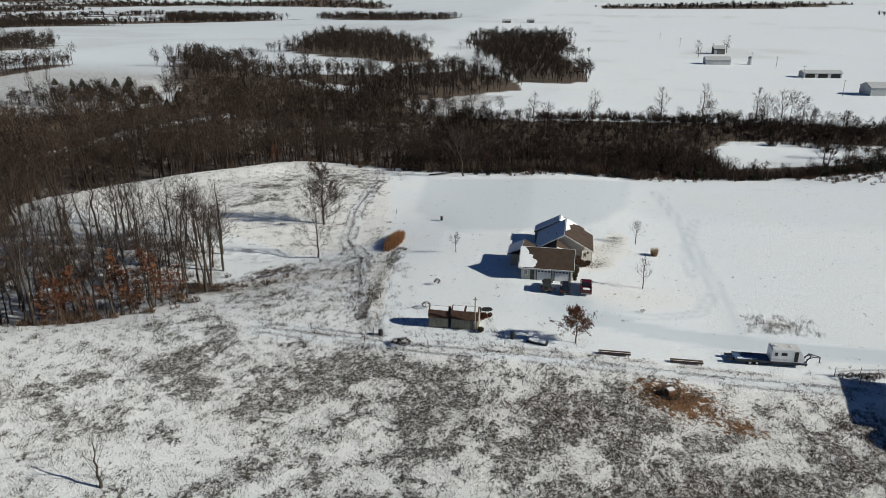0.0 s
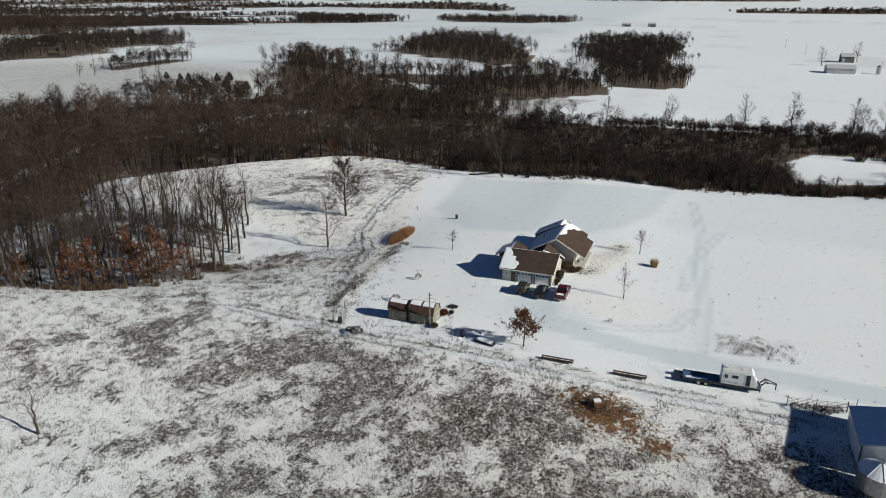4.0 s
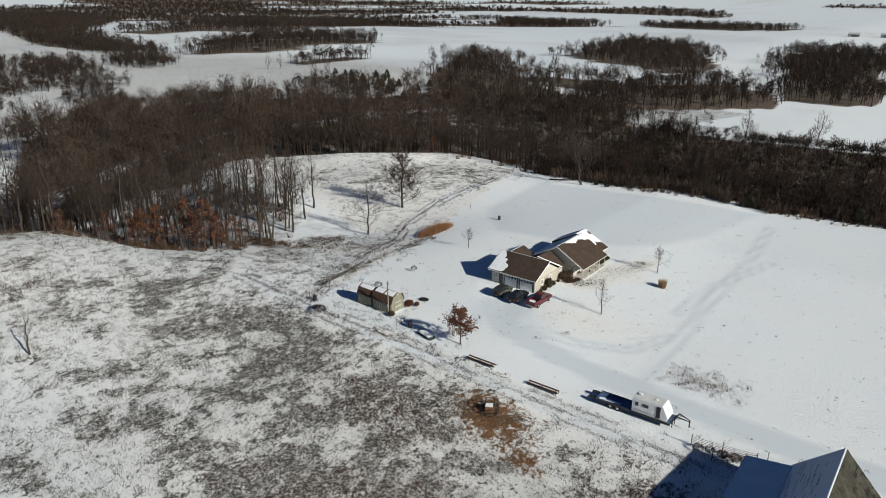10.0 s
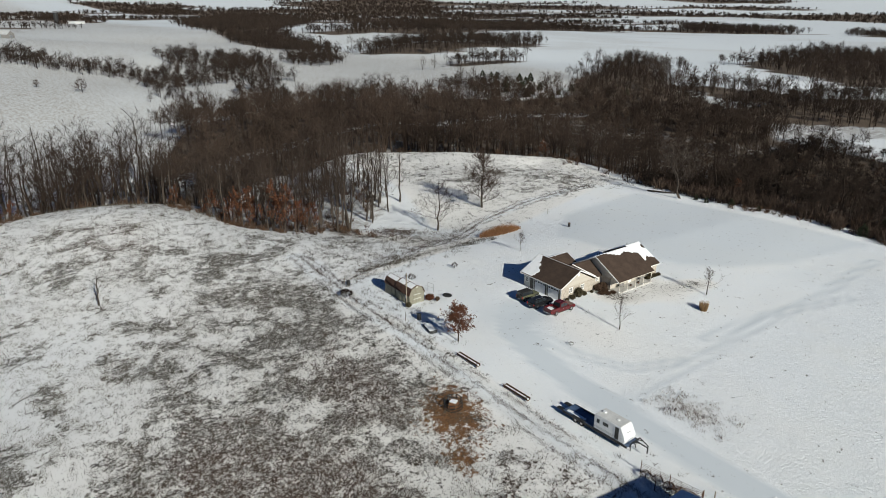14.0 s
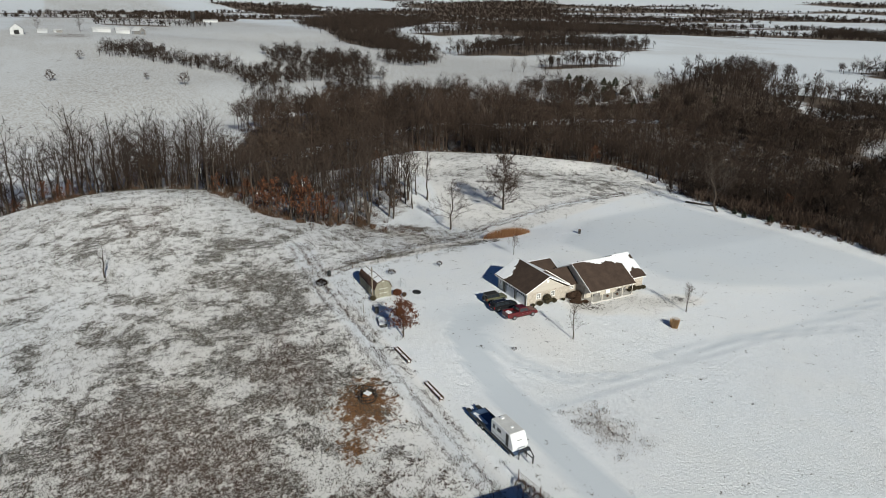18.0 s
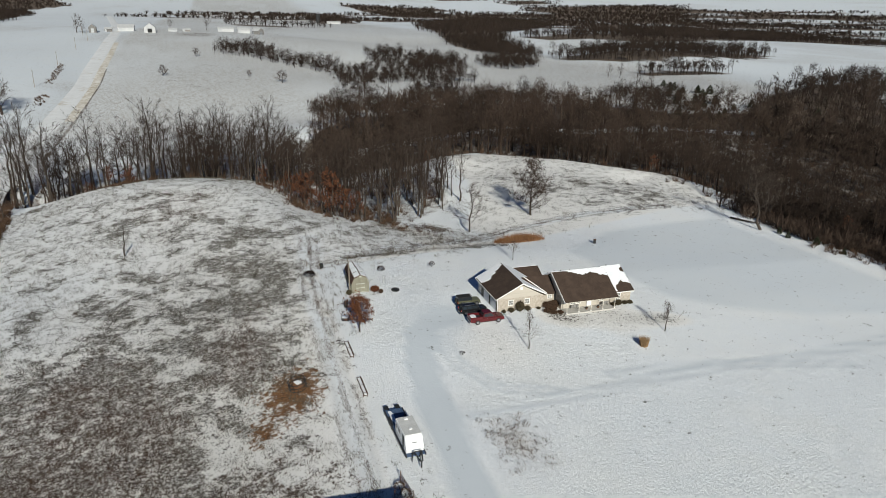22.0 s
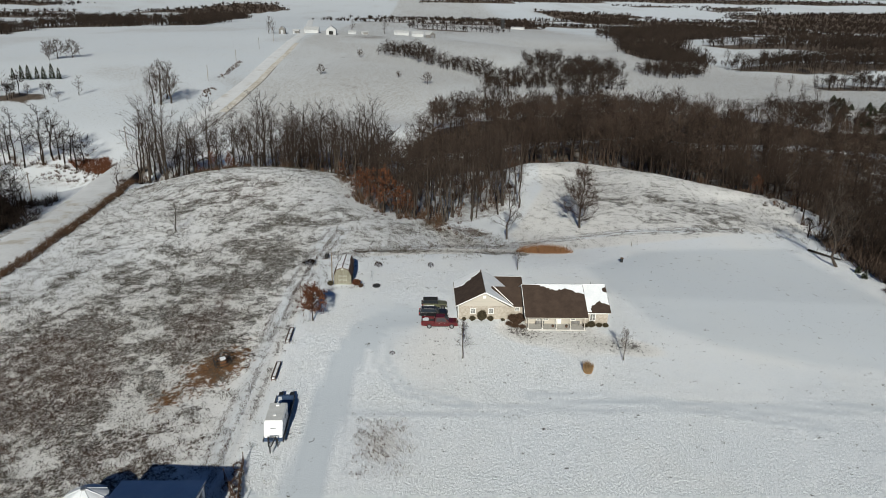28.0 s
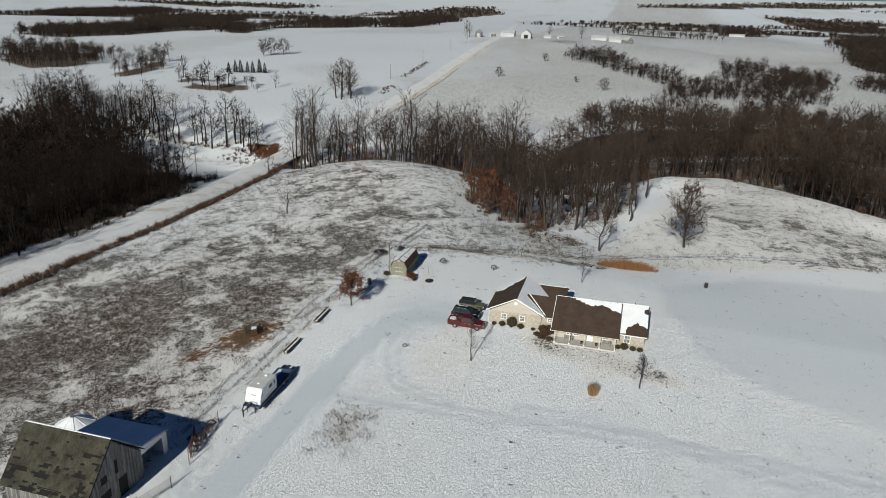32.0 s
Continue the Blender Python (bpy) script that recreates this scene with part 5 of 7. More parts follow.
# snow left on the roofs
ue = (4.85, 0, 0)
south_u, south_v = (1, 0, 0), (0, 4.85, 2.53)
wpart("roof_snow", slab((-8.8, 124.15, 3.42), south_u, south_v, [(0.05, 0.1)] + ragged([(2.9, 0.1), (3.5, 1.4), (3.1, 2.2), (2.4, 2.6), (2.5, 3.4), (1.7, 3.6), (1.6, 4.4)], 3, 0.16) + [(0.9, 5.4), (0.05, 5.4)]), M_SNOW, house, "melting snow on the roof")
wpart("roof_snow", slab((-8.8, 133.85, 3.42), (1, 0, 0), (0, -4.85, 2.53), [(0.05, 0.1)] + ragged([(4.4, 0.15), (4.6, 2.0), (6.6, 3.6), (10.3, 0.2)], 4, 0.05) + [(10.5, 0.1), (10.5, 5.3), (0.05, 5.3)]), M_SNOW, house, "melting snow on the roof")
me_o, me_u, me_v = (5.55, 135.45, 3.25), (0, 1, 0), (-5.95, 0, 3.35)
wpart("roof_snow", slab(me_o, me_u, me_v, [(2.3, 6.75)] + ragged([(2.4, 6.65), (3.6, 6.4), (4.6, 6.1), (5.2, 5.7), (6.4, 5.8), (7.4, 5.95), (8.4, 5.5), (9.3, 5.3), (10.2, 4.95)], 5, 0.2) + [(10.4, 4.8), (10.4, 6.75)]), M_SNOW, house, "melting snow on the roof")
wpart("roof_snow", slab((-6.35, 135.45, 3.25), (0, 1, 0), (5.95, 0, 3.35), [(0.06, 0.05)] + [(10.45, 0.05), (10.45, 6.75), (0.06, 6.75)]), M_SNOW, house, "snow on the roof")
no_o, no_v = (3.7, 145.96, 3.28), (-5.45, 0, 2.87)
wpart("roof_snow", slab(no_o, me_u, no_v, [(0.05, 0.05)] + ragged([(0.9, 0.1), (1.1, 1.3), (1.9, 1.9), (2.5, 2.6), (3.0, 2.0), (3.6, 2.1), (4.1, 1.6)], 6, 0.14) + [(4.15, 1.7), (4.15, 4.4)] + ragged([(4.1, 4.4), (3.5, 4.6), (3.6, 5.3), (4.1, 5.6)], 7, 0.08) + [(4.15, 6.1), (0.05, 6.1)]), M_SNOW, house, "melting snow on the roof")
wpart("roof_snow", slab((-7.2, 145.96, 3.28), me_u, (5.45, 0, 2.87), [(0.05, 0.05), (4.2, 0.05), (4.2, 6.1), (0.05, 6.1)]), M_SNOW, house, "snow on the roof")
wpart("roof_snow", slab((-11.7, 131.0, 3.3), me_u, (3.1, 0, 1.45), [(0.05, 0.05), (5.5, 0.05), (5.5, 3.3), (0.05, 3.3)]), M_SNOW, house, "snow on the back roof")


# ---- round clipped shrubs, porch furniture ----
def shrub(name, x, y, r, h, mat, label, seed, n=900, w=0.035, category="shrub", group="", dense=True):
    """A round shrub of short twigs over a knobbly inner mass, its outline uneven."""
    rr = np.random.default_rng(seed)
    C, T = Tris(), Tris()
    T.tube([np.array([0, 0, -0.1]), np.array([0, 0, h * 0.5])], [0.06, 0.03], 4)
    for i in range(n):
        d = unit(rr.normal(size=3))
        d[2] = abs(d[2]) - 0.25
        d = unit(d)
        rad = 0.72 + 0.28 * rr.random() ** 0.5
        p = d * np.array([r, r, h * 0.52]) * rad * 0.85 + np.array([0, 0, h * 0.46])
        e = p + (d + rr.normal(size=3) * 0.5) * r * (0.10 + 0.18 * rr.random())
        C.spike(p, e, w, rr)
    e = thing(name, x, y, None, 0, label, category, group)
    tv, tf = T.arrays()
    part_mesh("stem", mesh_of("stem", tv, tf, M_BARK, {"tone": np.full(len(tv), 0.4)}), e)
    v, f = C.arrays()
    part_mesh("foliage", mesh_of("foliage", v, f, mat, {"tone": np.repeat(rr.random(len(v) // 3), 3)}), e)
    if dense:
        b = bmesh.new()
        bmesh.ops.create_icosphere(b, subdivisions=3, radius=1.0)
        for q in b.verts:
            k = 0.80 + 0.28 * noise.noise(q.co * 2.3 + Vector((seed, 0, 0))) + 0.16 * noise.noise(q.co * 6.0 + Vector((0, seed, 0)))
            q.co = Vector((q.co.x * r * k, q.co.y * r * k, max(-0.05, h * 0.46 + q.co.z * h * 0.52 * k)))
        part("inner_mass", b, mat, e)
    return e


for i, (y, r, h) in enumerate([(125.6, 0.35, 0.7), (127.0, 0.55, 0.95), (128.6, 0.85, 2.1), (130.1, 0.55, 0.95), (132.2, 0.35, 0.5)]):
    shrub("clipped_shrub", 2.05, y, r, h, M_OLIVESHRUB, "brown-olive clipped shrub against the garage wall", 700 + i, group="foundation shrubs", category="shrub")
for i, (y, r, h) in enumerate([(145.9, 0.5, 0.7), (146.9, 0.65, 1.15), (148.2, 0.5, 0.8), (149.3, 0.5, 0.75)]):
    shrub("clipped_shrub", 4.2, y, r, h, M_OLIVESHRUB, "brown-olive clipped shrub below the window", 710 + i, group="foundation shrubs")
for i, (x, y, r, h) in enumerate([(2.1, 133.9, 0.95, 1.3), (2.2, 135.1, 1.0, 1.5), (3.2, 134.4, 0.8, 0.9), (3.6, 133.1, 0.65, 0.6), (4.3, 134.0, 0.7, 0.55), (4.6, 135.2, 0.6, 0.5)]):
    shrub("bare_shrub", x, y, r, h, M_BRUSH, "brown bare shrub beside the porch", 720 + i, 700, 0.03, group="porch shrubs")


def bench(x, y, z, turn, label):
    b = thing("porch_bench", x, y, z, turn, label, "bench")
    part("seat", box(-0.7, 0.7, -0.25, 0.25, 0.42, 0.47, 0.01), M_OLDWOOD, b)
    part("backrest", box(-0.7, 0.7, 0.22, 0.27, 0.5, 0.95, 0.01), M_OLDWOOD, b)
    for sx in (-0.62, 0.62):
        for sy in (-0.2, 0.2):
            part("leg", box(sx - 0.03, sx + 0.03, sy - 0.03, sy + 0.03, 0, 0.42), M_OLDWOOD, b)
        part("armrest", box(sx - 0.04, sx + 0.04, -0.25, 0.25, 0.62, 0.66), M_OLDWOOD, b)


bench(3.9, 144.2, GZ0 + 0.18, -90, "dark wooden bench on the porch")
bench(3.9, 138.2, GZ0 + 0.18, -90, "grey wooden bench on the porch")
for y in (140.3, 142.6):
    pot = thing("planter", 4.6, y, GZ0 + 0.18, 0, "small dark planter on the porch floor", "planter")
    part("pot", rod((0, 0, 0), (0, 0, 0.4), 0.16, 0.22, 10), M_RUSTY, pot)
    part("soil", rod((0, 0, 0.4), (0, 0, 0.42), 0.19, 0.19, 10), M_TYRE, pot)


# ---- vehicles ----
def frustum(y0, y1, w0, z0, ty0, ty1, w1, z1):
    """A greenhouse: a box that narrows upwards."""
    bm = bmesh.new()
    v = [bm.verts.new(p) for p in ((-w0, y0, z0), (w0, y0, z0), (w0, y1, z0), (-w0, y1, z0), (-w1, ty0, z1), (w1, ty0, z1), (w1, ty1, z1), (-w1, ty1, z1))]
    f = [bm.faces.new([v[i] for i in q]) for q in ((3, 2, 1, 0), (4, 5, 6, 7), (0, 1, 5, 4), (1, 2, 6, 5), (2, 3, 7, 6), (3, 0, 4, 7))]
    bmesh.ops.recalc_face_normals(bm, faces=f)
    return bm


def glass_on(corners, lift, inset=0.0):
    """A pane proud of a slanting face given by its four corners."""
    c = [Vector(p) for p in corners]
    mid = sum(c, Vector()) / 4
    n = (c[1] - c[0]).cross(c[3] - c[0]).normalized()
    bm = bmesh.new()
    a = [bm.verts.new(p + (mid - p) * inset + n * lift) for p in c]
    b = [bm.verts.new(p + (mid - p) * inset - n * 0.02) for p in c]
    bm.faces.new(a)
    for i in range(4):
        bm.faces.new((b[i], b[(i + 1) % 4], a[(i + 1) % 4], a[i]))
    return bm


def wheel(parent, x, y, r, w):
    t = part("tyre", bevelled(rod((x - w / 2, y, r), (x + w / 2, y, r), r, r, 18), 0.03), M_TYRE, parent, smooth=False)
    s = 1 if x > 0 else -1
    part("rim", rod((x + s * w * 0.42, y, r), (x + s * (w / 2 + 0.02), y, r), r * 0.62, r * 0.55, 12), M_CHROME, t)


def car(name, x, y, turn, label, paint, prof, half, cab, sills, wheels, wr, roofmat=None, rear_spare=False):
    """prof: side outline (y, z); cab: greenhouse bottom and top; sills: side window spans."""
    c = thing(name, x, y, None, turn, label, "car" if name != "pickup_truck" else "truck", "parked vehicles")
    part("body", bevelled(prism(prof, "x", -half, half), 0.07, 2), paint, c)
    y0, y1, w0, z0, t0, t1, w1, z1 = cab
    part("cabin", bevelled(frustum(*cab), 0.05, 2), paint if roofmat is None else roofmat, c)
    for s in (-1, 1):
        for a, b in sills:
            def sp(f, g):
                yy0, yy1 = y0 + (t0 - y0) * g, y1 + (t1 - y1) * g
                return (s * (w0 + (w1 - w0) * g), yy0 + (yy1 - yy0) * f, z0 + (z1 - z0) * g)
            q = [sp(a, 0.16), sp(b, 0.16), sp(b, 0.86), sp(a, 0.86)]
            part("side_window", glass_on(q if s > 0 else q[::-1], 0.015), M_GLASS, c)
    g0, g1 = 0.12, 0.9
    for yy, tt, s, nm in ((y1, t1, 1, "windscreen"), (y0, t0, -1, "rear_window")):
        def fp(f, g):
            ww = w0 + (w1 - w0) * g
            return (f * ww * 0.88, yy + (tt - yy) * g, z0 + (z1 - z0) * g)
        q = [fp(1, g0), fp(-1, g0), fp(-1, g1), fp(1, g1)]
        part(nm, glass_on(q if s > 0 else q[::-1], 0.015), M_GLASS, c)
    ymin, ymax = min(p[0] for p in prof), max(p[0] for p in prof)
    part("front_bumper", box(-half + 0.03, half - 0.03, ymax - 0.05, ymax + 0.10, 0.42, 0.62, 0.03), M_CHROME if paint is M_RED else M_BLACKST, c)
    part("rear_bumper", box(-half + 0.03, half - 0.03, ymin - 0.12, ymin + 0.05, 0.48, 0.66, 0.03), M_CHROME if paint is M_RED else M_BLACKST, c)
    for s in (-1, 1):
        part("headlight", box(s * (half - 0.22) - 0.16, s * (half - 0.22) + 0.16, ymax - 0.06, ymax + 0.03, 0.72, 0.92, 0.02), M_LAMPW, c)
        part("tail_light", box(s * (half - 0.10) - 0.08, s * (half - 0.10) + 0.08, ymin - 0.03, ymin + 0.05, 0.75, 1.1, 0.02), M_LAMPRED, c)
        part("mirror", box(s * (half + 0.10) - 0.10, s * (half + 0.10) + 0.10, y1 - 0.32, y1 - 0.2, z0, z0 + 0.2, 0.02), M_BLACKST, c)
        part("sill", box(s * (half - 0.02) - 0.05, s * (half - 0.02) + 0.05, wheels[0] + 0.55, wheels[1] - 0.55, 0.38, 0.48, 0.01), M_BLACKST, c)
        for q in (0.32, 0.68):
            part("door_handle", box(s * (half + 0.012) - 0.012, s * (half + 0.012) + 0.012, y0 + (y1 - y0) * q - 0.1, y0 + (y1 - y0) * q + 0.04, z0 - 0.2, z0 - 0.15), M_CHROME, c)
        for wy in wheels:
            wheel(c, s * (half - 0.10), wy, wr, 0.24)
    part("grille", box(-half * 0.5, half * 0.5, ymax - 0.03, ymax + 0.04, 0.66, 0.95, 0.01), M_BLACKST, c)
    part("number_plate", box(-0.16, 0.16, ymin - 0.14, ymin - 0.118, 0.52, 0.64), M_WHITE, c)
    if rear_spare:
        part("spare_tyre", bevelled(rod((0, ymin - 0.26, 1.05), (0, ymin - 0.03, 1.05), 0.39, 0.39, 18), 0.03), M_TYRE, c)
    return c


truck_prof = [(-3.0, 0.5), (-3.0, 0.92), (-0.92, 0.92), (-0.88, 1.15), (1.35, 1.15), (2.75, 1.05), (3.0, 0.9), (3.0, 0.45), (2.45, 0.42), (1.5, 0.42), (-1.4, 0.42), (-2.4, 0.42)]
truck = car("pickup_truck", 4.15, 121.4, 0, "red crew-cab pickup truck with snow in its bed", M_RED, truck_prof, 1.0,
            (-0.85, 1.55, 0.93, 1.12, -0.62, 0.75, 0.76, 1.92), ((0.08, 0.48), (0.52, 0.90)), (-1.75, 1.95), 0.41)
part("bed_floor", box(-0.85, 0.85, -2.94, -0.95, 0.91, 0.96), M_BLACKST, truck, "black bed floor")
for s in (-1, 1):
    part("bed_rail", box(s * 0.9 - 0.09, s * 0.9 + 0.09, -3.0, -0.9, 0.85, 1.36, 0.03), M_RED, truck)
part("tailgate", box(-0.95, 0.95, -3.04, -2.94, 0.75, 1.36, 0.03), M_RED, truck)
part("bed_snow", slab((-0.7, -2.85, 0.96), (1, 0, 0), (0, 1, 0), ragged([(0.1, 0.4), (0.3, 0.05), (1.1, 0.0), (1.35, 0.4), (1.2, 0.9), (0.6, 1.0), (0.15, 0.8), (0.1, 0.4)], 12, 0.06), 0.0, 0.3), M_SNOW, truck, "snow lying in the bed")
suv_prof = [(-2.35, 0.5), (-2.4, 1.0), (-2.25, 1.1), (1.0, 1.1), (2.2, 1.0), (2.42, 0.8), (2.42, 0.42), (1.9, 0.4), (-1.8, 0.4)]
suv = car("black_suv", 0.35, 120.4, 0, "glossy black sport utility vehicle on the drive", M_BLACKP, suv_prof, 0.93,
          (-2.28, 1.15, 0.88, 1.05, -2.0, 0.35, 0.68, 1.72), ((0.06, 0.30), (0.34, 0.62), (0.66, 0.92)), (-1.45, 1.5), 0.37)
for s in (-1, 1):
    part("roof_rail", box(s * 0.55 - 0.025, s * 0.55 + 0.025, -1.7, 0.1, 1.74, 1.79), M_CHROME, suv)
jeep_prof = [(-2.1, 0.55), (-2.12, 1.15), (0.55, 1.15), (0.65, 1.12), (2.0, 1.05), (2.1, 0.95), (2.1, 0.55), (1.6, 0.5), (-1.6, 0.5)]
jeep = car("off_road_car", -3.1, 120.7, 0, "olive green off-road car with a black top", M_OLIVE, jeep_prof, 0.85,
           (-2.1, 0.6, 0.84, 1.13, -2.02, 0.42, 0.72, 1.83), ((0.04, 0.30), (0.35, 0.64), (0.69, 0.95)), (-1.35, 1.4), 0.41, M_SOFTTOP, True)
for s in (-1, 1):
    for wy in (-1.35, 1.4):
        part("fender_flare", box(s * 0.93 - 0.1, s * 0.93 + 0.1, wy - 0.52, wy + 0.52, 0.86, 0.94, 0.03), M_BLACKST, jeep)
part("light_bar", rod((-0.55, 0.5, 1.9), (0.55, 0.5, 1.9), 0.04, 0.04, 8), M_BLACKST, jeep)


# ---- garden sheds ----
def gambrel(y0, y1, ze, zk, zr, inset):
    """A barn-shaped cross-section: eave, knuckle, ridge."""
    m = (y0 + y1) / 2
    return [(y0, ze), (y0 + inset, zk), (m, zr), (y1 - inset, zk), (y1, ze)]


def shed(x0, x1, y0, y1, base, ze, zk, zr, label, doors, seed, snow):
    s = thing("garden_shed", (x0 + x1) / 2, (y0 + y1) / 2, base, 0, label, "shed", "garden sheds")
    wpart("wall", box(x0, x1, y0 + 0.05, y1 - 0.05, base - 0.3, ze), M_SHEDWALL, s, "tan board wall")
    for xx in (x0, x1 - 0.06):
        wpart("gable_wall", prism(gambrel(y0 + 0.06, y1 - 0.06, ze, zk - 0.05, zr - 0.06, 0.5), "x", xx, xx + 0.06), M_SHEDWALL, s)
    pr = gambrel(y0 - 0.12, y1 + 0.12, ze - 0.05, zk, zr, 0.55)
    inner = [(a * 0.985 + 0.015 * (y0 + y1) / 2, b - 0.09) for a, b in pr]
    wpart("roof", prism(pr + inner[::-1], "x", x0 - 0.12, x1 + 0.12), M_SHEDROOF, s, "brown shed roof")
    n = max(4, int((x1 - x0) / 0.42))
    for side, yy in ((-1, y0 + 0.03), (1, y1 - 0.03)):
        for k in range(n):
            q = x0 + (x1 - x0) * (k + 0.5) / n
            wpart("batten", box(q - 0.03, q + 0.03, yy - 0.03, yy + 0.03, base, ze - 0.05), M_SHEDWALL, s)
    if doors:
        m = (y0 + y1) / 2
        for sd in (-1, 1):
            a, b = sorted((m + sd * 0.02, m + sd * 0.8))
            d = wpart("door", box(x1 - 0.01, x1 + 0.05, a, b, base + 0.05, base + 1.85, 0.01), M_SHEDWALL, s, "tan double door leaf")
            for zz in (0.12, 0.95, 1.78):
                part("door_rail", box(x1 + 0.04, x1 + 0.08, a + 0.02, b - 0.02, base + zz - 0.06, base + zz + 0.06), M_GREYSIDE, d)
            part("hinge", box(x1 + 0.05, x1 + 0.085, a + 0.03 if sd < 0 else b - 0.2, a + 0.2 if sd < 0 else b - 0.03, base + 1.5, base + 1.55), M_BLACKST, d)
        wpart("loft_vent", box(x1, x1 + 0.05, m - 0.2, m + 0.2, zk + 0.05, zk + 0.35), M_GREYSIDE, s)
    wpart("skid", box(x0, x1, y0 + 0.2, y0 + 0.35, base - 0.3, base), M_OLDWOOD, s)
    m = (y0 + y1) / 2
    for sd in snow:
        ux = (1, 0, 0)
        o = (x0, m, zr)
        v = (0, sd * (m - y0 - 0.43), zk - zr)
        ln = math.hypot(m - y0 - 0.43, zk - zr)
        half = (x1 - x0)
        for a, b in ((0.1, half * 0.46), (half * 0.54, half - 0.1)) if doors else ((0.1, half - 0.1),):
            wpart("roof_snow", slab(o, ux, v, ragged([(a, 0.1), (b, 0.1), (b, ln - 0.1), (a, ln - 0.1), (a, 0.1)], seed + int(a * 9), 0.04, 0.4), 0.0, 0.06), M_SNOW, s, "snow on the shed roof")
    return s


shed(-18.0, -13.6, 101.7, 105.0, 0.75, 2.6, 3.75, 4.25, "tan gambrel garden shed with a brown roof", True, 40, (-1, 1))
shed(-21.9, -18.6, 101.9, 104.7, 0.70, 2.5, 3.5, 3.95, "small tan garden shed with a brown roof", False, 50, (-1, 1))
pole = thing("utility_pole", -14.0, 101.35, None, 0, "grey wooden utility pole beside the shed", "pole")
part("shaft", rod((0, 0, -0.5), (0, 0, 6.2), 0.12, 0.09, 8), M_POLEWOOD, pole)
part("meter_box", box(-0.12, 0.12, -0.22, -0.1, 1.4, 1.9, 0.02), M_GALV, pole)
part("crossarm", box(-0.35, 0.35, -0.04, 0.04, 5.7, 5.8), M_POLEWOOD, pole)


def grass_clump(x, y, R, H, label, seed, n=420, mat=M_REED):
    """A tied-up sheaf of tall grass, spreading a little at the top."""
    r = np.random.default_rng(seed)
    C = Tris()
    for i in range(n):
        a, q = r.random() * 6.2832, R * math.sqrt(r.random())
        d = np.array([math.cos(a), math.sin(a), 0])
        p = d * q * 0.75 + np.array([0, 0, -0.05])
        C.spike(p, d * q * 1.15 + np.array([r.normal() * 0.08, r.normal() * 0.08, H * r.uniform(0.6, 1.05)]), 0.028, r)
    e = thing("ornamental_grass", x, y, None, 0, label, "grass")
    v, f = C.arrays()
    part_mesh("blades", mesh_of("blades", v, f, mat, {"tone": np.repeat(r.random(n), 3)}), e)
    return e


shrub("rusty_shrub", -13.3, 106.0, 0.85, 1.25, M_RUST, "rust-brown leafy shrub beside the shed", 730, 900, 0.04)
shrub("bare_shrub", -13.0, 101.1, 0.6, 1.0, M_OLIVESHRUB, "olive-brown shrub at the shed corner", 731, 500, 0.03)
shrub("bare_shrub", -12.2, 106.9, 0.5, 0.9, M_BRUSH, "brown bare shrub at the shed corner", 732, 260, 0.025)
# metal frame
fr = thing("metal_frame", -16.6, 108.6, None, 12, "thin grey metal frame standing in the snow", "frame")
for x in (-0.7, 0.7):
    part("upright", rod((x, 0, -0.1), (x, 0, 1.7), 0.035, 0.035, 6), M_GALV, fr)
for z in (0.9, 1.7):
    part("crossbar", rod((-0.7, 0, z), (0.7, 0, z), 0.03, 0.03, 6), M_GALV, fr)


shrub("bare_shrub", -24.0, 109.5, 0.8, 1.3, M_TWIG, "grey twiggy shrub standing in the snow", 740, 700, 0.02, dense=False)
shrub("bare_shrub", -24.1, 120.2, 0.65, 1.3, M_TWIG, "grey twiggy shrub behind the house", 741, 600, 0.02, dense=False)
# fire ring
ring = thing("fire_ring", -13.0, 109.8, None, 0, "low dark fire ring with charred wood", "fire pit")
for k in range(10):
    a = k * 0.6283
    part("stone", bevelled(box(math.cos(a) * 0.75 - 0.2, math.cos(a) * 0.75 + 0.2, math.sin(a) * 0.6 - 0.16, math.sin(a) * 0.6 + 0.16, -0.05, 0.2), 0.05), M_BLACKST, ring)
part("log", rod((-0.6, -0.1, 0.2), (0.55, 0.25, 0.3), 0.10, 0.08, 7), M_BLACKST, ring)
part("ashes", rod((0, 0, 0), (0, 0, 0.12), 0.6, 0.45, 12), M_BLACKST, ring)


# ---- barrels, boat, posts along the meadow's edge ----
def barrel(x, y, label, mat, h=0.95):
    b = thing("barrel", x, y, None, 0, label, "barrel")
    part("drum", rod((0, 0, -0.05), (0, 0, h), 0.36, 0.36, 16), mat, b)
    for z in (0.3, 0.62):
        part("hoop", rod((0, 0, z), (0, 0, z + 0.04), 0.38, 0.38, 16), mat, b)
    part("lid", rod((0, 0, h), (0, 0, h + 0.03), 0.33, 0.30, 16), M_BLACKST, b)


barrel(-29.3, 98.3, "dark burn barrel at the meadow's edge", M_BLACKST)
barrel(-7.6, 99.6, "dark blue barrel in the oak's shade", M_BLACKST, 1.1)


def fence_post(x, y, h, label="grey wooden fence post"):
    p = thing("fence_post", x, y, None, 0, label, "post", "fence posts")
    part("post", rod((0, 0, -0.3), (random.uniform(-0.06, 0.06), 0, h), 0.075, 0.06, 6), M_POLEWOOD, p)


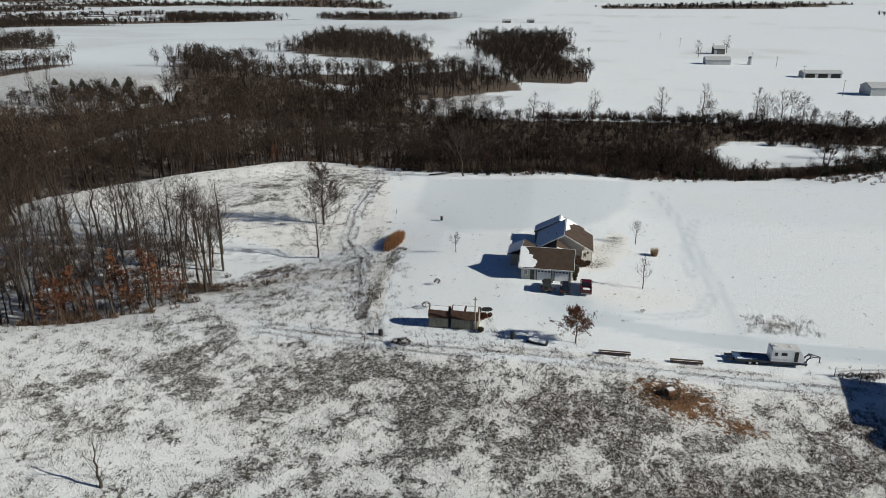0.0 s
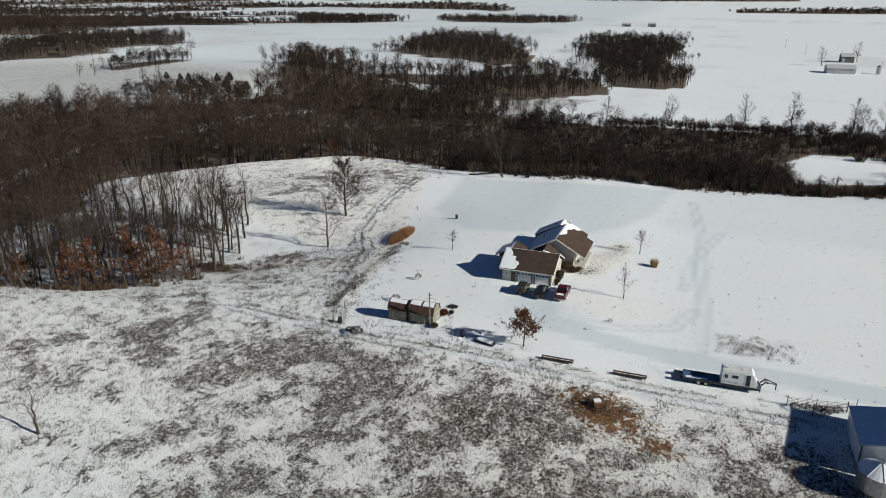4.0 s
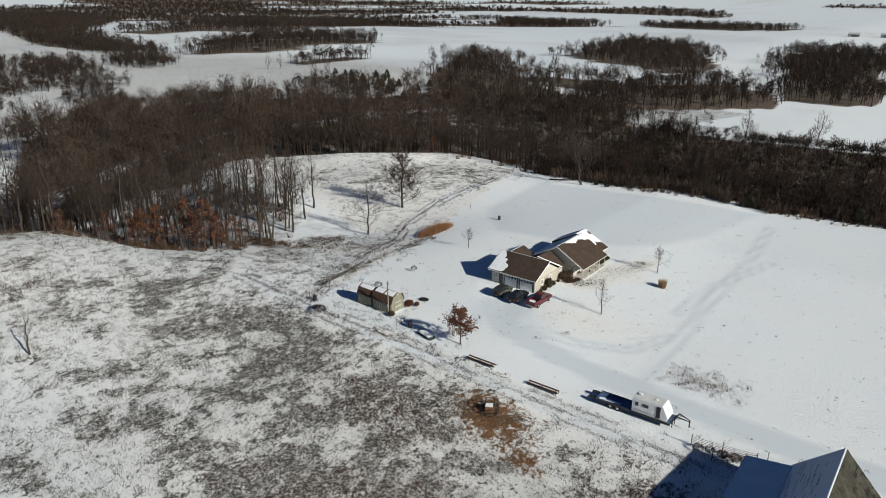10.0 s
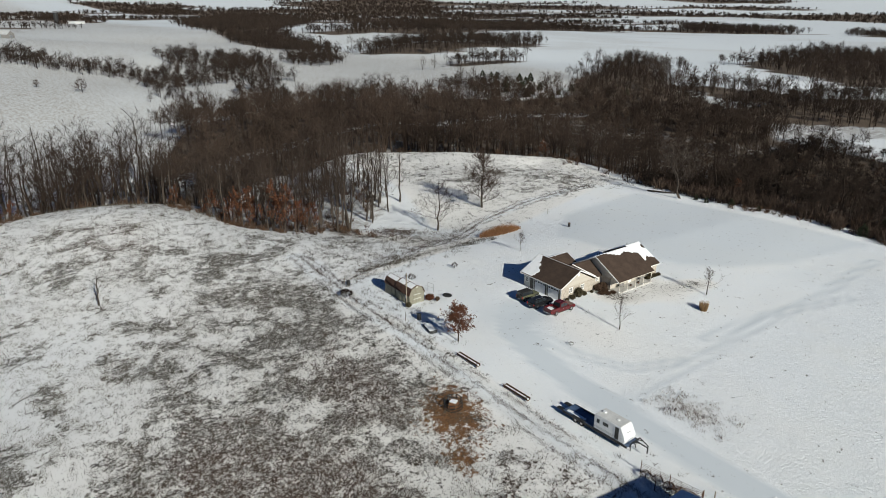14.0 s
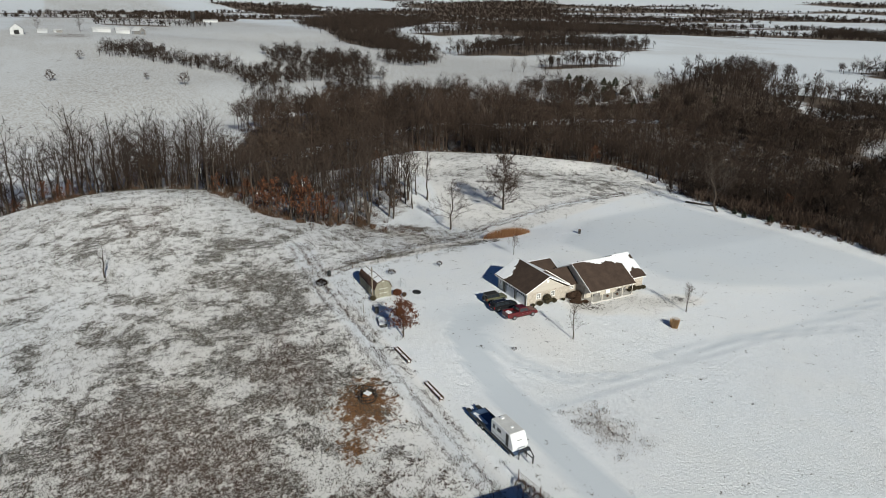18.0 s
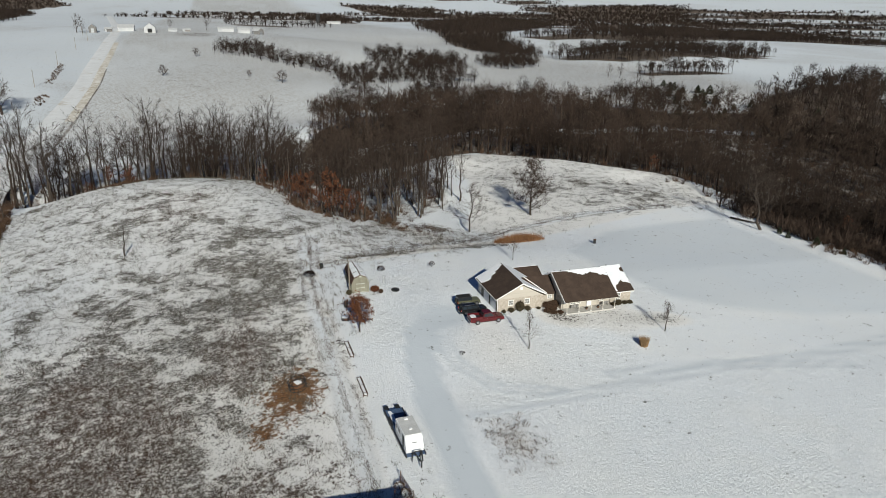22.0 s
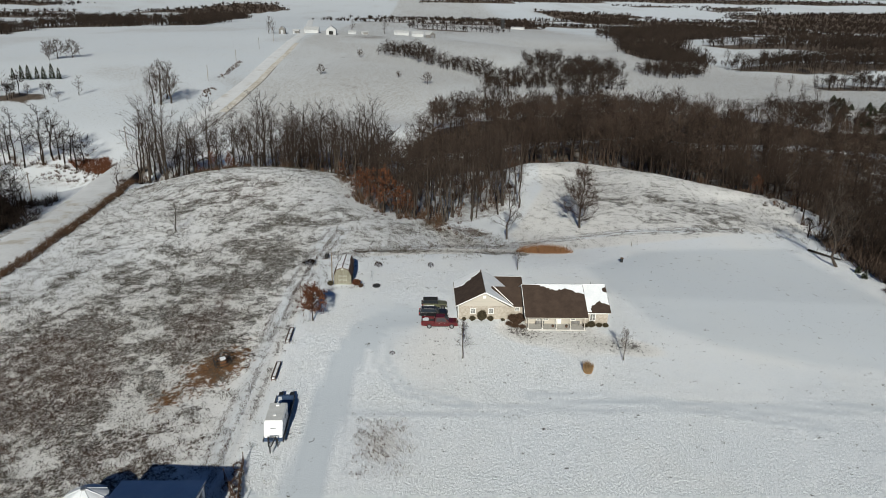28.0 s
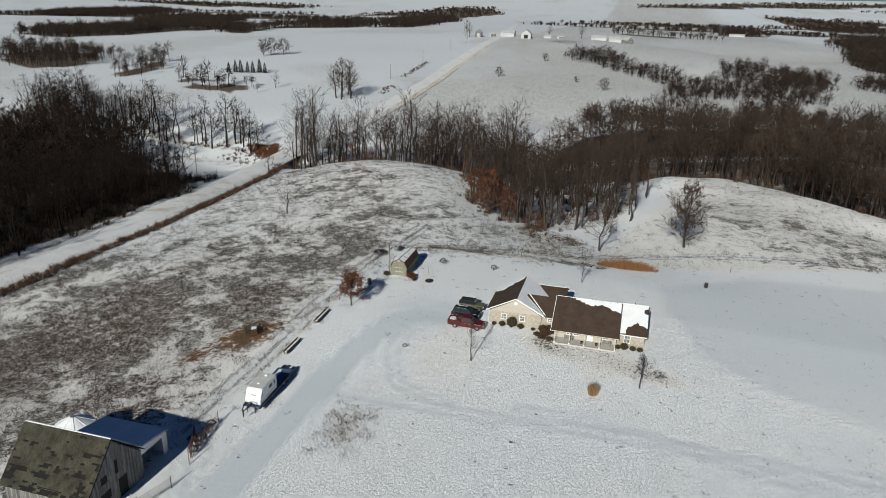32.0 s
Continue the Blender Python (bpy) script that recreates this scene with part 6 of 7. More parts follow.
for x, y, h in ((-30.4, 98.0, 1.5), (-8.6, 97.5, 1.6), (-31.5, 104, 1.2), (-33.4, 113, 1.2), (-35.6, 124, 1.2), (-44.5, 168, 1.3), (-31.2, 95.5, 1.2), (48.5, 99.2, 2.0)):
    fence_post(x, y, h)
boat = thing("small_boat", -3.6, 98.9, None, -14, "snow-filled upturned jon boat on the snow", "boat")
part("hull", bevelled(frustum(-1.75, 1.75, 0.55, 0.0, -1.55, 1.45, 0.72, 0.42), 0.04), M_BLACKST, boat)
boat.matrix_basis = boat.matrix_basis @ pose(0, 0, 0, 0, 0, 90)
part("snow_cover", slab((-0.6, -1.4, 0.42), (1, 0, 0), (0, 1, 0), ragged([(0, 0), (1.2, 0), (1.2, 2.7), (0, 2.7), (0, 0)], 60, 0.05), 0.0, 0.08), M_SNOW, boat, "snow lying on it")
well = thing("well_cap", -31.2, 161.9, None, 0, "small dark well cap in the snow", "well")
part("casing", rod((0, 0, -0.2), (0, 0, 0.9), 0.32, 0.32, 12), M_BLACKST, well)
part("lid", rod((0, 0, 0.9), (0, 0, 1.0), 0.38, 0.34, 12), M_RUSTY, well)
for x, y in ((-36.5, 139.0), (-35.4, 140.4)):
    rk = thing("field_stone", x, y, None, 30 * x, "dark stone beside the reeds", "stone")
    b = bmesh.new()
    bmesh.ops.create_icosphere(b, subdivisions=2, radius=0.4)
    for v in b.verts:
        v.co *= 0.8 + 0.4 * noise.noise(v.co * 2.2 + Vector((x, y, 0)))
        v.co.z *= 0.65
    part("rock", b, M_BLACKST, rk)


def bunk(x0, x1, y, label):
    """A long feed trough on short legs."""
    f = thing("feed_trough", (x0 + x1) / 2, y, None, 1, label, "trough", "feed troughs")
    h = (x1 - x0) / 2
    part("tray", prism([(-0.33, 0.60), (-0.26, 0.26), (0.26, 0.26), (0.33, 0.60), (0.27, 0.60), (0.21, 0.31), (-0.21, 0.31), (-0.27, 0.60)], "x", -h, h), M_RUSTY, f)
    part("snow_fill", box(-h + 0.05, h - 0.05, -0.2, 0.2, 0.32, 0.44, 0.04), M_SNOW, f, "snow lying in the trough")
    for x in (-h + 0.25, 0, h - 0.25):
        for s in (-1, 1):
            part("leg", rod((x, s * 0.28, -0.1), (x, s * 0.25, 0.4), 0.05, 0.05, 5), M_RUSTY, f)
        part("crossbar", box(x - 0.03, x + 0.03, -0.34, 0.34, 0.58, 0.63), M_RUSTY, f)


bunk(6.0, 10.8, 97.3, "long dark feed trough filled with snow")
bunk(16.7, 21.5, 97.25, "long rusty feed trough filled with snow")

# hay feeder ring with a bale
hf = thing("hay_feeder", 15.8, 88.7, None, 0, "round steel hay feeder tipped on brown hay", "hay feeder")
hf.matrix_basis = hf.matrix_basis @ pose(0, 0, 0.15, 9, 4, 0)
for z in (0.05, 0.55, 1.1):
    b = bmesh.new()
    for k in range(20):
        a, c = 6.2832 * k / 20, 6.2832 * (k + 1) / 20
        rod((1.25 * math.cos(a), 1.25 * math.sin(a), z), (1.25 * math.cos(c), 1.25 * math.sin(c), z), 0.05, 0.05, 5, b)
    part("hoop", b, M_BLACKST, hf)
for k in range(12):
    a = 6.2832 * k / 12
    part("bar", rod((1.25 * math.cos(a), 1.25 * math.sin(a), 0.05), (1.25 * math.cos(a), 1.25 * math.sin(a), 1.1), 0.035, 0.035, 5), M_BLACKST, hf)
bale = thing("hay_bale", 15.8, 88.7, None, 25, "eaten-down round hay bale capped with snow", "hay")
b = rod((-0.55, 0, 0.35), (0.55, 0, 0.35), 0.62, 0.55, 18)
bmesh.ops.subdivide_edges(b, edges=b.edges[:], cuts=2)
for v in b.verts:
    v.co += Vector((1, 1, 0.7)) * 0.16 * noise.noise(v.co * 3.0)
part("hay", b, M_REED, bale)
part("snow_cap", slab((-0.5, -0.4, 0.9), (1, 0, 0), (0, 1, 0), ragged([(0, 0), (1.0, 0), (1.0, 0.8), (0, 0.8), (0, 0)], 61, 0.08), 0.0, 0.12), M_SNOW, bale)

# ---- camper on a gooseneck trailer ----
M_CAMPROOF = surface("dusty_camper_roof", (0.50, 0.50, 0.49), (0.66, 0.66, 0.65), 0.8, 6.0, 0.6, bump=0.1)
tg = hz(32, 100.2)
tr = thing("gooseneck_trailer", 31.7, 100.2, tg, 2, "long flatbed gooseneck trailer dusted with snow", "trailer")
part("deck", box(-5.4, 4.9, -1.15, 1.15, 0.68, 0.80, 0.02), M_BLUEDECK, tr, "deck coloured the blue of shaded snow")
part("deck_snow", slab((-5.3, -1.05, 0.80), (1, 0, 0), (0, 1, 0), ragged([(0.3, 0.2), (2.2, 0.15), (3.4, 0.4), (3.2, 0.7), (1.2, 0.75), (0.4, 0.6), (0.3, 0.2)], 62, 0.08), 0.0, 0.05), M_SNOW, tr, "snow on the deck")
for y in (-1.2, 1.2):
    part("side_rail", box(-5.4, 4.9, y - 0.06, y + 0.06, 0.58, 0.84, 0.01), M_BLACKST, tr)
for y in (-0.45, 0.45):
    part("frame_beam", box(-5.3, 4.9, y - 0.06, y + 0.06, 0.42, 0.68), M_BLACKST, tr)
for y in (-0.75, 0.75):
    part("ramp", box(-6.6, -5.4, y - 0.3, y + 0.3, 0.55, 0.64, 0.02), M_BLACKST, tr)
for x in (-3.2, -2.2):
    for y in (-1.05, 1.05):
        t = part("wheel", bevelled(rod((x, y - 0.12, 0.38), (x, y + 0.12, 0.38), 0.38, 0.38, 16), 0.03), M_TYRE, tr)
        part("rim", rod((x, y + (0.10 if y > 0 else -0.10), 0.38), (x, y + (0.14 if y > 0 else -0.14), 0.38), 0.22, 0.2, 10), M_CHROME, t)
    for y in (-1.08, 1.08):
        part("mudguard", box(x - 0.5, x + 0.5, y - 0.16, y + 0.16, 0.82, 0.87, 0.02), M_BLACKST, tr)
for y in (-0.5, 0.5):
    part("neck_rail", rod((4.8, y, 0.7), (5.5, y * 0.9, 1.75), 0.08, 0.08, 6), M_BLACKST, tr)
    part("neck_arm", rod((5.5, y * 0.9, 1.75), (7.0, y * 0.3, 1.45), 0.08, 0.07, 6), M_BLACKST, tr)
    part("brace", rod((4.9, y, 1.25), (6.0, y * 0.7, 1.6), 0.05, 0.05, 6), M_BLACKST, tr)
part("neck_cross", rod((5.5, -0.5, 1.75), (5.5, 0.5, 1.75), 0.07, 0.07, 6), M_BLACKST, tr)
part("coupler", rod((7.0, 0, 1.5), (7.0, 0, 0.55), 0.09, 0.08, 8), M_BLACKST, tr)
for y in (-0.55, 0.55):
    part("landing_jack", rod((5.0, y, -0.05), (5.0, y, 1.1), 0.06, 0.06, 6), M_BLACKST, tr)
cp = thing("camper", 33.8, 100.25, tg + 0.82, 2, "white camper body with a slanted front, loaded on a trailer", "camper")
cp.scale = (0.88, 0.96, 0.96)
prof = [(-2.75, 0.0), (-2.75, 2.05), (-2.6, 2.15), (1.75, 2.15), (1.95, 2.05), (2.75, 0.65), (2.6, 0.0)]
part("body", bevelled(prism(prof, "y", -1.15, 1.15), 0.07, 2), M_WHITE, cp, "white ribbed body")
part("roof", box(-2.6, 1.8, -1.05, 1.05, 2.15, 2.19, 0.02), M_CAMPROOF, cp, "grey-white roof dusted with snow")
part("roof_vent", box(-2.2, -1.7, -0.2, 0.25, 2.19, 2.38, 0.03), M_WHITE, cp)
part("roof_vent", box(0.3, 0.7, -0.2, 0.2, 2.19, 2.30, 0.03), M_WHITE, cp)
for s in (-1, 1):
    for x, w, z, h in ((-2.0, 0.45, 1.35, 0.55), (-0.7, 0.9, 1.4, 0.45)):
        wd = part("window", box(x - w / 2, x + w / 2, s * 1.165 - 0.02, s * 1.165 + 0.02, z - h / 2, z + h / 2, 0.01), M_GLASS, cp)
        part("window_frame", box(x - w / 2 - 0.05, x + w / 2 + 0.05, s * 1.155 - 0.01, s * 1.155 + 0.01, z - h / 2 - 0.05, z + h / 2 + 0.05), M_GALV, wd)
    dr = part("door", box(0.95, 1.6, s * 1.165 - 0.02, s * 1.165 + 0.02, 0.2, 1.95, 0.02), M_BLACKST if s < 0 else M_WHITE, cp)
    part("door_handle", box(1.48, 1.54, s * 1.19 - 0.02, s * 1.19 + 0.02, 1.0, 1.1), M_CHROME, dr)
    for z in (0.35, 0.5):
        part("stripe", box(-2.7, 0.8, s * 1.156 - 0.01, s * 1.156 + 0.01, z, z + 0.05), M_GALV, cp, "grey stripe")
part("lettering", box(2.36, 2.42, -0.35, 0.35, 1.28, 1.38), M_GALV, cp)
part("rear_bumper", box(-2.85, -2.72, -1.1, 1.1, 0.05, 0.2, 0.02), M_GALV, cp)
shrub("bare_shrub", 13.9, 113.9, 0.45, 0.7, M_TWIG, "low dark stump with twigs in the yard", 745, 260, 0.02, dense=False)

# ---- old barn with a lean-to ----
BG = 0.35
barn = thing("barn", 55, 91, BG, 0, "old weathered grey board barn with a mossy shingle roof", "barn")
bx0, bx1, by0, by1 = 51.7, 60.2, 85.4, 95.7
wpart("wall", box(bx0 + 0.1, bx1 - 0.1, by0 + 0.1, by1 - 0.12, BG - 0.3, 3.7), M_OLDWOOD, barn, "grey board wall")
gp = [(bx0 + 0.1, 3.7), (bx1 - 0.1, 3.4), (56.0, 8.0)]
wpart("gable_wall", prism(gp, "y", by0 + 0.1, by0 + 0.25), M_OLDWOOD, barn)
wpart("gable_wall", prism(gp, "y", by1 - 0.27, by1 - 0.12), M_OLDWOOD, barn)
holes = [(57.0, 58.0, 3.5, 4.4), (55.2, 55.7, 3.5, 5.2), (56.6, 58.3, 1.4, 2.5), (54.2, 55.6, 0.3, 2.7)]
rb = random.Random(5)
x = bx0 + 0.12
while x < bx1 - 0.25:
    w = rb.uniform(0.18, 0.30)
    top = 8.0 - (abs(x + w / 2 - 56.0) / (4.3 if x < 56 else 4.2)) * (4.3 if x < 56 else 4.6)
    spans = [(BG - 0.2 + rb.uniform(-0.1, 0.12), max(1.0, top - 0.1))]
    for a, c, z0, z1 in holes:
        if a <= x + w / 2 <= c:
            spans = [s for lo, hi in spans for s in ((lo, min(hi, z0)), (max(lo, z1), hi)) if s[1] - s[0] > 0.15]
    for lo, hi in spans:
        wpart("board", box(x, x + w - 0.025, by1 - 0.11, by1 - 0.06 + rb.uniform(0, 0.03), lo, hi), M_OLDWOOD, barn)
    x += w
# black panels behind the missing boards stand in for the dark interior
for a, c, z0, z1 in holes:
    wpart("opening", box(a - 0.05, c + 0.05, by1 - 0.16, by1 - 0.115, z0, z1), M_TYRE, barn, "black panel standing in for shade inside a hole")
k = 0
y = by0 + 0.1
while y < by1 - 0.2:
    w = rb.uniform(0.2, 0.32)
    wpart("board", box(bx1 - 0.11, bx1 - 0.05 + rb.uniform(0, 0.03), y, y + w - 0.025, BG - 0.2, 3.35), M_OLDWOOD, barn)
    y += w
# east slope in courses of old shingles, west slope under snow
ridge, eave = Vector((56.0, 0, 8.15)), Vector((60.5, 0, 3.25))
for s, e in ((1, eave), (-1, Vector((51.5, 0, 3.9)))):
    d = (e - ridge)
    nrm = Vector((d.z * -s, 0, abs(d.x))).normalized()
    nrm = Vector((s * abs(d.z), 0, abs(d.x))).normalized()
    wpart("roof_deck", prism([(ridge.x, ridge.z), (e.x, e.z), (e.x - nrm.x * 0.12, e.z - nrm.z * 0.12), (ridge.x - nrm.x * 0.12, ridge.z - nrm.z * 0.12)], "y", by0 - 0.3, by1 + 0.3), M_DECK, barn)
n_course = 26
upper = bmesh.new()
up = Vector((0.74, 0, 0.67))
for i in range(n_course):
    a, c = ridge.lerp(eave, i / n_course), ridge.lerp(eave, (i + 1.15) / n_course)
    y = by0 - 0.3 + rb.uniform(-0.4, 0)
    while y < by1 + 0.28:
        y2 = min(y + rb.uniform(0.28, 0.66), by1 + 0.3)
        y0 = max(y, by0 - 0.3)
        gone = noise.noise(Vector((i * 0.36, y * 0.8, 3.0))) + 0.6 * noise.noise(Vector((i * 0.95, y * 2.3, 7.0))) < -0.50 + 0.46 * (i / n_course)
        if not gone and y2 - y0 > 0.1:
            lift = rb.uniform(0.0, 0.02)
            b = upper if i < 13 else bmesh.new()
            vs = [b.verts.new(p) for p in ((a.x + 0.01, y0, a.z + 0.01), (a.x + 0.01, y2 - 0.02, a.z + 0.01), (c.x + up.x * (0.05 + lift), y2 - 0.02, c.z + up.z * (0.05 + lift)), (c.x + up.x * (0.05 + lift), y0, c.z + up.z * (0.05 + lift)))]
            lo = [b.verts.new(v.co - up * 0.04) for v in vs]
            fs = [b.faces.new(vs[::-1])] + [b.faces.new((vs[q], vs[(q + 1) % 4], lo[(q + 1) % 4], lo[q])) for q in range(4)]
            bmesh.ops.recalc_face_normals(b, faces=fs)
            if i >= 13:
                wpart("shingle", b, M_MOSSROOF, barn)
        y = y2
wpart("upper_shingles", upper, M_MOSSROOF, barn)
wpart("ridge_cap", box(55.91, 56.08, by0 - 0.3, by1 + 0.3, 8.14, 8.23, 0.03), M_SNOW, barn, "snowy ridge cap")
wpart("roof_snow", slab((56.0, by0 - 0.25, 8.15), (0, 1, 0), (-4.5, 0, -4.25), [(0, 0.1), (10.8, 0.1), (10.8, 6.15), (0, 6.15)], 0.0, 0.06), M_SNOW, barn, "thin snow on the roof")
for k in range(30):
    u0, v0, run = rb.uniform(0.2, 8.6), 1.4 + 0.155 * k + rb.uniform(-0.05, 0.05), rb.uniform(0.9, 3.2)
    wpart("bare_course", slab((56.0, by0 - 0.25, 8.15), (0, 1, 0), (-4.5, 0, -4.25), ragged([(u0, v0), (min(u0 + run, 10.6), v0 + rb.uniform(-0.04, 0.04))], 40 + k, 0.012, 0.5) + [(min(u0 + run, 10.6), v0 + 0.045), (u0, v0 + 0.04)], 0.055, 0.07), M_OLDWOOD, barn)
lean = thing("lean_to_shed", 49.3, 91, BG, 0, "white metal lean-to against the old barn", "shed")
lx0, lx1, ly0, ly1 = 46.9, 51.6, 86.8, 95.3
wpart("roof", prism([(lx0 - 0.2, 3.1), (lx1, 3.95), (lx1, 4.05), (lx0 - 0.2, 3.2)], "y", ly0 - 0.2, ly1 + 0.2), M_GALV, lean, "metal roof under snow")
wpart("roof_snow", slab((lx0 - 0.2, ly0 - 0.2, 3.2), (0, 1, 0), (4.9, 0, 0.85), [(0.05, 0.05), (8.85, 0.05), (8.85, 4.9), (0.05, 4.9)], 0.0, 0.06), M_SNOW, lean, "snow on the roof")
wpart("side_wall", box(lx0, lx0 + 0.12, ly0, ly1, BG - 0.2, 3.1), M_WHITE, lean, "white metal wall")
wpart("end_wall", box(lx0, lx0 + 0.9, ly1 - 0.12, ly1, BG - 0.2, 3.15), M_WHITE, lean, "white metal wall")
wpart("end_wall", prism([(lx0 + 0.9, 2.75), (lx1, 2.75), (lx1, 3.92), (lx0 + 0.9, 3.2)], "y", ly1 - 0.12, ly1), M_WHITE, lean, "white metal gable")
wpart("end_wall", prism([(lx0, BG - 0.2), (lx1, BG - 0.2), (lx1, 3.92), (lx0, 3.05)], "y", ly0, ly0 + 0.12), M_WHITE, lean)
wpart("post", box(lx1 - 0.3, lx1 - 0.15, ly1 - 0.15, ly1, BG - 0.2, 2.8), M_OLDWOOD, lean)
tank = thing("grain_bin", 48.4, 83.4, BG, 0, "low round bin with a snowy cone roof behind the barn", "grain bin")
part("shell", rod((0, 0, -0.2), (0, 0, 2.0), 2.2, 2.2, 24), M_GALV, tank, "corrugated steel shell")
for k in range(5):
    part("corrugation", rod((0, 0, 0.1 + k * 0.4), (0, 0, 0.16 + k * 0.4), 2.23, 2.23, 24), M_GALV, tank)
part("cone_roof", rod((0, 0, 2.0), (0, 0, 3.15), 2.32, 0.25, 24), M_SNOW, tank, "snow-covered cone roof")
for k in range(8):
    a = 6.2832 * k / 8
    part("roof_rib", rod((2.3 * math.cos(a), 2.3 * math.sin(a), 2.04), (0.27 * math.cos(a), 0.27 * math.sin(a), 3.18), 0.03, 0.03, 5), M_WHITE, tank)
part("cap", rod((0, 0, 3.1), (0, 0, 3.28), 0.3, 0.26, 12), M_GALV, tank)
wo = thing("board_pile", 58.5, 83.2, None, 8, "pile of old grey boards behind the barn", "lumber")
for k in range(9):
    part("plank", box(-2.2 + rb.uniform(-0.4, 0.4), 2.2 + rb.uniform(-0.4, 0.4), -0.7 + 0.16 * k, -0.58 + 0.16 * k, 0.02 + 0.08 * (k % 3), 0.08 + 0.08 * (k % 3)), M_OLDWOOD, wo)


def gate(x0, y0, x1, y1, label, bars=6, h=1.35):
    """A tube gate panel with uprights."""
    ln = math.hypot(x1 - x0, y1 - y0)
    g = thing("gate_panel", x0, y0, None, math.degrees(math.atan2(y1 - y0, x1 - x0)), label, "gate", "corral panels")
    for k in range(bars):
        z = 0.25 + (h - 0.25) * k / (bars - 1)
        part("bar", rod((0, 0, z), (ln, 0, z), 0.02, 0.02, 5), M_RUSTY, g)
    n = max(2, int(ln / 1.1))
    for k in range(n + 1):
        q = ln * k / n
        part("upright", rod((q, 0, -0.15), (q, 0, h + (0.3 if k in (0, n) else 0.03)), 0.05 if k in (0, n) else 0.022, None, 5), M_RUSTY, g)


for a, c, label in (((40.0, 97.6), (43.6, 98.1), "rusty steel corral panel above brown weeds"), ((43.6, 98.1), (47.4, 98.8), "rusty steel corral panel beside the barn lot"), ((43.0, 96.2), (47.4, 98.6), "bent rusty steel corral panel in weeds"), ((52.6, 99.8), (56.6, 98.6), "rusty tube gate at the barn lot")):
    gate(*a, *c, label)
for i, (x, y) in enumerate([(41, 97.2), (42.3, 97.6), (43.8, 97.7), (45.2, 98.0), (46.3, 98.2), (44.6, 97.0)]):
    shrub("dry_weeds", x, y, 0.7, 0.9, M_WEED, "brown dry weeds along the corral panel", 760 + i, 420, 0.025, "weeds", "dry weeds", dense=False)

# ---- trees that stand alone ----
OAK = thing_meshes("oak", grow(801, H=5.6, trunk_r=0.11, clear=0.2, reach=0.44, limbs=20, subs=5, twigs=5, tw=0.018, rise=0.55, leaves=5, leaf_s=0.12), M_BARK, M_TWIG, M_RUST)
tree_at("young_oak", OAK, 2.5, 100.1, "young oak keeping its rust-brown leaves", 1.0)
YOUNG = [thing_meshes("young_%d" % i, grow(810 + i, H=6.2, trunk_r=0.085, clear=0.18, reach=0.32, limbs=13, subs=5, twigs=6, tw=0.017, rise=1.9, crook=0.02), M_BARK, M_TWIG) for i in range(1)]
tree_at("young_tree", YOUNG[0], 14.7, 124.7, "slender bare young tree on the lawn", 1.0)
FAN = thing_meshes("fan_tree", grow(818, H=5.0, trunk_r=0.09, clear=0.34, reach=0.40, limbs=15, subs=5, twigs=7, tw=0.017, rise=1.0, crook=0.02), M_BARK, M_TWIG)
tree_at("young_tree", FAN, 15.0, 149.4, "forked bare young tree on the lawn", 0.95)
tree_at("young_tree", FAN, -23.5, 138.0, "small bare young tree behind the house", 0.8, 1.7)
tree_at("field_tree", thing_meshes("tree_a", grow(821, H=12.5, trunk_r=0.21, clear=0.14, reach=0.42, limbs=19, subs=6, twigs=8, tw=0.026, rise=0.6, crook=0.05), M_BARK, M_TWIG), -55.9, 139.8, "open-crowned bare tree by the ravine")
tree_at("field_tree", thing_meshes("tree_b", grow(822, H=14.5, trunk_r=0.26, clear=0.09, reach=0.40, limbs=32, subs=7, twigs=9, tw=0.042, rise=0.55, lean=0.0, leaves=1, leaf_s=0.13), M_BARK, M_TWIG, M_TWIG), -61.5, 159.4, "round-crowned tree keeping some brown leaves")
tree_at("field_tree", thing_meshes("tree_c", grow(823, H=15.0, trunk_r=0.24, clear=0.3, reach=0.26, limbs=13, subs=5, twigs=6, tw=0.026, rise=1.2, lean=0.0), M_BARK, M_TWIG), -83.5, 146.5, "tall narrow bare tree beside the copse")
tree_at("leaning_tree", thing_meshes("tree_d", grow(824, H=15.5, trunk_r=0.30, clear=0.22, reach=0.42, limbs=17, subs=6, twigs=8, tw=0.028, rise=0.8, lean=0.12, crook=0.08), M_BARK, M_BARK), -33.5, 211.5, "large leaning grey tree at the wood's edge")
tree_at("dead_tree", thing_meshes("dead", grow(825, H=6.5, trunk_r=0.17, clear=0.18, reach=0.42, limbs=9, subs=3, twigs=2, tw=0.03, rise=1.2, lean=0.02, crook=0.05), M_BARK, M_BARK), -53.2, 58.6, "small crooked dead tree in the meadow")
tree_at("roadside_tree", thing_meshes("tree_r", grow(826, H=9.5, trunk_r=0.2, clear=0.2, reach=0.34, limbs=13, subs=5, twigs=6, tw=0.026, rise=0.9), M_BARK, M_TWIG), -113.0, 19.5, "bare tree at the roadside")
LONE = [thing_meshes("lone_%d" % i, grow(830 + i, H=13, trunk_r=0.26, clear=0.12, reach=0.34, limbs=14, subs=5, twigs=6, tw=0.05, rise=0.8), M_BARK, M_TWIG) for i in range(3)]
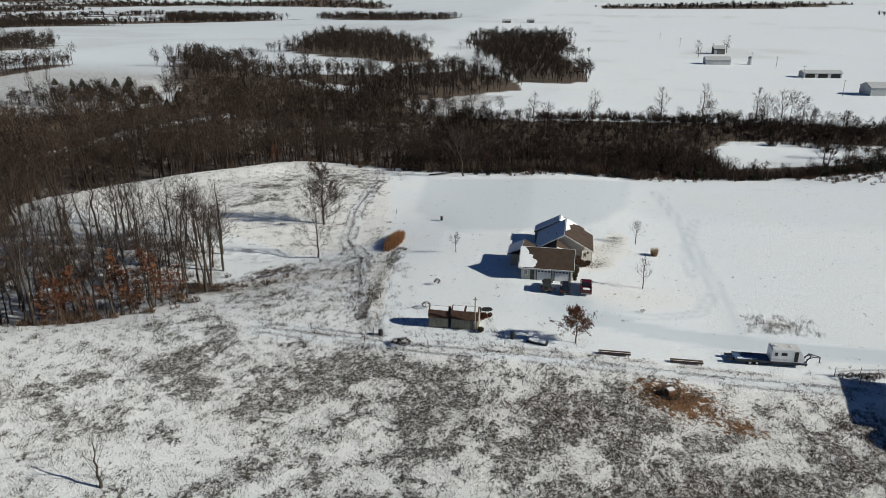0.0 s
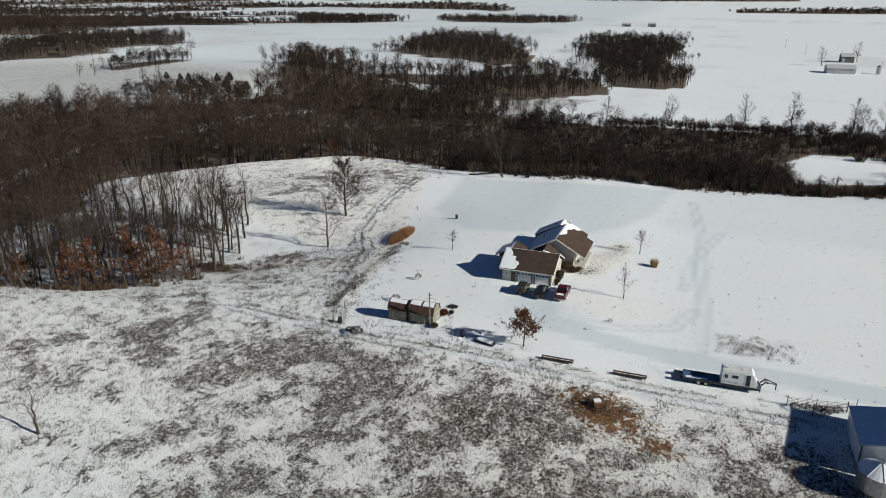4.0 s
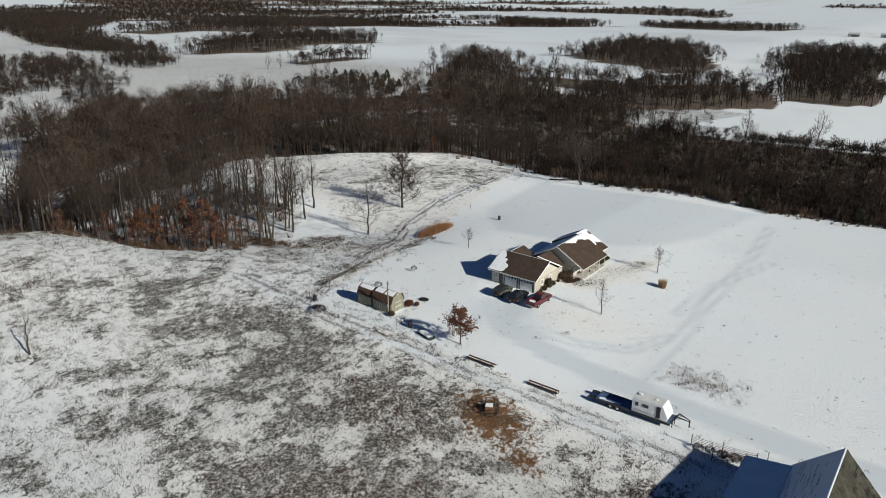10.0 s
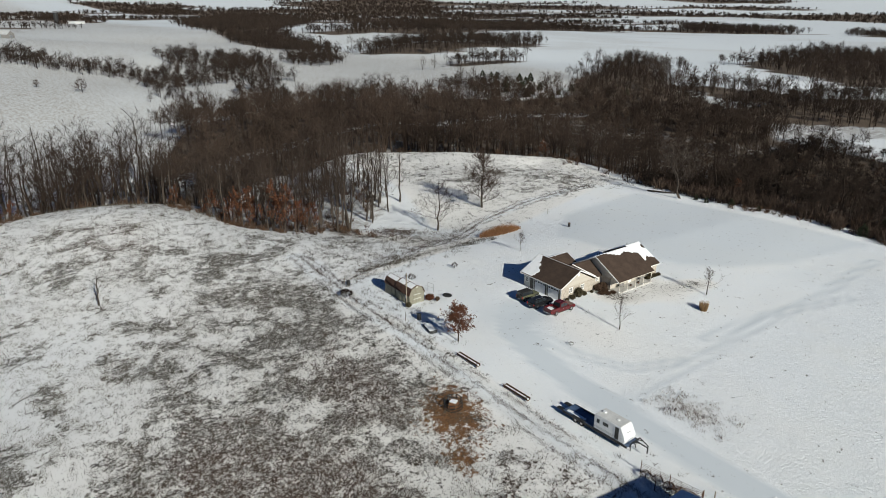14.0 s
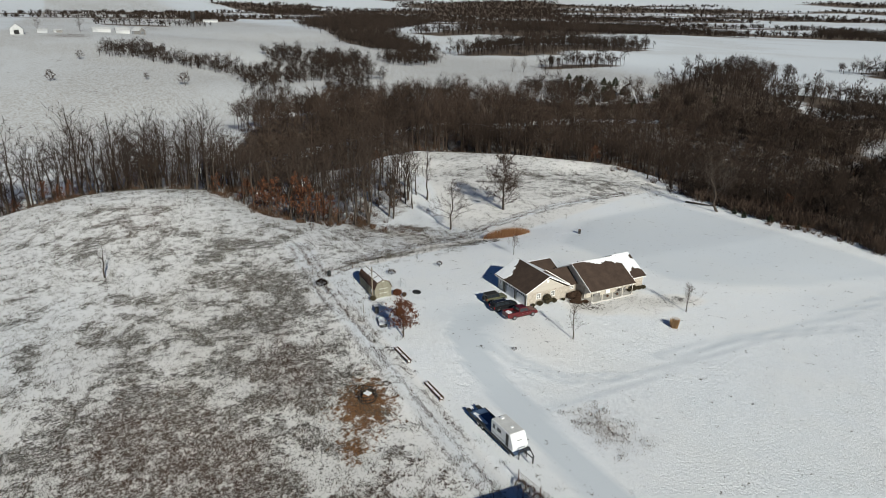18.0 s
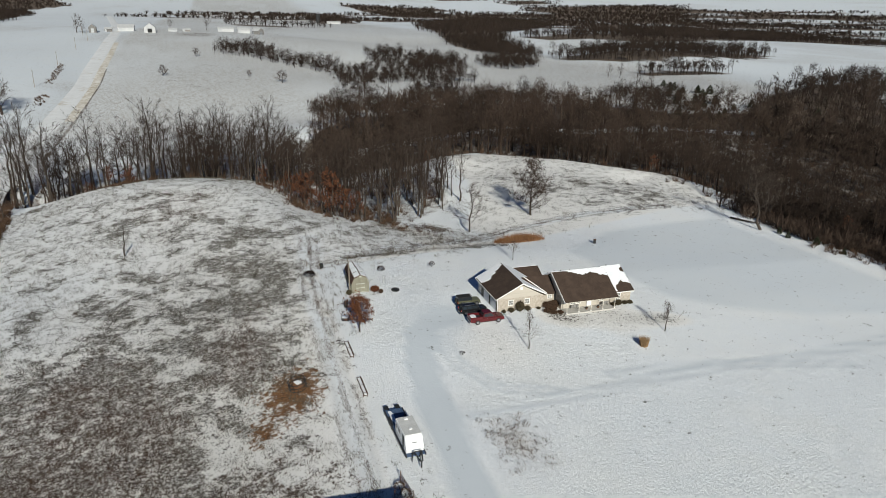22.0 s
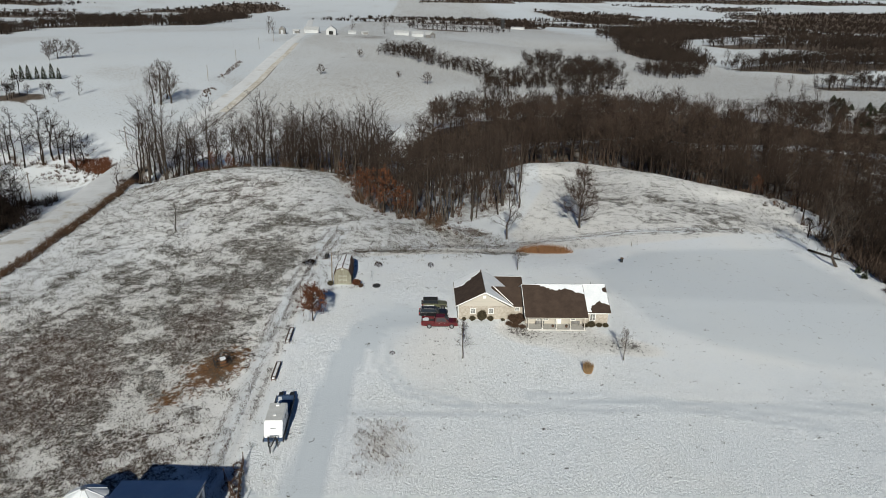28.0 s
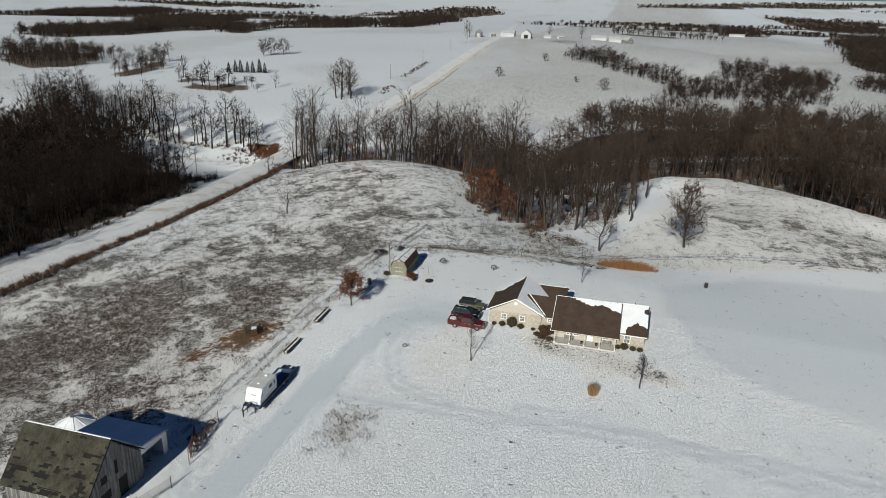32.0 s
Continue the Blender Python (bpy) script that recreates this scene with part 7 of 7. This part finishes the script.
for i, (x, y, s, t) in enumerate([(-285, -27, 1.75, "tall clump of bare trees beside the road"), (-290, -23, 1.65, "tall clump of bare trees beside the road"), (-287, -31, 1.5, "tall clump of bare trees beside the road"), (-296, -25, 1.4, "tall clump of bare trees beside the road"), (-291, -29, 1.6, "tall clump of bare trees beside the road"), (-300, -29, 1.3, "tall clump of bare trees beside the road"),
                                  (-297, -77, 0.8, "bare tree on the slope beyond the creek"), (-279, -80, 0.5, "bare tree on the slope beyond the creek"),
                                  (-378, 366, 0.75, "bare tree on the far snowy rise"), (-371, 372, 0.8, "bare tree on the far snowy rise"), (-300, 342, 0.9, "bare tree above the creek woods"), (-292, 348, 0.8, "bare tree above the creek woods"),
                                  (114, 728, 1.2, "bare tree beside the distant farm"), (150, 782, 1.3, "bare tree beside the distant farm"), (100, 366, 1.0, "bare tree at the field's edge"), (85, 352, 1.1, "bare tree at the field's edge"),
                                  (40, 344, 1.1, "bare tree at the field's edge"), (8, 338, 1.0, "bare tree at the field's edge"), (-20, 338, 0.9, "bare tree at the field's edge"), (60, 348, 1.2, "bare tree at the field's edge"), (-690, -46, 1.2, "bare tree by the far farmyard"), (-698, -52, 1.3, "bare tree by the far farmyard"), (-790, 71, 1.3, "bare tree by the far farmyard"), (-800, 30, 1.0, "bare tree by the far farmyard")]):
    tree_at("bare_tree", LONE[i % 3], x, y, t, s, i * 1.3)
BUSH = thing_meshes("hill_bush", grow(840, H=7.0, trunk_r=0.16, clear=0.06, reach=0.52, limbs=20, subs=5, twigs=7, tw=0.075, rise=0.55, lean=0.0), M_BARK, M_TWIG)
for x, y, q, label in ((-406, 45, 0.95, "round twiggy bush alone on the snowy hillside"), (-391, 122, 1.1, "large round twiggy bush on the snowy hillside"), (-411, 101, 0.6, "small round bush on the snowy hillside"), (-514, 64, 0.9, "dark bush at the top of the hillside"), (-417, -152, 1.7, "spreading bare tree in the far field"), (-425, -150, 1.8, "spreading bare tree in the far field"), (-431, -142, 1.7, "spreading bare tree in the far field")):
    tree_at("round_bush", BUSH, x, y, label, q, x, "hillside bushes", "bush")
# fallen limb and the leaning tree's foot
lg = thing("fallen_log", -41, 212.5, None, 25, "fallen grey log at the wood's edge", "log")
part("log", rod((-4, 0, 0.3), (4, 0.5, 0.4), 0.28, 0.16, 7), M_BARK, lg)
for k in range(5):
    part("branch", rod((-2 + k * 1.3, 0, 0.35), (-2.5 + k * 1.3, 1.5 * (-1) ** k, 1.2), 0.07, 0.02, 5), M_BARK, lg)
# rust-leaved oaks at the copse's edge
rust_meshes = [thing_meshes("rust_%d" % i, s, M_BARK, M_TWIG, M_RUST) for i, s in enumerate(RUSTY)]
for i, (x, y, s) in enumerate([(-90, 104, 1.25), (-84, 107.5, 1.4), (-78, 108, 1.35), (-80, 112, 1.0), (-96, 102, 1.1), (-87, 111, 1.1), (-105, 98.5, 0.9), (-97, 107, 0.9), (-116, 92, 0.7), (-110, 100, 0.8), (-138, 50, 1.0), (-139, 38, 0.85), (-76, 114, 0.9), (-92, 100, 1.0), (-86, 116, 0.6), (-130, 150, 0.7), (-104, 226, 0.7), (-30, 236, 0.6), (-126, 46, 0.75), (-123, 53, 0.6)]):
    tree_at("rusty_oak", rust_meshes[i % 3], x, y, "oak holding rust-brown leaves at the copse's edge", s, i * 0.9, "rusty oaks")
# cedars and pines
cedar_meshes = [thing_meshes("cedar_%d" % i, s, M_BARK, M_CEDAR) for i, s in enumerate(CEDARS)]
rc = np.random.default_rng(41)
spots = [(15, 227), (14, 243), (-247, 337), (-217, 316), (-226, 338), (-208, 328), (-203, 331), (-217, 363), (-206, 364), (-192, 385), (-259, 338), (-172, 416), (-262, 350), (-255, 343), (-246, 352), (-230, 349), (-222, 330), (-270, 338), (-240, 330), (-215, 350), (-300, 362), (14, 218), (40, 224), (58, 229), (82, 241), (90, 246), (100, 250), (112, 258), (-30, 214), (-26, 213), (-20, 216), (-12, 216), (-250, 360), (-256, 356), (-266, 344), (-236, 340), (-244, 346), (-274, 352), (-228, 338), (-210, 340), (-284, 356), (-251, 338)]
for i, (x, y) in enumerate(spots):
    tree_at("cedar", cedar_meshes[i % 3], x, y, "dark green cedar at the edge of the woods", rc.uniform(0.7, 1.2) * (0.42 if -40 < x < 13 else 1.0 if x < -180 else 0.8), i, "cedars")
pine_meshes = [thing_meshes("pine_%d" % i, cedar_shape(520 + i, 8.2 + 0.7 * i, 1.75, 620), M_BARK, M_CEDAR) for i in range(2)]
for i in range(7):
    tree_at("pine", pine_meshes[i % 2], -332 - i * 1.2 - (i % 2), -132 + i * 4.0, "dark pine in a planted row", 0.88 + 0.1 * (i % 3), i, "pines in a row")
# ornamental grass clump in the lawn, reeds at the pond
grass_clump(18.5, 143.1, 0.8, 1.9, "tan ornamental grass clump on the lawn", 770, 560, M_TAN)
shrub("dark_bush", -24.6, 95.2, 1.2, 1.3, M_DARKTWIG, "low dark brush heap at the meadow's edge", 771, 900, 0.02, "bush", dense=False)
shrub("dark_bush", -25.9, 95.6, 0.8, 0.9, M_DARKTWIG, "low dark brush heap at the meadow's edge", 772, 700, 0.02, "bush", dense=False)
rr = np.random.default_rng(51)
n = 2600
ang, rad = rr.uniform(0, 6.283, n), rr.random(n) ** 0.62 * rr.uniform(0.85, 1.12, n)
px, py = -39.5 + 2.0 * rad * np.cos(ang), 146.4 + 6.3 * rad * np.sin(ang)
pz = height(px, py)
B = Tris()
for a, c, z, q in zip(px, py, pz, rad):
    p = np.array([a, c, z - 0.1])
    B.spike(p, p + np.array([rr.normal() * 0.3, rr.normal() * 0.3, rr.uniform(1.3, 2.5) * (1.05 - 0.5 * q * q)]), 0.045, rr)
v, f = B.arrays()
tagged(new("reed_bed", mesh_of("reed_bed", v, f, M_REED, {"tone": np.repeat(rr.random(n), 3)})), "dense stand of orange-brown reeds in a hollow", "reeds", kind="stuff")

# ---- dead grass standing in the meadow, weeds along tracks and road ----
def tuft_shape(seed, H, R, n, w):
    r = np.random.default_rng(seed)
    C = Tris()
    for i in range(n):
        p = np.array([r.normal() * R, r.normal() * R, -0.05])
        C.spike(p, p + np.array([r.normal() * 0.24, r.normal() * 0.24, H * r.uniform(0.5, 1.1)]), w, r)
    return C.arrays()


TUFT = [tuft_shape(900 + i, 0.50, 0.27 + 0.10 * i, 17, 0.025) for i in range(5)]
rg = np.random.default_rng(61)
c = np.concatenate([scatter(MEADOW, 0.62, rg), scatter(TREE_FIELD, 0.8, rg), scatter([(-78, 118), (-36, 99), (-30, 99), (-33, 142), (-52, 146)], 0.7, rg)])
c = c[~((c[:, 0] > 44) & (c[:, 1] > 96.3))]
thick = growth(c[:, 0], c[:, 1], MEADOW, TREE_FIELD)
keep = rg.random(len(c)) < 0.16 + 0.80 * thick * sstep(0.40, 0.56, layered(c[:, 0], c[:, 1], 1.7, 21) + 0.25 * thick)
c, thick = c[keep], thick[keep]
brown = rg.random(len(c)) < weedy(c[:, 0], c[:, 1])
ruts = []
for line in (TRACKS[2], TRACKS[3]):
    for (x0, y0), (x1, y1) in zip(line, line[1:]):
        k = int(math.hypot(x1 - x0, y1 - y0) / 0.35)
        nx, ny = -(y1 - y0) / math.hypot(x1 - x0, y1 - y0), (x1 - x0) / math.hypot(x1 - x0, y1 - y0)
        for q in range(k):
            for side in (-1.8, -0.15, 0.2, 1.75):
                if lattice(np.array(q * 0.06), np.array(side * 7.0), 5) > 0.45:
                    off = side + rg.normal() * 0.12
                    ruts.append((x0 + (x1 - x0) * q / k + nx * off, y0 + (y1 - y0) * q / k + ny * off))
ly = np.column_stack([36.4 + 3.2 * np.clip(rg.normal(size=120), -1.7, 1.7), 113.8 + 2.0 * np.clip(rg.normal(size=120), -1.7, 1.7)])
low = np.array(ruts)
g = c[~brown]
joined("meadow_grass", TUFT, places_of(g, rg, 5, 0.5, 1.3), M_GRASS, "tufts of dead grey-brown grass poking through snow", "grass", rg.random(len(g)))
g = c[brown]
joined("meadow_weeds", TUFT, places_of(g, rg, 5, 0.7, 1.5), M_WEED, "patches of dark brown weeds standing in the snow", "weeds", rg.random(len(g)))
joined("lawn_weeds", TUFT, places_of(ly, rg, 5, 0.6, 1.1), M_BRUSH, "low red-brown weeds in the snowy lawn", "weeds", rg.random(len(ly)))
joined("track_grass", TUFT, places_of(low, rg, 5, 0.4, 0.8), M_WEED, "low brown grass along wheel tracks", "grass", rg.random(len(low)))
bank = np.concatenate([scatter([(-126, 40), (-119, 52), (-126, 62), (-134, 44)], 1.9, rg), scatter([(60, 28), (60, 31.5), (-45, 30.3), (-78, 27), (-110, 22), (-135, 15.5), (-133, 12), (-110, 18.8), (-77, 24), (-45, 27)], 0.95, rg, 0.95, rag=0.08), scatter([(-372, -19), (-372, -15), (-452, -21), (-452, -25)], 1.8, rg, 0.9), scatter([(-312, -15), (-312, -10), (-340, -11), (-340, -16)], 1.8, rg, 0.8), scatter([(-20, 214), (16, 215), (38, 219), (76, 231), (100, 245), (200, 280), (200, 286), (98, 252), (70, 236), (30, 223), (-16, 220)], 1.8, rg, 0.9), scatter([(-150, 0), (-162, 2), (-175, -30), (-160, -34)], 2.2, rg, 0.8), scatter([(-92, 114), (-60, 122), (-58, 128), (-90, 124)], 2.0, rg, 0.7), scatter([(-128, 84), (-88, 100), (-72, 112), (-70, 117), (-90, 106), (-128, 91)], 1.6, rg, 0.5), scatter([(-150, -6), (-150, 0), (-200, -30), (-190, -40)], 3, rg, 0.6)])
ditch = scatter([(-180, -30), (-180, -12), (-152, 0), (-161, -12)], 1.3, rg)
joined("ditch_weeds", BRUSH, places_of(ditch, rg, 4, 0.5, 1.1), M_RUST, "rust-brown weeds in the roadside ditch", "weeds", rg.random(len(ditch)))
joined("roadside_brush", BRUSH, places_of(bank, rg, 4, 0.35, 0.8), M_BRUSH, "brown brush along the road bank and ditch", "brush", rg.random(len(bank)))


# ---- distant farms ----
def shed_far(x, y, turn, L, W, H, rise, label, open_side=False, mat=None, name="farm_shed"):
    s = thing(name, x, y, None, turn, label, "farm building", "distant farm buildings")
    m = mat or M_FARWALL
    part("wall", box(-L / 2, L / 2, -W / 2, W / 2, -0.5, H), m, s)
    part("gable_wall", prism([(-W / 2, H), (W / 2, H), (0, H + rise)], "x", L / 2 - 0.15, L / 2), m, s)
    part("gable_wall", prism([(-W / 2, H), (W / 2, H), (0, H + rise)], "x", -L / 2, -L / 2 + 0.15), m, s)
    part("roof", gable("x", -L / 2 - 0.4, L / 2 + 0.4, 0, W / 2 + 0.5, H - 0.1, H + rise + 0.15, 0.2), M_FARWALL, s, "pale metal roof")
    # steel doors, but with open_side black panels painting the shade of open bays
    for k in range(3 if open_side else 1):
        w = L / 4
        q = -L / 3 + k * L / 3
        part("door", box(q - w / 2, q + w / 2, -W / 2 - 0.06, -W / 2 + 0.02, 0, H * 0.8), M_TYRE if open_side else M_GALV, s)
    part("end_door", box(L / 2 - 0.02, L / 2 + 0.06, -W * 0.2, W * 0.2, 0, H * 0.8), M_TYRE if open_side else M_GALV, s)
    return s


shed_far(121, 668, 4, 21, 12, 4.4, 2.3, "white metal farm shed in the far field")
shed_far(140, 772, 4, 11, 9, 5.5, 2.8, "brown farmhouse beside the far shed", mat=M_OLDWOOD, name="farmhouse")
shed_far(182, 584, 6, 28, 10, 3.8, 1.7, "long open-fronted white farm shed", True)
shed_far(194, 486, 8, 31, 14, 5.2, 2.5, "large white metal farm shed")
shed_far(-703, -38, 5, 9, 7, 5.0, 3.0, "small dark farm building at the road", mat=M_OLDWOOD)
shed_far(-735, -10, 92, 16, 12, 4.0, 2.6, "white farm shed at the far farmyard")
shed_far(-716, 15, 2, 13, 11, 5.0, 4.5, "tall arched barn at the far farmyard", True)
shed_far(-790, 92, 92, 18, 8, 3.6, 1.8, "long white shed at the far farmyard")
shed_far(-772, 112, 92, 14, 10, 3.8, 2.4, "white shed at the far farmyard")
shed_far(-752, 127, 40, 10, 9, 4.0, 3.4, "grey house at the far farmyard", mat=M_OLDWOOD, name="farmhouse")
shed_far(-722, -26, 92, 7, 5, 3, 1.2, "small dark shed at the far farmyard", mat=M_OLDWOOD)
shed_far(-742, 36, 92, 9, 6, 2.6, 1.2, "low grey shed at the far farmyard", mat=M_GALV)
shed_far(-750, 50, 92, 8, 5, 2.4, 1.0, "small brown shed at the far farmyard", mat=M_OLDWOOD)
shed_far(-140, 1390, 0, 16, 10, 4, 2.5, "dark farm building on the plain", mat=M_OLDWOOD)
shed_far(-95, 1400, 0, 14, 9, 5, 2.5, "brown farmhouse on the plain", mat=M_OLDWOOD, name="farmhouse")
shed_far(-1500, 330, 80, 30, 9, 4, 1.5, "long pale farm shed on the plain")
silo = thing("silo", -1530, 300, None, 0, "dark concrete silo on the plain", "silo")
part("shaft", rod((0, 0, -1), (0, 0, 20), 4, 4, 14), M_BLACKST, silo)
part("dome", rod((0, 0, 20), (0, 0, 22.5), 4, 1.0, 14), M_GALV, silo)
grain = thing("grain_bin", 150, 674, None, 0, "small grain bin with a ladder leg in the far field", "grain bin")
part("shell", rod((0, 0, -0.3), (0, 0, 6), 1.8, 1.8, 12), M_GALV, grain)
part("cone", rod((0, 0, 6), (0, 0, 7.4), 1.9, 0.2, 12), M_GALV, grain)
for i, (x, y) in enumerate([(136, 780), (153, 682), (166, 648), (165, 566), (162, 472), (112, 850), (100, 950), (-101, -2), (-191, -9), (-359, -22), (-441, -24), (-539, -28), (-613, -30), (-665, -42)]):
    p = thing("utility_pole", x, y, None, 0, "thin wooden utility pole by the road", "pole", "utility poles")
    part("shaft", rod((0, 0, -1), (0, 0, 10), 0.17, 0.12, 6), M_POLEWOOD, p)
    part("crossarm", box(-1.1, 1.1, -0.08, 0.08, 9.2, 9.4), M_POLEWOOD, p)
